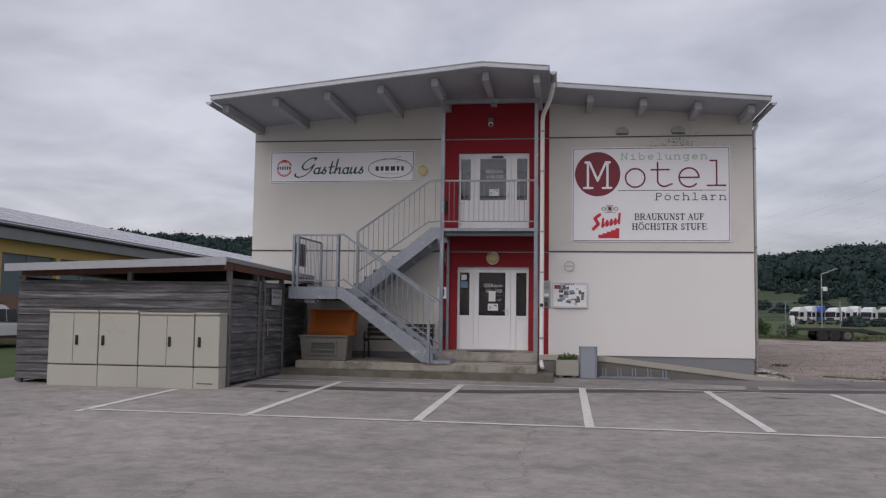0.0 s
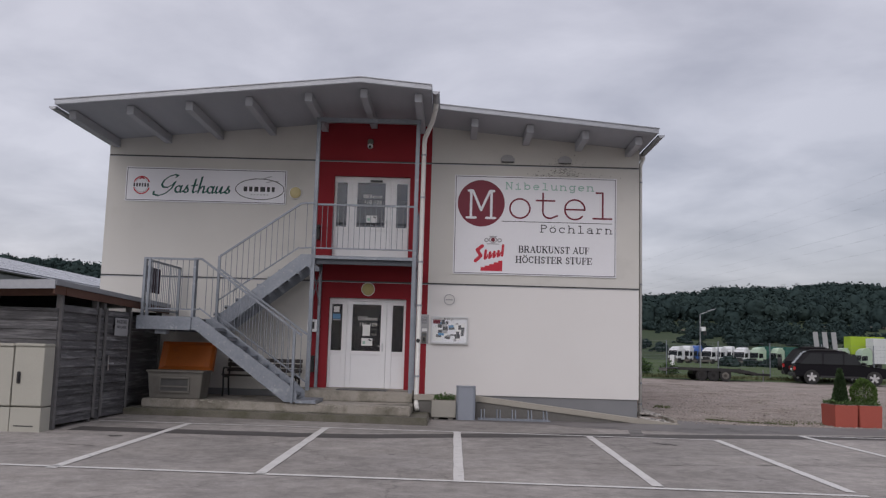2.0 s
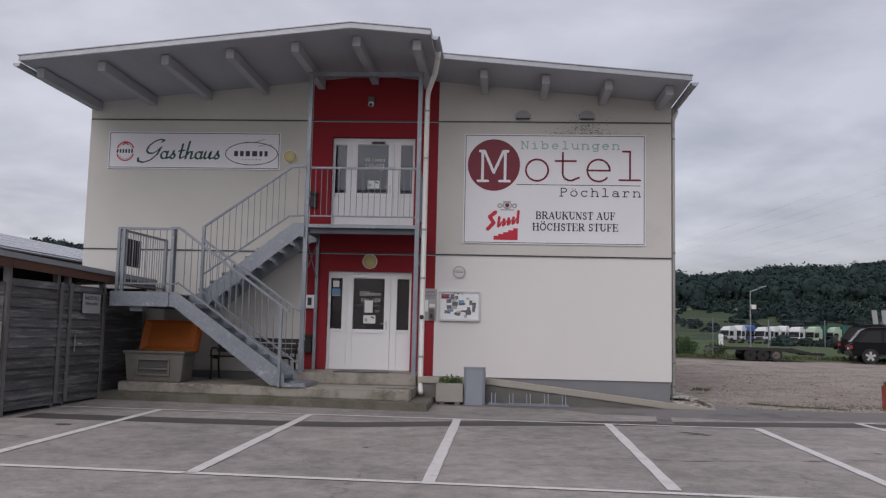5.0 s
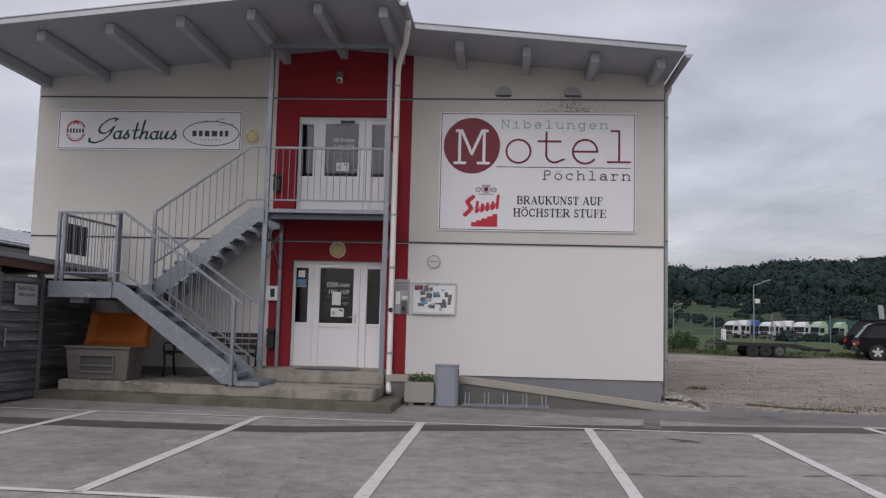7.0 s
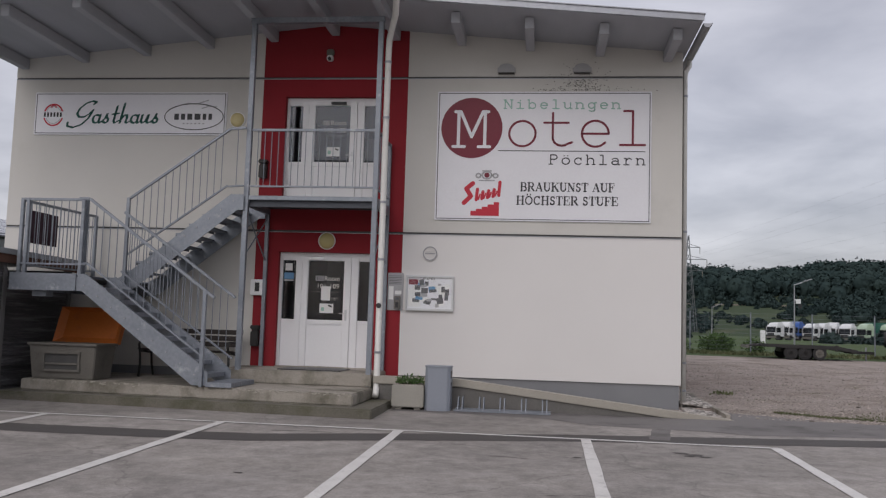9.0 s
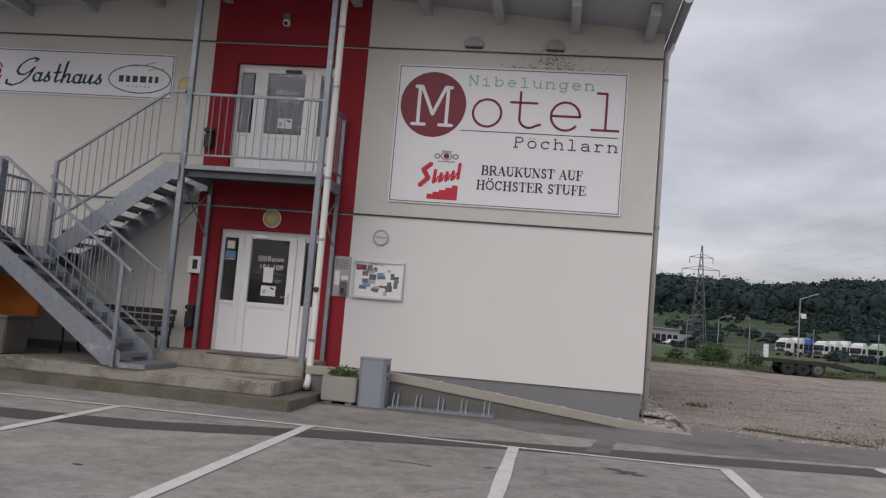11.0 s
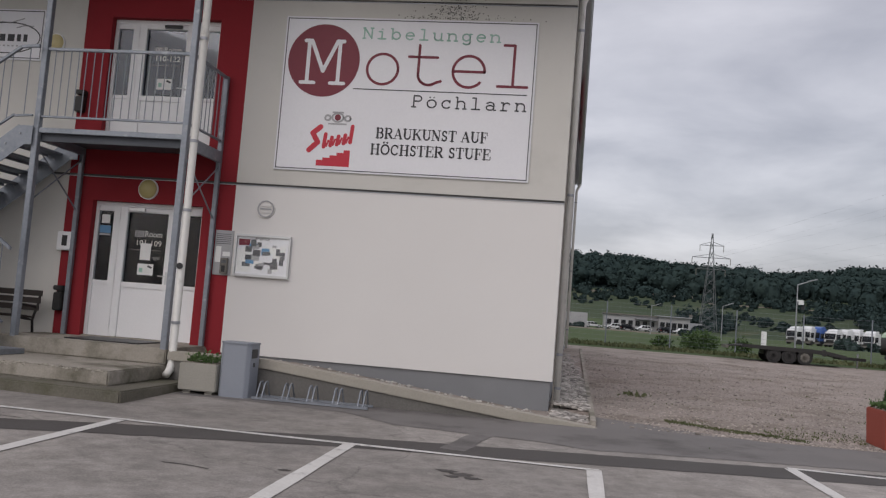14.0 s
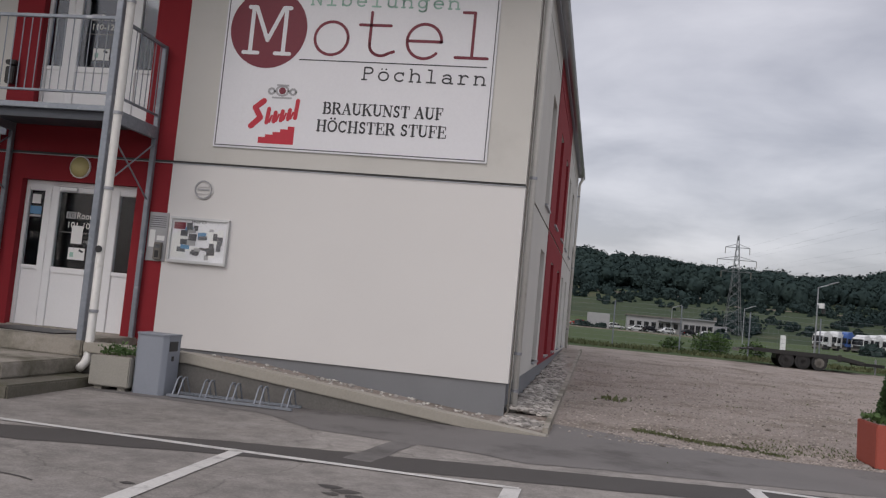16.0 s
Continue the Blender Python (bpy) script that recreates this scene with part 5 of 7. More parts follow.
# roman capitals: thick (k), middle (m) and hairline (n) strokes, with each letter's width
STEM, FOOT = ("k", [(0.2, 0), (0.2, 1)]), ("n", [(0.02, 0), (0.40, 0)])
HEAD = ("n", [(0.02, 1), (0.40, 1)])
SERIF = {
    "B": (0.67, [STEM, ("n", [(0.02, 1), (0.55, 1)]), ("n", [(0.02, 0), (0.6, 0)]), ("n", [(0.2, 0.52), (0.6, 0.52)]), ("m", arc(0.56, 0.76, 0.24, 0.23, 85, -85, 8)), ("m", arc(0.6, 0.26, 0.28, 0.25, 85, -85, 8))]),
    "R": (0.74, [STEM, FOOT, ("n", [(0.02, 1), (0.55, 1)]), ("n", [(0.2, 0.5), (0.55, 0.5)]), ("m", arc(0.54, 0.75, 0.24, 0.24, 85, -85, 8)), ("k", [(0.5, 0.48), (0.84, 0.04)]), ("n", [(0.78, 0), (1, 0)])]),
    "A": (0.74, [("n", [(0.12, 0), (0.48, 0.97)]), ("k", [(0.5, 0.95), (0.84, 0.02)]), ("n", [(0.25, 0.34), (0.7, 0.34)]), ("n", [(0, 0), (0.28, 0)]), ("n", [(0.68, 0), (1, 0)])]),
    "U": (0.74, [("k", [(0.2, 1), (0.2, 0.32)]), ("m", arc(0.5, 0.30, 0.30, 0.28, 180, 360, 10)), ("n", [(0.8, 0.3), (0.8, 1)]), HEAD, ("n", [(0.65, 1), (0.96, 1)])]),
    "K": (0.78, [STEM, FOOT, HEAD, ("n", [(0.24, 0.42), (0.82, 1)]), ("k", [(0.45, 0.58), (0.84, 0.03)]), ("n", [(0.68, 1), (0.98, 1)]), ("n", [(0.72, 0), (1, 0)])]),
    "N": (0.74, [("n", [(0.16, 0), (0.16, 1)]), ("k", [(0.17, 0.97), (0.80, 0.05)]), ("n", [(0.84, 0), (0.84, 1)]), ("n", [(0, 1), (0.22, 1)]), ("n", [(0, 0), (0.32, 0)]), ("n", [(0.68, 1), (1, 1)])]),
    "S": (0.55, [("m", arc(0.5, 0.74, 0.28, 0.23, 30, 265, 10) + arc(0.5, 0.26, 0.32, 0.24, 85, -150, 10)), ("n", [(0.8, 0.98), (0.8, 0.74)]), ("n", [(0.16, 0.02), (0.16, 0.28)])]),
    "T": (0.66, [("k", [(0.5, 0), (0.5, 1)]), ("n", [(0.05, 0.74), (0.05, 1), (0.95, 1), (0.95, 0.74)]), ("n", [(0.28, 0), (0.72, 0)])]),
    "F": (0.60, [("k", [(0.25, 0), (0.25, 1)]), ("n", [(0.05, 1), (0.92, 1), (0.92, 0.74)]), ("n", [(0.25, 0.52), (0.7, 0.52)]), ("n", [(0.7, 0.66), (0.7, 0.38)]), ("n", [(0.05, 0), (0.52, 0)])]),
    "E": (0.66, [("k", [(0.22, 0), (0.22, 1)]), ("n", [(0.03, 1), (0.88, 1), (0.88, 0.74)]), ("n", [(0.22, 0.52), (0.66, 0.52)]), ("n", [(0.66, 0.66), (0.66, 0.38)]), ("n", [(0.03, 0), (0.94, 0), (0.94, 0.28)])]),
    "H": (0.78, [STEM, FOOT, HEAD, ("k", [(0.8, 0), (0.8, 1)]), ("n", [(0.2, 0.52), (0.8, 0.52)]), ("n", [(0.6, 0), (0.98, 0)]), ("n", [(0.6, 1), (0.98, 1)])]),
    "C": (0.70, [("m", arc(0.52, 0.5, 0.40, 0.47, 42, 318, 18)), ("n", [(0.86, 1), (0.86, 0.68)])]),
    "Ö": (0.78, [("m", arc(0.5, 0.5, 0.40, 0.47, 0, 360, 26)), ("k", [(0.31, 1.2), (0.32, 1.2)]), ("k", [(0.68, 1.2), (0.69, 1.2)])]),
}


def serif_words(words, x0, x1, z0, cap, parent, material):
    total = sum(SERIF[c][0] if c != " " else 0.3 for c in words) + 0.05 * len(words)
    unit = (x1 - x0) / total
    pens = {"k": 0.20 * cap, "m": 0.155 * cap, "n": 0.08 * cap}
    a = x0
    for ch in words:
        if ch == " ":
            a += 0.35 * unit
            continue
        w, lines = SERIF[ch]
        b = bmesh.new()
        for pen, pts in lines:
            stroke([(a + u * w * unit, z0 + v * cap) for u, v in pts], pens[pen], SY, b)
        part("sign_letter", b, material, parent)
        a += (w + 0.05) * unit


serif_words("BRAUKUNST AUF", 1.85, 3.59, 4.04, 0.155, ms, SIGNBLACK)
serif_words("HÖCHSTER STUFE", 1.78, 3.66, 3.785, 0.155, ms, SIGNBLACK)
# brewery mark as plain shapes: slanted red word block, red steps, grey crest
lg = stroke([(0.80, 3.80), (0.93, 3.93), (0.84, 4.07), (0.96, 4.17)], 0.085, SY)
for k in range(5):
    xk = 1.03 + 0.105 * k
    lg = stroke([(xk, 3.86 + 0.022 * k), (xk + 0.02, (4.06 if k in (0, 4) else 3.99) + 0.022 * k + (0.05 if k == 4 else 0))], 0.06, SY, lg)
    if k < 4:
        lg = stroke([(xk + 0.04, 3.87 + 0.022 * k), (xk + 0.07, 3.96 + 0.022 * k)], 0.03, SY, lg)
part("sign_mark", lg, SIGNBRIGHT, ms, "slanted red word mark")
part("sign_mark", prism([(0.93, 3.56), (1.46, 3.56), (1.46, 3.82), (1.36, 3.82), (1.36, 3.775), (1.25, 3.775), (1.25, 3.73), (1.14, 3.73), (1.14, 3.69), (1.03, 3.69), (1.03, 3.65), (0.93, 3.65)], SY - 0.003, SY), SIGNBRIGHT, ms, "red stair shape")
cb = stroke(arc(1.22, 4.33, 0.09, 0.07, 0, 360, 16), 0.028, SY)
for s in (-1, 1):
    cb = stroke(arc(1.22 + s * 0.16, 4.32, 0.045, 0.04, 0, 360, 10), 0.03, SY, cb)
cb = stroke([(1.14, 4.41), (1.30, 4.41)], 0.025, SY, cb)
part("sign_mark", cb, SIGNGREY, ms, "small grey crest")
part("sign_mark", box(1.07, 1.37, SY - 0.002, SY, 4.215, 4.24), SIGNGREY, ms)
part("sign_mark", disc(1.22, SY, 4.33, 0.05, 0.004, 16), SIGNRED, ms)

gs = sign_board(-7.92, -3.92, 5.06, 5.92, "long white guesthouse sign with dark green script lettering")
SCRIPT = {
    "G": [[(1.00, 1.02), (1.10, 1.14), (0.92, 1.20), (0.66, 1.08), (0.42, 0.80), (0.34, 0.50), (0.46, 0.32), (0.68, 0.32), (0.90, 0.52), (1.02, 0.72)],
          [(1.02, 0.72), (0.88, 0.25), (0.62, -0.10), (0.28, -0.26), (0.02, -0.18), (0.0, 0.02)]],
    "a": [arc(0.44, 0.22, 0.34, 0.22, 50, 330, 16), [(0.80, 0.46), (0.72, 0.08), (0.82, 0.0), (1.05, 0.10)]],
    "s": [[(0.02, 0.06), (0.34, 0.26), (0.50, 0.50)], [(0.50, 0.50), (0.46, 0.34), (0.72, 0.20), (0.68, 0.05), (0.42, 0.0), (0.2, 0.06)]],
    "t": [[(0.50, 0.92), (0.38, 0.10), (0.52, 0.0), (0.95, 0.12)], [(0.10, 0.48), (0.85, 0.52)]],
    "h": [[(0.26, 1.08), (0.12, 0.0)], [(0.16, 0.18), (0.42, 0.42), (0.66, 0.44), (0.72, 0.28), (0.66, 0.06), (0.78, 0.0), (1.05, 0.10)]],
    "u": [[(0.14, 0.45), (0.08, 0.10), (0.24, 0.0), (0.52, 0.10), (0.70, 0.45)], [(0.72, 0.45), (0.64, 0.07), (0.78, 0.0), (1.05, 0.10)]],
}
ax_ = -7.21
for ch, w in zip("Gasthaus", (0.50, 0.215, 0.185, 0.175, 0.225, 0.215, 0.225, 0.185)):
    b = bmesh.new()
    for line in SCRIPT[ch]:
        for o in (-1, 0, 1):
            stroke([(ax_ + u * w * 0.96 + 0.16 * v * 0.37 + o * 0.013, 5.30 + v * 0.37 + o * 0.007) for u, v in line], 0.022, SY, b)
    part("sign_letter", b, SIGNDKGREEN, gs, "dark green script letter")
    ax_ += w
part("sign_ring", stroke(arc(-7.52, 5.46, 0.20, 0.215, 0, 360, 36), 0.03, SY), SIGNBRIGHT, gs, "red ring of a round brewery mark")
part("sign_ring", stroke(arc(-7.52, 5.46, 0.165, 0.175, 0, 360, 36), 0.012, SY), SIGNGREY, gs)
part("sign_band", box(-7.79, -7.25, SY - 0.004, SY, 5.40, 5.53), SIGNWHITE, gs)
for k in range(6):
    part("sign_bar", box(-7.72 + 0.068 * k, -7.68 + 0.068 * k, SY - 0.006, SY - 0.004, 5.42, 5.51), SIGNBLACK, gs)
part("sign_crown", stroke([(-7.57, 5.62), (-7.52, 5.66), (-7.47, 5.62)], 0.035, SY), SIGNBRIGHT, gs)
part("sign_ring", stroke(arc(-4.58, 5.43, 0.60, 0.26, 35, 395, 44), 0.018, SY), SIGNBLACK, gs, "thin black ellipse")
gx = -4.98
for k, w in enumerate((0.12, 0.11, 0.13, 0.15, 0.10, 0.10)):
    part("sign_bar", box(gx, gx + w - 0.03, SY - 0.003, SY, 5.37, 5.49), SIGNBLACK, gs)
    gx += w + 0.018
part("sign_bar", stroke([(-4.86, 5.66), (-4.7, 5.70), (-4.55, 5.68), (-4.3, 5.76)], 0.02, SY), SIGNGREY, gs)
part("sign_bar", stroke([(-4.42, 5.60), (-4.28, 5.64), (-4.12, 5.63)], 0.02, SY), SIGNGREY, gs)
for k in range(6):
    part("sign_bar", box(-4.80 + 0.08 * k, -4.765 + 0.08 * k, SY - 0.003, SY, 5.28, 5.305), SIGNGREY, gs)

# ---------------------------------------------------------------- facade fixtures
def round_lamp(x, z, r, glass):
    l_ = empty("wall_lamp", (x, FY, z), "round yellowed glass wall lamp", "lamp", group="round wall lamps")
    part("lamp_base", disc(x, FY + 0.004, z, r, 0.035, 36), PVC, l_)
    b = bmesh.new()
    bmesh.ops.create_uvsphere(b, u_segments=28, v_segments=12, radius=1)
    for v in b.verts:
        v.co = (x + v.co.x * r * 0.92, FY - 0.03 + min(v.co.y, 0) * 0.075, z + v.co.z * r * 0.92)
    part("lamp_glass", b, glass, l_, "yellowed domed glass", smooth=True)


round_lamp(-3.69, 5.37, 0.155, LAMPPALE)
round_lamp(-1.80, 3.03, 0.165, LAMPGLASS)

fl = empty("security_light", (-1.88, FY, 6.55), "small white motion sensor light on red wall", "lamp")
part("light_head", box(-1.95, -1.81, FY - 0.09, FY + 0.004, 6.64, 6.76, 0.015), GREYPLASTIC, fl)
part("sensor_body", box(-1.94, -1.82, FY - 0.11, FY + 0.004, 6.53, 6.64, 0.02), PVC, fl)
part("sensor_eye", disc(-1.88, FY - 0.10, 6.56, 0.035, 0.03, 14), BLACK, fl)

vt = empty("round_vent", (0.19, FY, 2.83), "round embossed white wall vent", "vent")
part("vent_plate", disc(0.19, FY, 2.83, 0.145, 0.018, 40), RENDER_WHITE, vt)
part("vent_ring", stroke(arc(0.19, 2.83, 0.125, 0.125, 0, 360, 36), 0.02, FY - 0.018, None, 0.015), SIGNGREY, vt)
for dz in (-0.05, 0, 0.05):
    part("vent_slat", box(0.10, 0.28, FY - 0.032, FY - 0.018, 2.83 + dz - 0.012, 2.83 + dz + 0.012), SIGNGREY if dz == 0 else RENDER_WHITE, vt)

for vx in (1.54, 2.955):
    v_ = empty("vent_hood", (vx, FY, 6.28), "cream wall vent hood with rounded cover", "vent", group="cream vent hoods")
    part("hood_body", box(vx - 0.17, vx + 0.17, FY - 0.09, FY, 6.29, 6.385, 0.01), SIGNGREY, v_)
    part("hood_cover", prism([(vx - 0.14, 6.385)] + arc(vx, 6.385, 0.14, 0.075, 180, 0, 10)[1:-1] + [(vx + 0.14, 6.385)], FY - 0.075, FY), SIGNGREY, v_)
    part("hood_base", box(vx - 0.15, vx + 0.15, FY - 0.07, FY, 6.27, 6.29), SEAM, v_)

rs = random.Random(11)
b = bmesh.new()
for k in range(420):
    if k < 150:
        sx, sz = rs.gauss(2.95, 0.42), 5.955 + abs(rs.gauss(0, 0.035))
    else:
        sx, sz = rs.gauss(2.95, 0.20), 6.02 + abs(rs.gauss(0, 0.18))
    if abs(sz - Z2) > 0.035 and sz < 6.6:
        disc(sx, FY - 0.0005, sz, rs.uniform(0.003, 0.012), 0.0025, 6, b)
thing("mould_spots", b, DARKCONCRETE, "black mould specks above the motel sign", "stain", kind="stuff")

# notice case
nb = empty("notice_case", (0.2, FY, 1.76), "aluminium notice case with glass front and pinned papers", "notice board")
nx0, nx1, nz0, nz1 = -0.245, 0.655, 1.755, 2.415
part("case_back", box(nx0 + 0.01, nx1 - 0.01, FY - 0.03, FY, nz0 + 0.01, nz1 - 0.01), SIGNWHITE, nb)
for b in (box(nx0, nx1, FY - 0.065, FY, nz1 - 0.035, nz1, 0.004), box(nx0, nx1, FY - 0.065, FY, nz0, nz0 + 0.04, 0.004),
          box(nx0, nx0 + 0.03, FY - 0.065, FY, nz0 + 0.04, nz1 - 0.035, 0.004), box(nx1 - 0.03, nx1, FY - 0.065, FY, nz0 + 0.04, nz1 - 0.035, 0.004)):
    part("case_frame", b, ALU, nb, "aluminium frame")
part("case_glass", box(nx0 + 0.03, nx1 - 0.03, FY - 0.055, FY - 0.051, nz0 + 0.04, nz1 - 0.035), CASEGLASS, nb).visible_shadow = False
part("case_lettering", text_mesh("INFO", 0.08, 0.30, 2.335, 2.375, FY - 0.031), SIGNBLACK, nb)
rp = random.Random(5)
for k in range(46):
    px, pz = rp.uniform(-0.20, 0.52), rp.uniform(1.81, 2.24)
    w, h = rp.uniform(0.05, 0.15), rp.uniform(0.035, 0.11)
    part("leaflet", bar((px, FY - 0.032 - 0.0002 * k, pz + h / 2), (min(px + w, nx1 - 0.045), FY - 0.032 - 0.0002 * k, pz + h / 2 + rp.uniform(-0.012, 0.012)), 0.0004, h),
         rp.choice((PAPER, DARKPHOTO, SIGNBORDER, SIGNGREY, DARKPHOTO, PAPER, BLUEPRINT, SIGNGREY)), nb)
part("poster", box(-0.19, -0.01, FY - 0.033, FY - 0.031, 2.24, 2.34), SIGNRED, nb, "wine-red leaflet")
part("poster", box(-0.20, 0.03, FY - 0.033, FY - 0.031, 1.83, 2.17), PAPER, nb, "white paper sheet")

kp = empty("entry_keypad", (-0.44, FY, 1.75), "grey notice plate with door keypad and papers", "keypad")
part("plate", box(-0.595, -0.295, FY - 0.015, FY, 1.75, 2.455, 0.003), SIGNGREY, kp, "grey weathered plate")
part("key_box", box(-0.46, -0.34, FY - 0.07, FY - 0.015, 1.77, 2.02, 0.01), GREYPLASTIC, kp, "grey keypad housing")
part("key_display", box(-0.44, -0.36, FY - 0.074, FY - 0.069, 1.94, 1.99), DARKPHOTO, kp)
part("key_field", box(-0.43, -0.37, FY - 0.074, FY - 0.069, 1.80, 1.90), BLACK, kp)
part("paper", box(-0.57, -0.48, FY - 0.017, FY - 0.0145, 1.95, 2.2), PAPER, kp)
part("paper", box(-0.45, -0.33, FY - 0.017, FY - 0.0145, 2.05, 2.12), PAPER, kp)
for k in range(6):
    part("print_line", box(-0.57, -0.33, FY - 0.0165, FY - 0.0145, 2.24 + 0.03 * k, 2.25 + 0.03 * k), SIGNBORDER, kp)

mb_ = empty("letter_box", (-3.11, FY, 1.96), "white wall box with dark upright window", "box")
part("box_body", box(-3.24, -2.99, FY - 0.09, FY, 1.96, 2.26, 0.012), PVC, mb_)
part("box_window", box(-3.15, -3.06, FY - 0.094, FY - 0.089, 2.03, 2.20), BLACK, mb_)


def ashtray(x, z, h, m):
    a = empty("wall_ashtray", (x, FY, z), "grey metal wall ashtray", "ashtray", group="wall ashtrays")
    part("ash_body", box(x - 0.075, x + 0.075, FY - 0.12, FY, z, z + h * 0.72, 0.015), m, a)
    part("ash_hood", box(x - 0.085, x + 0.085, FY - 0.13, FY, z + h * 0.80, z + h, 0.015), m, a)
    part("ash_back", box(x - 0.07, x + 0.07, FY - 0.02, FY, z + h * 0.72, z + h * 0.80), BLACK, a)


ashtray(-3.11, 0.99, 0.40, IRON)
ashtray(-3.11, 4.22, 0.36, IRON)
tagged(new("pipe_plug", mesh_of("pipe_plug", disc(-0.49, 21.405, 1.80, 0.045, 0.02, 20), BLACK)), "black round inspection plug on the downpipe", "pipe plug")
thing("door_mat", box(-2.35, -1.20, 21.75, 22.55, 0.625, 0.643, 0.004), BLACK, "dark ribbed mat in front of the entrance door", "doormat")

# ---------------------------------------------------------------- planting and rubble helpers
ICO = {}


def ico(sub):
    if sub not in ICO:
        b = bmesh.new()
        bmesh.ops.create_icosphere(b, subdivisions=sub, radius=1)
        b.verts.index_update()
        ICO[sub] = (np.array([v.co[:] for v in b.verts]), np.array([[v.index for v in f.verts] for f in b.faces]))
        b.free()
    return ICO[sub]


def lumps(name, places, sub, rough, material, rng, smooth=True):
    """One mesh of many uneven lumps at (x, y, z, rx, ry, rz)."""
    v0, f0 = ico(sub)
    vs, fs = [], []
    for i, (x, y, z, a, b, c) in enumerate(places):
        jit = 1 + rng.uniform(-rough, rough, (len(v0), 1))
        t = rng.uniform(0, math.tau)
        rot = np.array([[math.cos(t), -math.sin(t), 0], [math.sin(t), math.cos(t), 0], [0, 0, 1]])
        vs.append((v0 @ rot.T) * jit * np.array([a, b, c]) + np.array([x, y, z]))
        fs.append(f0 + i * len(v0))
    me = bpy.data.meshes.new(name)
    me.from_pydata(np.concatenate(vs).tolist(), [], np.concatenate(fs).tolist())
    me.materials.append(material)
    if smooth:
        me.polygons.foreach_set("use_smooth", [True] * len(me.polygons))
    return me


def leaves(name, shape, n, size, material, rng, aim=0.6):
    """One mesh of n small pointed leaves; shape(rng) gives a place and an outward direction."""
    vs, fs = [], []
    for i in range(n):
        p, d = shape(rng)
        p, d = np.array(p), np.array(d, float)
        d = d / (np.linalg.norm(d) + 1e-9) + rng.normal(0, aim, 3)
        d /= np.linalg.norm(d) + 1e-9
        s = np.cross(d, rng.normal(0, 1, 3)); s /= np.linalg.norm(s) + 1e-9
        l_ = size * rng.uniform(0.6, 1.4)
        k = len(vs)
        vs += [p, p + d * l_ * 0.5 + s * l_ * 0.28, p + d * l_, p + d * l_ * 0.5 - s * l_ * 0.28]
        fs.append((k, k + 1, k + 2, k + 3))
    me = bpy.data.meshes.new(name)
    me.from_pydata([tuple(v) for v in vs], [], fs)
    me.materials.append(material)
    return me


rng = np.random.default_rng(7)

tagged(new("chipped_edge", lumps("chipped_edge", CHIPS, 1, 0.3, CAPSTONE, rng, False)), "chipped pale concrete along the step edge", "concrete chips", kind="stuff")

# ---------------------------------------------------------------- ramped retaining wall, gravel bed
def bed_z(x):
    return 0.60 if x < 0.9 else 0.60 - 0.112 * (x - 0.9)


rw = empty("retaining_wall", (2.4, 21.5, 0.08), "sloping stained concrete retaining wall with pale cap", "retaining wall", kind="structure")
part("wall_face", prism([(-0.54, -0.05), (5.40, -0.05), (5.40, bed_z(5.40) - 0.11), (0.9, 0.47), (-0.54, 0.47)], 21.42, 21.60), DARKCONCRETE, rw, "dark stained wall face")
part("wall_cap", prism([(-0.54, 0.47), (0.9, 0.47), (5.43, bed_z(5.43) - 0.11), (5.43, bed_z(5.43) + 0.01), (0.9, 0.60), (-0.54, 0.60)], 21.39, 21.63, bevel=0.01), CAPSTONE, rw, "pale concrete cap")
thing("gravel_bed", prism([(-0.54, 0), (5.36, 0), (5.36, bed_z(5.36) - 0.09), (0.9, 0.50), (-0.54, 0.50)], 21.63, FY + 0.05), GRAVEL, "gravel fill between retaining wall and building", "gravel bed", kind="structure")
thing("gravel_bed", prism([(FY + 0.05, -0.05), (YB, -0.05), (YB, ground_z(YB) + 0.10), (FY + 0.05, 0.16)], XR - 0.02, 5.36, axis="x"), GRAVEL, "gravel strip along the side wall", "gravel bed", kind="structure")
thing("bed_edging", prism([(21.63, -0.05), (YB, -0.05), (YB, ground_z(YB) + 0.12), (21.63, 0.17)], 5.36, 5.43, axis="x"), CONCRETE, "thin concrete edging beside the gravel strip", "edging", kind="structure")
st = []
for k in range(360):
    x = rng.uniform(0.2, 5.3); y = 21.64 + 1.1 * rng.random() ** 1.5
    s = rng.uniform(0.010, 0.028) * (1.9 if rng.random() < 0.06 else 1)
    st.append((x, y, bed_z(x) - (0.025 if y < 21.7 else 0.085), s * 1.3, s, s * 0.8))
tagged(new("rubble", lumps("rubble", st, 1, 0.28, PALESTONE, rng, False)), "pale loose stones on the gravel bed", "stones", kind="stuff")
st = []
for k in range(3600):
    y = 21.95 + 20 * rng.random() ** 1.7
    x = rng.uniform(4.84, 5.35)
    s = rng.uniform(0.016, 0.042) * (1.8 if rng.random() < 0.04 else 1)
    st.append((x, y, (0.165 + 0.014 * (y - 22.83) if y > 22.83 else 0.07) + (5.36 - x) * 0.10 + rng.uniform(0, 0.03), s * rng.uniform(1.0, 2.0), s * rng.uniform(0.7, 1.1), s * 0.6))
tagged(new("rubble", lumps("rubble", st, 1, 0.3, STONE, rng, False)), "grey broken stones along the side wall", "stones", kind="stuff")
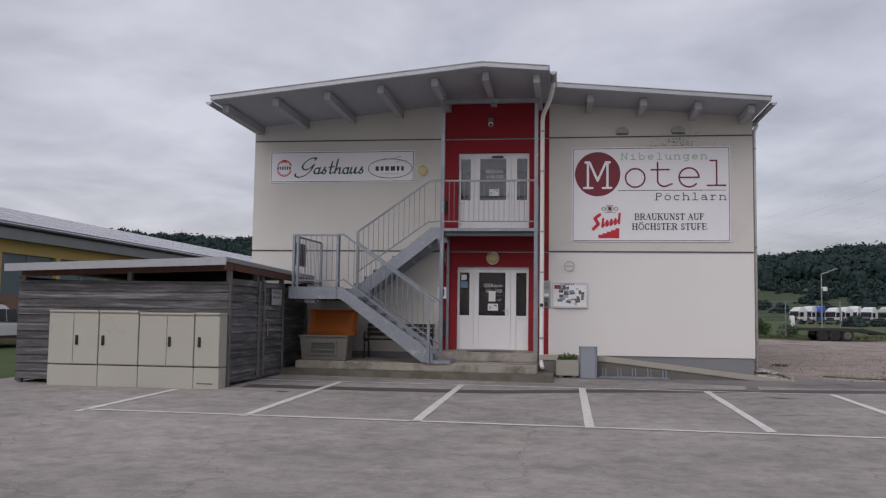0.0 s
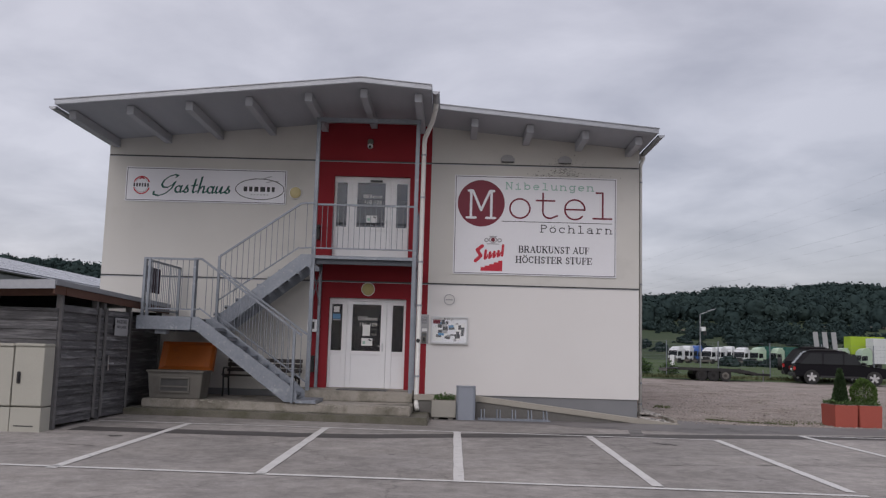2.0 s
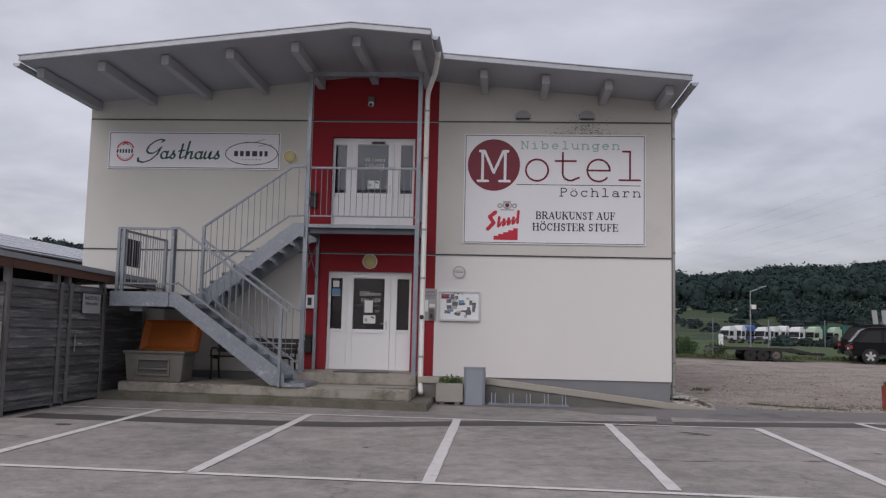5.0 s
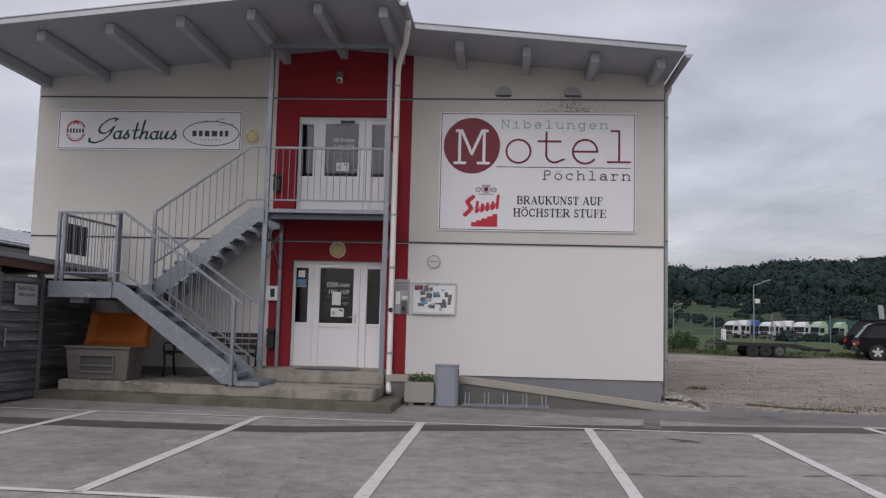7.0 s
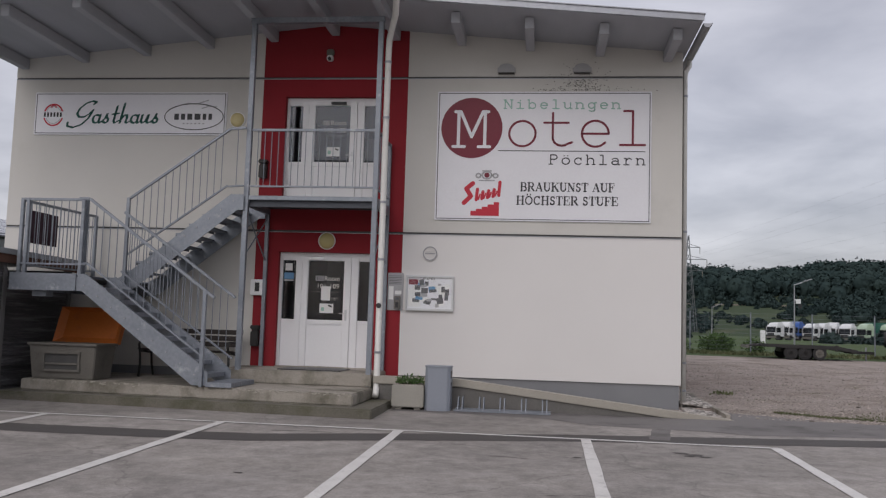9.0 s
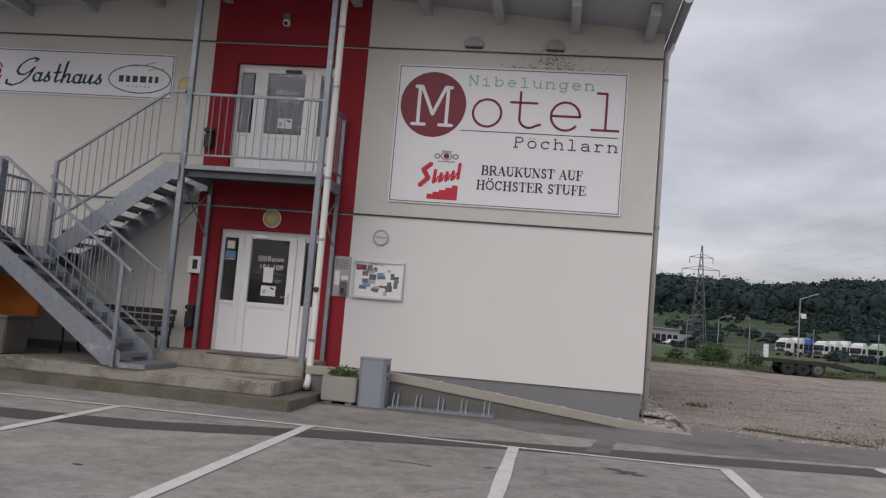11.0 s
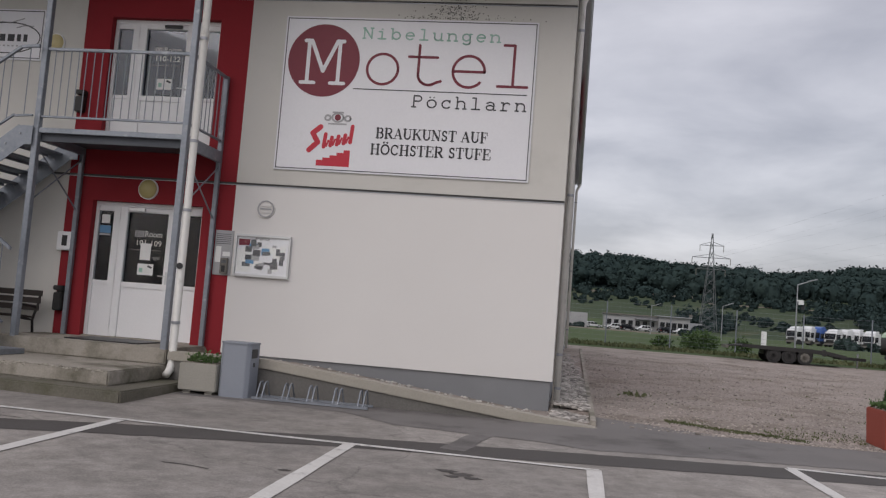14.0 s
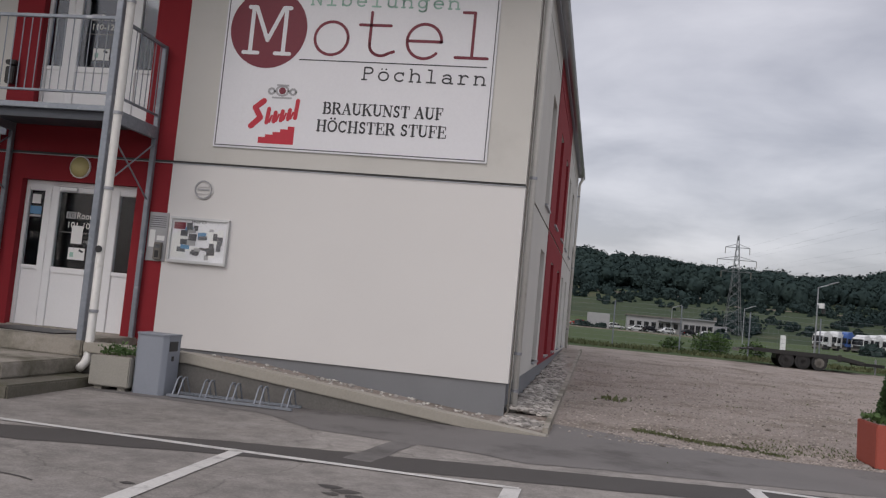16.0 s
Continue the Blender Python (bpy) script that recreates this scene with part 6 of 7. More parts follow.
# loose gravel on the lot, densest near its front edge
st = []
for k in range(15000):
    y = 21.75 + 20 * rng.random() ** 2.2
    x = rng.uniform(5.5, 15)
    if y < 22.7 - 0.75 * (x - 5.4) + 0.3 * rng.normal():
        continue
    s = rng.uniform(0.006, 0.016) * (2.2 if rng.random() < 0.03 else 1)
    st.append((x, y, ground_z(y) + s * 0.3, s * 1.3, s, s * 0.7))
tagged(new("loose_gravel", lumps("loose_gravel", st, 1, 0.3, LOOSE, rng, False)), "loose brown-grey stones scattered on the gravel lot", "gravel", kind="stuff")


def weed_tuft(rng):
    k = rng.random()
    if k < 0.55:
        x = 6.45 + 1.75 * rng.random(); y = 22.78 - 0.50 * (x - 6.67) + rng.normal(0, 0.07) + 0.05 * math.sin(x * 5)
    elif k < 0.8:
        x = rng.uniform(7.8, 10); y = 22.3 + abs(rng.normal(0, 0.6))
    else:
        x = rng.uniform(5.5, 13); y = 21.8 + 14 * rng.random()
        x, y = round(x / 1.7) * 1.7 + rng.normal(0, 0.2), round(y / 2.3) * 2.3 + rng.normal(0, 0.12)
    return (x, y, ground_z(y)), (0, 0, 1)


tagged(new("weeds", leaves("weeds", weed_tuft, 2600, 0.032, WEED, rng, 0.8)), "low green weeds along the gravel edge", "weeds", kind="stuff")
tagged(new("weeds", leaves("weeds", lambda r: ((r.normal(6.3, 0.12), r.normal(26.5, 0.15), ground_z(26.5)), (r.normal(0, .3), r.normal(0, .3), 1)), 45, 0.08, WEED, rng, 0.5)), "leafy weed clump growing in gravel", "weeds", kind="stuff")

# ---------------------------------------------------------------- things at the porch
pb = empty("concrete_planter", (0.13, 21.15, 0.085), "pale concrete planter box with small shrubs", "planter")
px0, px1, py0, py1 = -0.13, 0.40, 20.93, 21.36
for fx in (px0 + 0.06, px1 - 0.16):
    part("planter_foot", box(fx, fx + 0.1, py0 + 0.05, py1 - 0.05, 0.075, 0.135), PLANTERGREY, pb)
b = box(px0, px1, py0, py1, 0.135, 0.50, 0.012)
part("planter_box", b, PLANTERGREY, pb)
part("soil", box(px0 + 0.04, px1 - 0.04, py0 + 0.04, py1 - 0.04, 0.48, 0.505), GRAVEL, pb)
part("shrub", leaves("shrub", lambda r: ((r.uniform(px0 + .05, px1 - .05), r.uniform(py0 + .05, py1 - .05), 0.50 + abs(r.normal(0, 0.05))), (r.normal(0, .4), r.normal(0, .4), 1)), 340, 0.05, LEAF, rng, 0.6), LEAF, pb, "small green shrubs")

bn = empty("litter_bin", (0.62, 21.15, 0.08), "blue-grey powder-coated metal litter bin", "litter bin")
c = 0.05
outline = [(0.41 + c, 20.97), (0.83 - c, 20.97), (0.83, 20.97 + c), (0.83, 21.33), (0.41, 21.33), (0.41, 20.97 + c)]
part("bin_body", prism(outline, 0.085, 0.80, axis="z", bevel=0.006), BINPAINT, bn)
part("bin_lid", prism([(x + (0.008 if x > 0.6 else -0.008), y + (0.008 if y > 21.1 else -0.008)) for x, y in outline], 0.80, 0.825, axis="z", bevel=0.004), BINPAINT, bn)
part("bin_opening", box(0.826, 0.836, 21.04, 21.25, 0.62, 0.74, 0.004), BLACK, bn, "black litter slot")
part("bin_lock", box(0.826, 0.838, 21.12, 21.17, 0.50, 0.56, 0.003), BLACK, bn)

rk = empty("bicycle_rack", (1.68, 21.1, 0.08), "low galvanised steel bicycle rack with five hoops", "bicycle rack")
gz = ground_z(21.1) + 0.012
part("base_rail", bar((0.90, 20.98, gz + 0.015), (2.48, 20.98, gz + 0.015), 0.035, 0.03), GALV, rk)
part("base_rail", bar((0.90, 21.30, gz + 0.015), (2.48, 21.30, gz + 0.015), 0.035, 0.03), GALV, rk)
for hx in (1.00, 1.35, 1.69, 2.04, 2.38):
    for o in (-0.035, 0.035):
        part("hoop", tube([(hx + o, 20.98, gz + 0.02), (hx + o, 21.08, gz + 0.20), (hx + o, 21.12, gz + 0.225), (hx + o, 21.18, gz + 0.225), (hx + o, 21.30, gz + 0.02)], 0.010, 8), GALV, rk)

gb = empty("grit_box", (-5.67, 20.6, 0.395), "grey plastic grit box with open orange lid", "grit box")


def taper(x0, x1, y0, y1, z0, z1, flare, bevel=0.015):
    b = box(x0, x1, y0, y1, z0, z1)
    for v in b.verts:
        if v.co.z < (z0 + z1) / 2:
            v.co.x += flare if v.co.x < (x0 + x1) / 2 else -flare
            v.co.y += flare if v.co.y < (y0 + y1) / 2 else -flare
    bmesh.ops.bevel(b, geom=b.edges[:], offset=bevel, segments=2, affect="EDGES")
    return b


part("box_body", taper(-6.27, -5.08, 20.480, 21.180, 0.400, 0.96, 0.05), GREYPLASTIC, gb)
part("box_rim", box(-6.30, -5.05, 20.450, 21.210, 0.955, 1.0, 0.012), GREYPLASTIC, gb, "lighter grey rim")
for bb in (box(-6.02, -5.35, 20.462, 20.500, 0.82, 0.86, 0.004), box(-6.02, -5.35, 20.485, 20.525, 0.52, 0.56, 0.004), box(-6.02, -5.98, 20.470, 20.520, 0.56, 0.82, 0.004), box(-5.39, -5.35, 20.470, 20.520, 0.56, 0.82, 0.004)):
    part("hatch_frame", bb, GREYPLASTIC, gb)
# dark plate stands in for the shade inside the hatch recess
part("hatch_recess", box(-5.98, -5.39, 20.490, 20.518, 0.56, 0.82), SEAM, gb, "dark plate for the shaded hatch recess")
part("hatch_shelf", box(-5.97, -5.40, 20.470, 20.500, 0.64, 0.67), GREYPLASTIC, gb)
lid = bmesh.new()
lp = [(-6.28, 21.190, 1.0), (-5.07, 21.190, 1.0), (-5.07, 21.440, 1.62), (-6.28, 21.440, 1.62)]
li = [(-6.17, 21.250, 1.08), (-5.18, 21.250, 1.08), (-5.18, 21.450, 1.55), (-6.17, 21.450, 1.55)]
lv = [lid.verts.new(p) for p in lp]
iv = [lid.verts.new((x, y + 0.07, z)) for x, y, z in li]
ov = [lid.verts.new((x, y + 0.12, z - 0.03)) for x, y, z in lp]
for i in range(4):
    j = (i + 1) % 4
    lid.faces.new((lv[i], lv[j], iv[j], iv[i]))
    lid.faces.new((lv[j], lv[i], ov[i], ov[j]))
lid.faces.new(iv); lid.faces.new(list(reversed(ov)))
bmesh.ops.recalc_face_normals(lid, faces=lid.faces[:])
part("box_lid", lid, ORANGE, gb, "open hollow orange lid leaning back")

be = empty("park_bench", (-4.15, 22.2, 0.395), "dark slatted park bench with cast iron ends", "bench")
for ex_ in (-5.0, -3.32):
    e = tube([(ex_, 21.92  , 0.395), (ex_, 21.96, 0.62), (ex_, 21.93, 0.84), (ex_, 22.0, 0.865)], 0.022, 8)
    tube([(ex_, 22.0, 0.865), (ex_, 22.40, 0.82), (ex_, 22.44, 0.60), (ex_, 22.52, 0.395)], 0.022, 8, e)
    tube([(ex_, 22.40, 0.82), (ex_, 22.50, 1.05), (ex_, 22.56, 1.27)], 0.02, 8, e)
    part("bench_end", e, IRON, be, "scrolled cast iron bench end", smooth=True)
    part("armrest", tube([(ex_, 21.93, 0.84), (ex_, 21.88, 0.98), (ex_, 21.94, 1.06), (ex_, 22.2, 1.05), (ex_, 22.47, 1.02)], 0.02, 8), IRON, be, smooth=True)
for k in range(5):
    part("seat_slat", box(-5.05, -3.27, 21.93 + 0.095 * k, 22.005 + 0.095 * k, 0.885 - 0.008 * k, 0.91 - 0.008 * k, 0.004), BENCHWOOD, be)
for k in range(3):
    part("back_slat", bar((-5.05, 22.455 + 0.03 * k, 1.01 + 0.115 * k), (-3.27, 22.455 + 0.03 * k, 1.01 + 0.115 * k), 0.025, 0.09), BENCHWOOD, be)


# ---------------------------------------------------------------- orange planters
def terracotta_planter(x0, label, plant):
    y0, y1 = 21.93, 22.7
    x1, zb = x0 + 0.53, ground_z(22.2)
    p = empty("square_planter", (x0 + 0.26, 22.3, zb), label, "planter", group="terracotta planters")
    part("planter_box", taper(x0, x1, y0, y1, zb, zb + 0.50, 0.012, 0.012), TERRA, p)
    part("soil", box(x0 + 0.03, x1 - 0.03, y0 + 0.03, y1 - 0.03, zb + 0.49, zb + 0.51), GRAVEL, p)
    zt, cx, cy = zb + 0.5, x0 + 0.28, 22.28
    part("ground_cover", leaves("ground_cover", lambda r: ((r.uniform(x0 + .03, x1 - .03), r.uniform(y0 + .02, y1 - .02), zt + abs(r.normal(0, .04))), (r.normal(0, .6), r.normal(0, .6), 0.7)), 700, 0.06, LEAF, rng), LEAF, p, "trailing green leaves")
    part("stem", rod((cx, cy, zt), (cx, cy, zt + 0.5), 0.018, 8), POSTWOOD, p)
    if plant == "cone":
        def shape(r):
            t = r.random() ** 1.5
            a = r.uniform(0, math.tau)
            rad = (0.165 * (1 - t) ** 0.8 + 0.012) * r.uniform(0.75, 1.0)
            return (cx + rad * math.cos(a), cy + rad * math.sin(a), zt + 0.03 + 0.78 * t), (math.cos(a), math.sin(a), 0.9)
        part("crown", leaves("crown", shape, 5200, 0.045, CONIFER, rng, 0.45), CONIFER, p, "narrow conical conifer")
    else:
        def shape(r):
            d = r.normal(0, 1, 3); d /= np.linalg.norm(d)
            rad = r.uniform(0.8, 1.0) * (1 + 0.08 * math.sin(5 * d[0] + 3 * d[2]))
            return (cx + 0.28 * rad * d[0], cy + 0.28 * rad * d[1], zt + 0.30 + 0.30 * rad * d[2]), d
        part("crown", leaves("crown", shape, 5200, 0.04, BOX_LEAF, rng, 0.5), BOX_LEAF, p, "rounded clipped boxwood crown")
    return p


terracotta_planter(9.12, "terracotta-coloured square planter with a conical conifer", "cone")
terracotta_planter(9.68, "terracotta-coloured square planter with a rounded boxwood", "ball")


# ---------------------------------------------------------------- vehicles
def placed(ob, x, y, z, turn):
    ob.matrix_basis = pose(x, y, z, 0, 0, turn)
    return ob


def local(name, bm, material, parent, label="", smooth=False):
    """A part whose mesh is drawn in its thing's own axes."""
    me = bm if isinstance(bm, bpy.types.Mesh) else mesh_of(name, bm, material, smooth)
    ob = new(name, me)
    ob.parent = parent
    return tagged(ob, label)


def wheel(parent, x, y, r, w, rim_mat=None, spokes=5):
    s = 1 if y > 0 else -1
    t = local("wheel", rod((x, y - w / 2, r), (x, y + w / 2, r), r, 24), TYRE, parent)
    local("rim", rod((x, y + s * (w / 2 - 0.005), r), (x, y + s * (w / 2 + 0.006), r), r * 0.66, 20), BLACK, t)
    if spokes:
        b = None
        for k in range(spokes):
            a = k * math.tau / spokes + 0.3
            b = bar((x, y + s * (w / 2 + 0.012), r), (x + r * 0.62 * math.cos(a), y + s * (w / 2 + 0.012), r + r * 0.62 * math.sin(a)), 0.02, 0.10, b)
        local("spokes", b, rim_mat or GREYPLASTIC, t)


def estate_car(name, label, paint, x, y, turn, long=4.65, high=1.80, wide=1.84, spare=False, z=None):
    """A tall off-road estate car; its nose points along its own +x."""
    c = empty(name, (0, 0, 0), label, "car")
    L, W = long / 2, wide / 2
    zb, zw = 0.36, high * 0.56
    low = prism([(-L, zb + 0.12), (-L + 0.06, zb), (L - 0.10, zb), (L, zb + 0.12), (L, zw - 0.26), (L - 0.24, zw - 0.12), (L * 0.40, zw + 0.02), (-L + 0.04, zw + 0.02), (-L, zw - 0.1)], -W, W, bevel=0.09)
    body = local("body", low, paint, c)
    cab = prism([(-L + 0.03, zw), (L * 0.42, zw), (L * 0.10, high - 0.06), (L * 0.02, high - 0.01), (-L + 0.95, high), (-L + 0.58, high - 0.07)], -W + 0.09, W - 0.09, bevel=0.07)
    for v in cab.verts:
        if v.co.z > high - 0.25:
            v.co.y *= 0.90
    local("cabin", cab, paint, c)
    for s in (-1, 1):
        for a, b_ in ((-L + 0.45, -L * 0.42), (-L * 0.38, L * 0.0), (L * 0.03, L * 0.30)):
            g = prism([(a - (0.12 if a < -L * 0.6 else 0.0), zw + 0.05), (b_ + (0.14 if b_ > L * 0.2 else 0.0), zw + 0.05), (b_ - (0.12 if b_ > L * 0.2 else 0.0), high - 0.17), (a + (0.36 if a < -L * 0.6 else 0.02), high - 0.17)], -0.01, 0.01)
            for v in g.verts:
                f = (v.co.z - zw) / (high - zw)
                v.co.y += s * ((W - 0.085) - 0.075 * max(f - 0.2, 0))
            local("side_window", g, DARKGLASS, c)
        wheel(c, -L + 0.85, s * (W - 0.10), 0.36, 0.22, ALU)
        wheel(c, L - 0.90, s * (W - 0.10), 0.36, 0.22, ALU)
        tl = box(-L - 0.012, -L + 0.10, min(s * (W - 0.16), s * (W + 0.008)), max(s * (W - 0.16), s * (W + 0.008)), zw - 0.28, zw - 0.10, 0.012)
        local("tail_lamp", tl, REDLENS, c, "red tail lamp")
        local("roof_rail", bar((-L + 1.0, s * (W - 0.24), high + 0.03), (L * 0.0, s * (W - 0.24), high + 0.03), 0.035, 0.035), BLACK, c)
        local("wing_mirror", box(L * 0.36, L * 0.42, s * (W - 0.02), s * (W + 0.16), zw + 0.05, zw + 0.19, 0.02), paint, c)
        local("sill", box(-L + 1.25, L - 1.3, s * (W - 0.03), s * (W + 0.012), zb - 0.02, zb + 0.08, 0.01), BLACK, c)
    rw_ = prism([(-0.66, zw + 0.06), (0.66, zw + 0.06), (0.54, high - 0.15), (-0.54, high - 0.15)], -L + 0.01, -L + 0.05, axis="x")
    for v in rw_.verts:
        v.co.x += (v.co.z - zw) * 0.55 / (high - 0.07 - zw)
    local("rear_window", rw_, DARKGLASS, c)
    local("number_plate", box(-L - 0.014, -L + 0.004, -0.26, 0.26, zw - 0.30, zw - 0.19), PAPER, c, "white number plate")
    local("bumper", box(-L - 0.07, -L + 0.1, -W + 0.03, W - 0.03, zb + 0.02, zb + 0.22, 0.03), BLACK, c)
    local("bumper", box(L - 0.1, L + 0.06, -W + 0.03, W - 0.03, zb + 0.02, zb + 0.22, 0.03), BLACK, c)
    if spare:
        local("spare_wheel", rod((-L - 0.24, 0.1, zw - 0.1), (-L - 0.02, 0.1, zw - 0.1), 0.36, 24), TYRE, c, "spare wheel on the tailgate")
    return placed(c, x, y, ground_z(y) if z is None else z, turn)


estate_car("estate_car", "black off-road estate car parked on gravel", CARBLACK, 20.15, 46.6, -14, 4.65, 1.72)
estate_car("estate_car", "dark off-road car with spare wheel on its tailgate", CARBLACK, 20.6, 49.3, -20, 4.4, 1.85, 1.80, True)
estate_car("parked_car", "white car parked beside the hall", CARWHITE, -19.6, 27.6, 90, 4.4, 1.5, 1.75)

tr = empty("flatbed_trailer", (0, 0, 0), "dark low flatbed trailer parked at the edge of the gravel", "trailer")
DECK = [(-2.3, 0.55), (-1.3, 0.52), (0.8, 0.50), (1.65, 0.38), (1.65, 0.45), (0.8, 0.60), (-1.3, 0.61), (-2.3, 0.62)]
local("deck", prism(DECK, -1.05, 1.05), BLACK, tr)
local("side_rail", prism([(x, z + (0.025 if k > 3 else -0.03)) for k, (x, z) in enumerate(DECK)], -1.09, -1.052), IRON, tr)
local("side_rail", prism([(x, z + (0.025 if k > 3 else -0.03)) for k, (x, z) in enumerate(DECK)], 1.052, 1.09), IRON, tr)
local("hinge_block", box(0.72, 0.86, -1.12, -1.05, 0.40, 0.66, 0.01), IRON, tr)
local("undercarriage", box(-1.4, 0.5, -0.6, 0.6, 0.30, 0.52, 0.02), BLACK, tr)
local("loading_ramp", bar((-2.3, -0.6, 0.58), (-2.85, -0.6, 0.54), 0.35, 0.06), IRON, tr)
local("loading_ramp", bar((-2.3, 0.6, 0.58), (-2.85, 0.6, 0.54), 0.35, 0.06), IRON, tr)
local("rear_lamp_bar", box(-2.88, -2.8, -0.9, 0.9, 0.44, 0.56), GREYPLASTIC, tr)
local("drawbar", bar((1.5, -0.5, 0.38), (2.6, 0, 0.36), 0.09, 0.12), IRON, tr)
local("drawbar", bar((1.5, 0.5, 0.38), (2.6, 0, 0.36), 0.09, 0.12), IRON, tr)
local("jockey_wheel", rod((2.35, 0.2, 0.02), (2.35, 0.2, 0.6), 0.035, 8), ZINC, tr)
for wx in (-1.08, -0.5, 0.10):
    for s in (-1, 1):
        wheel(tr, wx, s * 0.95, 0.285, 0.22, GREYPLASTIC if wx > 0 else IRON, 8)
placed(tr, 14.2, 47.4, ground_z(47.4), -3)


def lorry(x, y, turn, paint, tall=1.0, label="white lorry tractor unit in a distant row", box_mat=None, box_top=3.9):
    c = empty("lorry", (0, 0, 0), label, "lorry", group="distant lorry row")
    H = 3.0 * tall
    body = prism([(-1.15, 0.75), (1.10, 0.75), (1.15, 1.5), (1.0, 2.45), (0.75, H), (-1.05, H + 0.12), (-1.15, H - 0.1)], -1.22, 1.22, bevel=0.03)
    local("cab", body, paint, c)
    local("windscreen", prism([(-1.12, 1.50), (1.12, 1.50), (1.06, 2.42), (-1.06, 2.42)], 1.10, 1.135, axis="x"), DARKGLASS, c)
    for v in c.children[-1].data.vertices:
        v.co.x += (1.62 - v.co.z) * 0.15 + 0.02
    for s in (-1, 1):
        local("side_window", prism([(-0.15, 1.55), (1.0, 1.45), (0.86, 2.42), (-0.15, 2.42)], s * 1.215, s * 1.235), DARKGLASS, c)
        wheel(c, 0.55, s * 1.05, 0.5, 0.3, None, 0)
        wheel(c, -2.6, s * 1.05, 0.5, 0.5, None, 0)
        local("mirror", box(0.95, 1.1, s * 1.25, s * 1.45, 1.7, 2.3, 0.02), BLACK, c)
    local("bumper", box(0.75, 1.19, -1.2, 1.2, 0.42, 0.80, 0.04), GREYPLASTIC, c)
    local("fuel_tank", box(-2.0, -0.6, -1.15, 1.15, 0.5, 0.95, 0.06), IRON, c)
    local("grille", box(1.135, 1.17, -0.8, 0.8, 0.85, 1.4), BLACK, c)
    local("chassis", box(-3.6, 1.0, -0.45, 0.45, 0.55, 0.95), IRON, c)
    local("wind_deflector", prism([(-0.95, H), (0.72, H - 0.05), (0.55, H + 0.22), (0.1, H + 0.45), (-0.95, H + 0.55)], -1.0, 1.0, bevel=0.04), paint, c)
    local("sun_visor", box(0.92, 1.16, -1.1, 1.1, 2.44, 2.56, 0.02), BLACK, c)
    local("headlamp_panel", box(1.10, 1.20, -1.18, 1.18, 0.80, 1.02, 0.02), IRON, c)
    for s in (-1, 1):
        local("door_gap", box(-0.24, -0.19, min(s * 1.20, s * 1.228), max(s * 1.20, s * 1.228), 0.9, 2.5), SEAM, c)
        local("wheel_arch", box(0.02, 1.02, min(s * 1.18, s * 1.226), max(s * 1.18, s * 1.226), 0.74, 1.02), BLACK, c)
    if box_mat:
        local("body_box", box(-8.5, -1.35, -1.25, 1.25, 1.0, box_top, 0.03), box_mat, c)
    return placed(c, x, y, 0.85, turn)


LORRIES = [(46.1, CARWHITE, 0.96), (48.3, CARWHITE, 1.02), (50.3, CARBLUE, 1.05), (52.8, CARWHITE, 0.95), (54.9, CARWHITE, 1.0), (57.0, CARWHITE, 1.06), (59.3, CARWHITE, 1.0)]
for i, (lx, pm, tl_) in enumerate(LORRIES):
    lorry(lx, 180 + (i % 3) * 0.7, 215 + (i * 13) % 17, pm, tl_, "blue lorry tractor unit in a distant row" if pm is CARBLUE else "white lorry tractor unit in a distant row")
lorry(62.9, 181, 208, CARGREEN, 1.05, "pale green lorry with dark green tarpaulin", DKGREEN)
lorry(66.6, 181, 208, CARGREEN, 1.05, "pale green lorry with dark green tarpaulin", DKGREEN)
lorry(71.0, 180, 210, CARWHITE, 1.0)
lorry(74.5, 180, 210, CARWHITE, 1.0)
lorry(78.5, 178, 186, CARGREEN, 1.15, "pale lorry with tall lime green trailer", LIME, 6.3)
lorry(81.0, 174, 186, CARGREEN, 1.15, "pale green lorry with tall white box body", CARWHITE, 5.9)
for k in range(3):
    lb_ = box(70.0 + 1.75 * k, 70.9 + 1.75 * k, 170, 170.2, 4.2, 7.6)
    for v in lb_.verts:
        v.co.x -= (v.co.z - 4.2) * 0.10
    lr = empty("loading_ramp", (70.6 + 1.75 * k, 170, 1.0), "raised pale loading ramp of a low loader", "ramp", group="raised loading ramps")
    part("ramp_plate", lb_, SIGNGREY, lr)
    part("ramp_bed", box(69.9 + 1.75 * k, 71.6 + 1.75 * k, 169.6, 173, 0.95, 4.2), CARWHITE, lr)

# ---------------------------------------------------------------- fence, poles, pylon
fence = empty("wire_fence", (15, 51, 0.58), "grey steel mesh fence on slender posts", "fence")
fzb = ground_z(51)
pm_ = mesh_of("fence_post", rod((0, 0, 0), (0, 0, 2.05), 0.03, 8), GALV)
for k in range(22):
    fp = new("fence_post", pm_)
    fp.location = (3.9 + 2.9 * k - 6, 51, fzb)
    hang(fp, fence)
fw = bmesh.new()
for k in range(11):
    z = fzb + 0.05 + 0.195 * k
    bar((-2, 51, z), (59, 51, z), 0.006, 0.006, fw)
for k in range(305):
    bar((-2 + 0.2 * k, 51.006, fzb + 0.05), (-2 + 0.2 * k, 51.006, fzb + 2.0), 0.002, 0.002, fw)
tagged(part("mesh_wire", fw, GALV, fence, "thin grey wire mesh"), kind="stuff")


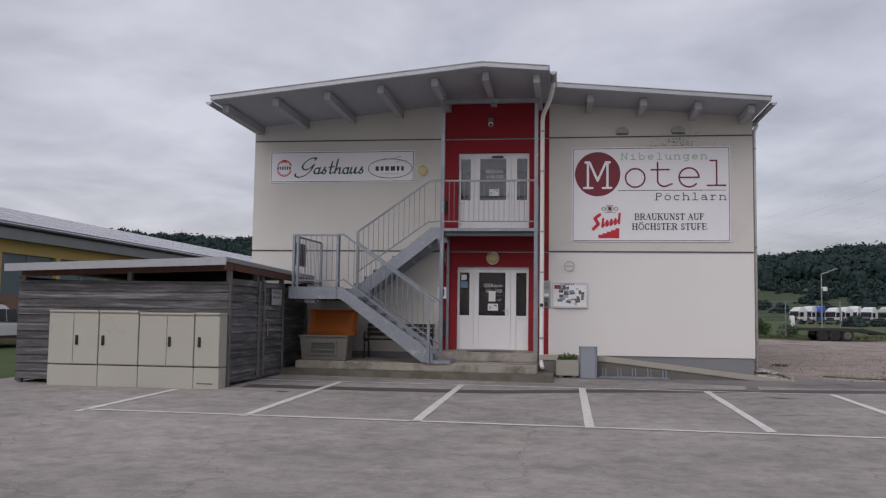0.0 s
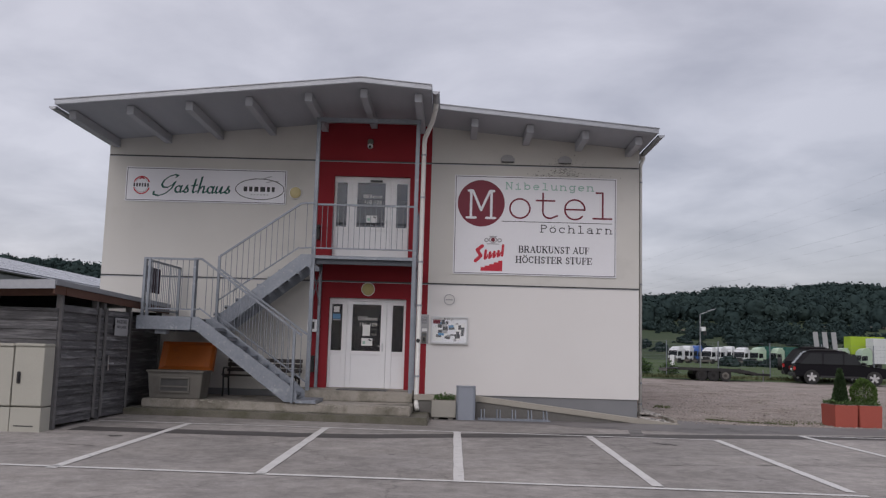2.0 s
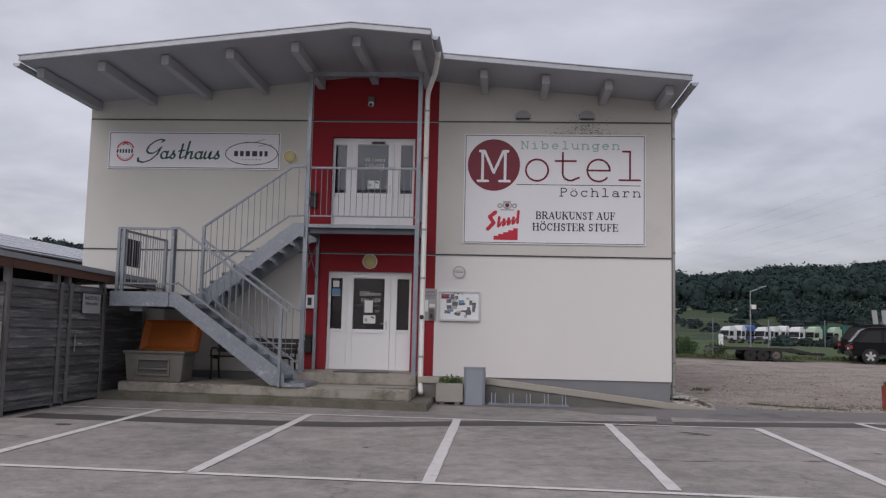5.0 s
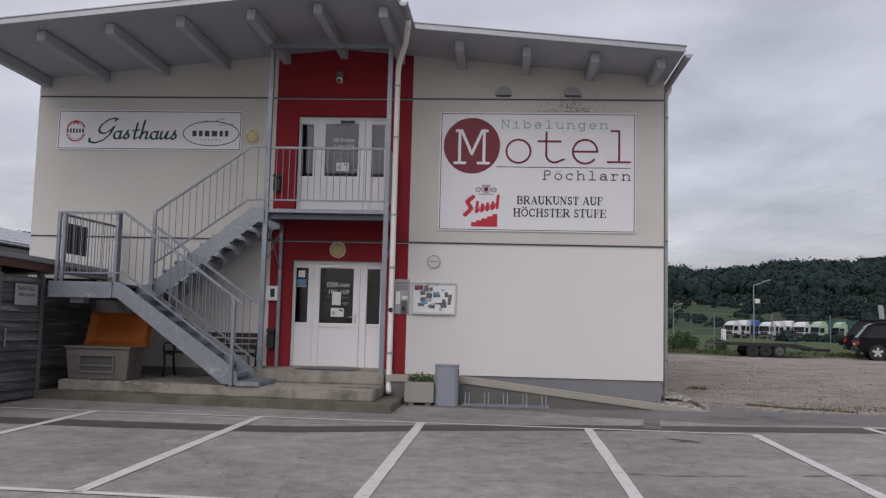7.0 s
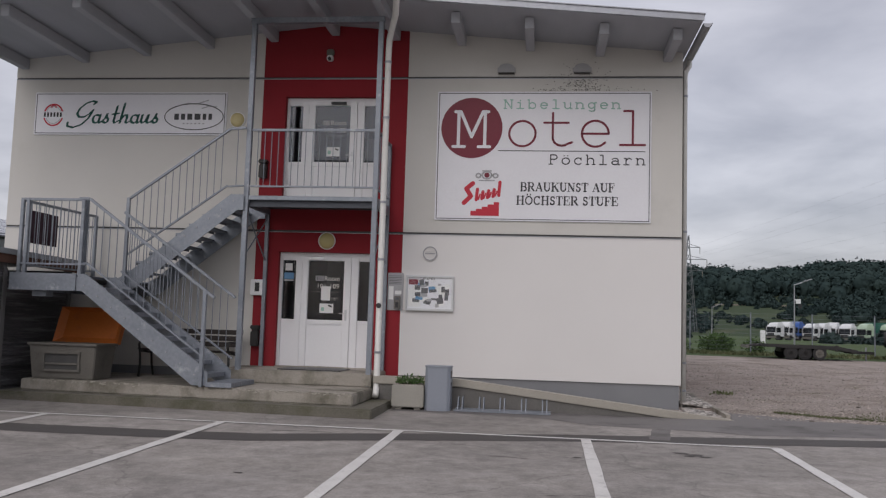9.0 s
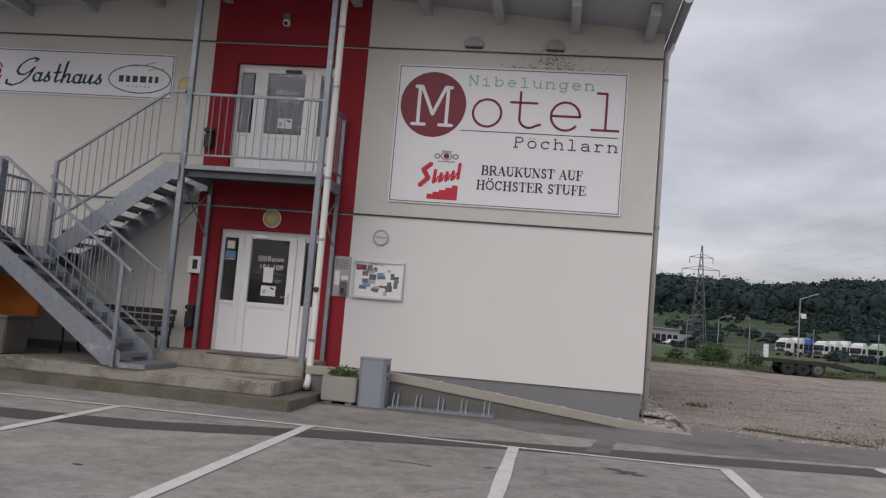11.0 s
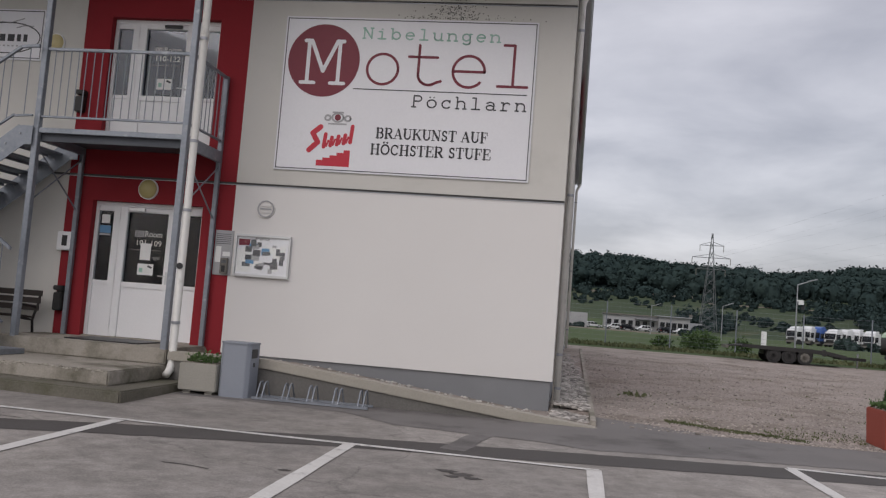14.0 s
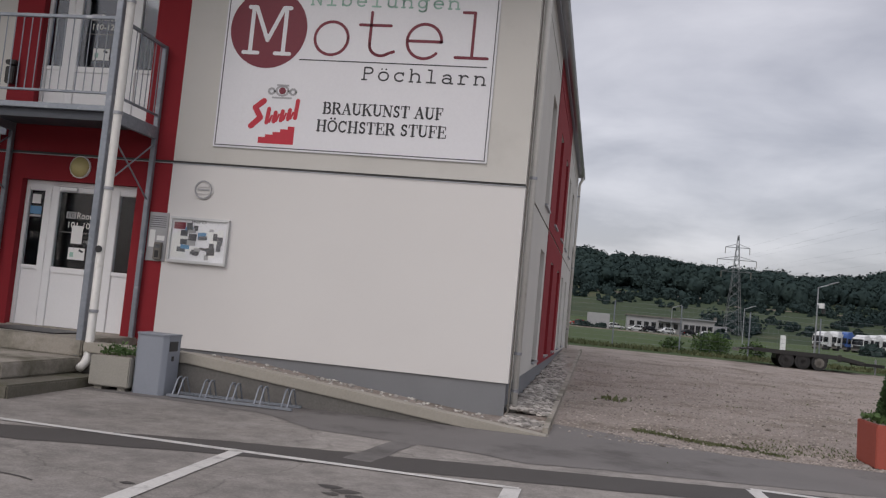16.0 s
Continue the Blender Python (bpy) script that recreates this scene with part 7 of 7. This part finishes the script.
def pole_lamp(x, y, z0, z1, arm, cam_box, label):
    p = empty("street_lamp", (x, y, z0), label, "street lamp", group="street lamps")
    part("pole", rod((x, y, z0), (x, y, z1), 0.055, 10, None, 0.035), ZINC, p)
    part("arm", rod((x, y, z1 - 0.02), (x + arm, y, z1 + 0.30), 0.03, 8), ZINC, p)
    part("lamp_head", bar((x + arm * 0.6, y, z1 + 0.22), (x + arm * 1.25, y, z1 + 0.40), 0.2, 0.07, bevel=0.02), FASCIA, p)
    if cam_box:
        part("camera_housing", rod((x + 0.22, y - 0.1, z1 - 1.25), (x + 0.22, y - 0.1, z1 - 0.95), 0.16, 14), PVC, p, "white surveillance camera housing")
        part("camera_dome", rod((x + 0.34, y - 0.1, z1 - 1.55), (x + 0.34, y - 0.1, z1 - 1.27), 0.11, 14), BLACK, p)
        part("camera_arm", bar((x, y, z1 - 1.0), (x + 0.3, y - 0.1, z1 - 1.0), 0.08, 0.08), PVC, p)


pole_lamp(18.7, 66.5, 0.85, 4.95, 0.9, True, "grey steel lamp pole with white surveillance cameras")
pole_lamp(20.9, 107, 0.9, 4.6, 0.9, False, "slender grey street lamp in the meadow")
pole_lamp(14.6, 120, 0.9, 4.4, 0.9, False, "slender grey street lamp in the meadow")
thing("distribution_box", box(17.76, 18.07, 71.5, 71.8, 0.85, 1.93, 0.03), PVC, "white upright distribution box in grass", "utility box")

py = empty("electricity_pylon", (35.2, 213.5, 3), "grey lattice steel electricity pylon", "pylon")
PX, PY, PB, PT = 35.2, 213.5, 2.0, 24.4


def pyl_w(z):
    return 1.7 * (1 - (z - PB) / (PT - PB)) ** 1.1 + 0.12


zl = [PB + (PT - PB) * k / 11 for k in range(12)]
for sx in (-1, 1):
    for sy in (-1, 1):
        b = None
        for z0, z1 in zip(zl, zl[1:]):
            b = rod((PX + sx * pyl_w(z0), PY + sy * pyl_w(z0), z0), (PX + sx * pyl_w(z1), PY + sy * pyl_w(z1), z1), 0.07, 4, b)
        part("pylon_leg", b, PYLON, py)
b = None
for z0, z1 in zip(zl, zl[1:]):
    for s in (-1, 1):
        b = rod((PX - pyl_w(z0), PY + s * pyl_w(z0), z0), (PX + pyl_w(z1), PY + s * pyl_w(z1), z1), 0.035, 4, b)
        b = rod((PX + pyl_w(z0), PY + s * pyl_w(z0), z0), (PX - pyl_w(z1), PY + s * pyl_w(z1), z1), 0.035, 4, b)
part("lattice", b, PYLON, py)
ARMS = ((21.6, 2.6), (18.8, 4.2), (16.2, 3.2))
for az_, aw in ARMS:
    b = rod((PX - aw, PY, az_), (PX + aw, PY, az_), 0.07, 4)
    for s in (-1, 1):
        rod((PX + s * aw, PY, az_), (PX, PY, az_ + 0.9), 0.05, 4, b)
    part("crossarm", b, PYLON, py)
    for s in (-1, 1):
        part("insulator", rod((PX + s * aw, PY, az_), (PX + s * aw, PY, az_ - 1.4), 0.08, 5), GREYPLASTIC, py)
        q0 = Vector((PX + s * aw, PY, az_ - 1.4))
        q1 = Vector((125 + s * aw * 2, 60, 47 + (az_ - 19) * 3.2))
        cab_ = [q0.lerp(q1, t / 24) - Vector((0, 0, 2.5 * 4 * (t / 24) * (1 - t / 24))) for t in range(25)]
        thing("power_line", tube(cab_, 0.007, 4), GALV, "thin overhead power line against the sky", "cable", group="overhead power lines")

# ---------------------------------------------------------------- far buildings
db = empty("car_dealership", (22.8, 232, 2), "long low white car dealership building", "building")
part("dealer_wall", box(13, 26, 232, 244, 0.9, 4.7), SIGNGREY, db)
part("dealer_wall", box(26, 33.5, 230, 244, 0.9, 4.9), SIGNGREY, db)
part("dealer_wall", box(33.5, 36.5, 230.4, 244, 0.9, 3.9), FASCIA, db)
part("dealer_roof", box(12.6, 26.0, 231.4, 244.4, 4.7, 5.0), GREYPLASTIC, db)
part("dealer_roof", box(25.6, 33.9, 229.2, 244.4, 4.9, 5.15), FASCIA, db)
part("canopy", box(20.5, 25.5, 229.4, 231.9, 3.8, 4.15), PLINTH, db, "dark flat canopy over the entrance")
part("sign_pylon", box(33.2, 33.9, 229.6, 229.9, 4.9, 5.9), GREYPLASTIC, db)
for k in range(7):
    part("dealer_window", box(13.6 + 1.75 * k, 14.7 + 1.75 * k, 231.9, 232.0, 2.2, 3.5), DARKGLASS, db)
for k in range(5):
    part("dealer_window", box(26.4 + 1.4 * k, 27.5 + 1.4 * k, 229.9, 230.0, 1.8, 3.6), DARKGLASS, db)
ct = empty("site_container", (5.9, 216, 1.3), "pale grey corrugated container in the meadow", "container")
cbm = box(3.4, 8.5, 215, 217.6, 0.9, 4.3, 0.04)
for k in range(16):
    box(3.5 + 0.31 * k, 3.63 + 0.31 * k, 214.94, 215.0, 1.35, 4.15, bm=cbm)
part("container_body", cbm, SIGNGREY, ct)
for k, (cx_, pm) in enumerate(((-1.5, CARWHITE), (1.0, REDLENS), (10.2, CARWHITE), (15.0, CARWHITE), (18.5, CARBLACK), (22.0, CARWHITE), (27.5, CARBLACK), (31.0, CARWHITE))):
    estate_car("distant_car", ("red" if pm is REDLENS else "black" if pm is CARBLACK else "white") + " car parked before the dealership", pm, cx_, 226, 180 * (k % 2) + 5 * k, 4.3, 1.5, 1.75, False, 0.95)

# hall with solar roof
hall = empty("solar_hall", (-27, 46, 0.3), "ochre industrial hall with strip windows and solar panel roof", "building")
HX, HY0, HY1 = -21.6, 14, 98
part("hall_wall", box(HX - 20, HX - 0.3, HY0, HY1, -0.2, 4.9), YELLOWPAINT, hall)
part("brick_base", box(HX - 0.3, HX, HY0, HY1, -0.2, 2.1), BRICKRED, hall, "brown brick base wall")
part("lintel_band", box(HX - 0.3, HX - 0.02, HY0, HY1, 3.75, 4.25), YELLOWPAINT, hall, "ochre lintel band")
part("gutter_band", box(HX - 0.3, HX + 0.35, HY0 - 0.2, HY1 + 0.2, 4.25, 4.78), PLINTH, hall, "dark gutter band")
part("gutter_lip", rod((HX + 0.38, HY0, 4.78), (HX + 0.38, HY1, 4.78), 0.08, 8), BLACK, hall)
part("window_strip", box(HX - 0.29, HX - 0.12, HY0, HY1, 2.1, 3.75), HALLGLASS, hall, "grey-blue strip window")
for k in range(21):
    y = HY0 + 1 + 4 * k
    part("column", box(HX - 0.12, HX + 0.04, y - 0.16, y + 0.16, 2.1, 3.75), YELLOWPAINT, hall)
    part("window_bar", box(HX - 0.12, HX - 0.06, y + 1.95, y + 2.05, 2.1, 3.75), PLINTH, hall)
rfm = prism([(HX + 0.35, 4.82), (-32, 7.30), (-42, 5.0), (-42, 4.8), (-32, 7.12), (HX + 0.35, 4.68)], HY0 - 0.2, HY1 + 0.2)
part("hall_roof", rfm, FASCIA, hall, "light metal hall roof")
sl = Vector((-32 - HX, 0, 7.30 - 4.84))
for r_ in range(5):
    for k in range(41):
        y0 = HY0 + 0.3 + 2.04 * k
        a, b_ = 0.06 + 0.18 * r_, 0.06 + 0.18 * (r_ + 1) - 0.006
        p0, p1 = Vector((HX, 0, 4.96)) + sl * a, Vector((HX, 0, 4.96)) + sl * b_
        pb_ = bmesh.new()
        q = [pb_.verts.new(v) for v in ((p0.x, y0, p0.z), (p0.x, y0 + 2.0, p0.z), (p1.x, y0 + 2.0, p1.z), (p1.x, y0, p1.z))]
        q2 = [pb_.verts.new(v.co - Vector((0, 0, 0.05))) for v in q]
        pb_.faces.new(q); pb_.faces.new(list(reversed(q2)))
        for i in range(4):
            pb_.faces.new((q[i], q2[i], q2[(i + 1) % 4], q[(i + 1) % 4]))
        bmesh.ops.recalc_face_normals(pb_, faces=pb_.faces[:])
        part("solar_panel", pb_, SOLAR, hall)

# ---------------------------------------------------------------- far woods, hedges, road
def polar(a, r):
    return r * math.sin(radians(a)), r * math.cos(radians(a))


wd = []
for lo_a, hi_a, n in ((-34, -15, 2400), (-9, 34, 7400)):
    for k in range(n):
        a = rng.uniform(lo_a, hi_a)
        r = 362 + 258 * rng.random() ** 0.85 + 12 * math.sin(a * 0.9)
        x, y = polar(a, r)
        s = rng.uniform(2.0, 5.2)
        h = hill(x, y) + ground_z(y)
        wd.append((x, y, h + rng.uniform(0.3, 5.5) + 2.0 * math.sin(x * 0.05) * math.sin(y * 0.07), s, s, s * rng.uniform(0.8, 1.3)))


def sprays(name, places, per, size, material, rng):
    """One mesh of many small leafy sprays spread over the given crowns."""
    c = np.repeat(np.array(places), per, axis=0)
    n = len(c)
    d = rng.normal(0, 1, (n, 3)); d /= np.linalg.norm(d, axis=1, keepdims=True)
    p = c[:, :3] + d * c[:, 3:] * rng.uniform(0.70, 1.02, (n, 1))
    out = d + rng.normal(0, 0.5, (n, 3)); out /= np.linalg.norm(out, axis=1, keepdims=True)
    a = np.cross(out, rng.normal(0, 1, (n, 3))); a /= np.linalg.norm(a, axis=1, keepdims=True)
    b = np.cross(out, a)
    s = rng.uniform(0.5, 1.3, (n, 1)) * size
    v = np.stack([p + a * s, p + b * s * 0.8, p - a * s * 0.9, p - b * s * 0.7], axis=1).reshape(-1, 3)
    me = bpy.data.meshes.new(name)
    me.from_pydata(v.tolist(), [], np.arange(4 * n).reshape(-1, 4).tolist())
    me.materials.append(material)
    return me


tagged(new("far_woods", lumps("far_woods", [(x, y, z, a * 0.70, b * 0.70, c * 0.70) for x, y, z, a, b, c in wd], 2, 0.18, WOODS, rng)), "dark green wooded hillside under grey sky", "woods", kind="stuff")
tagged(new("far_foliage", sprays("far_foliage", wd, 66, 0.80, WOODS, rng)), "leafy treetops of the distant wooded hillside", "woods", kind="stuff")
hd = []
for r0, a0, a1, n, sz in ((346, -9, 30, 520, 2.6), (338, 8.6, 15.5, 90, 1.5), (262, 7.6, 10.4, 120, 3.2), (300, 17.5, 24, 220, 3.8), (322, -9, 8, 70, 1.8), (284, 11, 17, 45, 1.4), (318, 15, 18, 60, 2.6),
                          (205, 0.6, 2.0, 30, 0.7), (150, 8.2, 9.6, 40, 0.8), (120, 17, 24, 60, 0.6), (290, 24, 30, 120, 3.0)):
    for k in range(n):
        a = rng.uniform(a0, a1)
        x, y = polar(a, r0 + 9 * math.sin(a * 1.7 + r0) + rng.normal(0, 6))
        s = sz * rng.uniform(0.25, 0.8) * (1.0 + 0.6 * math.sin(a * 5.1 + r0))
        hd.append((x, y, ground_z(y) + hill(x, y) + s * 0.6, s, s, s * rng.uniform(0.7, 1.2)))
tagged(new("hedge_foliage", sprays("hedge_foliage", hd, 60, 0.55, WOODS, rng)), "leafy tops of the hedges across the meadow", "hedge", kind="stuff")
tagged(new("hedges", lumps("hedges", [(x, y, z - c * 0.3, a * 0.6, b * 0.6, c * 0.6) for x, y, z, a, b, c in hd], 1, 0.12, WOODS, rng)), "dark hedges and bushes across the meadow", "hedge", kind="stuff")


def road_band(name, r, a0, a1, h0, h1, material, label, category):
    b = bmesh.new()
    prev = None
    for k in range(25):
        a = a0 + (a1 - a0) * k / 24
        x, y = polar(a, r)
        x2, y2 = polar(a, r + 5)
        z = ground_z(y) + hill(x, y)
        cur = [b.verts.new((x, y, z - 2)), b.verts.new((x, y, z + h1)), b.verts.new((x2, y2, z + h1)), b.verts.new((x2, y2, z - 2))]
        if prev:
            for i in range(3):
                b.faces.new((prev[i], cur[i], cur[i + 1], prev[i + 1]))
        prev = cur
    bmesh.ops.recalc_face_normals(b, faces=b.faces[:])
    thing(name, b, material, label, category, kind="structure")


road_band("road_embankment", 352, -9, 10.5, 0, 0.9, CONCRETE, "pale road embankment at the foot of the woods", "road")
road_band("field_strip", 352, 22.6, 30, 0, 0.9, GRAVEL, "pale stubble strip below the woods", "field")
road_band("field_strip", 335, 9, 15.5, 0, 0.4, GRAVEL, "pale stubble strip in the meadow", "field")
road_band("field_strip", 150, -2, 9, 0, 0.15, GRAVEL, "pale track across the meadow", "field")


def bush(x, y, r, h, n, label):
    s = empty("bush", (x, y, ground_z(y)), label, "bush", group="bushes by the fence")
    for k in range(5):
        a = k * 1.3
        part("branch", rod((x, y, ground_z(y)), (x + r * 0.6 * math.cos(a), y + r * 0.6 * math.sin(a), ground_z(y) + h * 0.7), 0.02, 5, None, 0.008), POSTWOOD, s)

    def shape(g):
        d = g.normal(0, 1, 3); d /= np.linalg.norm(d)
        k = g.uniform(0.35, 1.0) * (1 + 0.25 * math.sin(7 * d[0] + 4 * d[1]))
        return (x + r * d[0] * k, y + r * d[1] * k, max(ground_z(y) + h * 0.45 + h * 0.5 * d[2] * k, ground_z(y))), d
    part("foliage", leaves("foliage", shape, n, 0.16, LEAF, rng, 0.7), LEAF, s)


bush(11.0, 52.2, 0.85, 1.0, 1500, "ragged green bush beside the wire fence")
bush(9.3, 52.4, 0.5, 0.55, 500, "low green bush beside the wire fence")
bush(12.9, 52.3, 0.5, 0.75, 500, "low green bush beside the wire fence")


def tall_grass(r):
    x = r.uniform(-2, 40)
    y = 49.2 + abs(r.normal(0, 1.6))
    return (x, y, ground_z(y)), (r.normal(0, .2), r.normal(0, .2), 1)


tagged(new("tall_grass", leaves("tall_grass", tall_grass, 7000, 0.15, WEED, rng, 0.3)), "uneven tall grass at the gravel edge", "grass", kind="stuff")
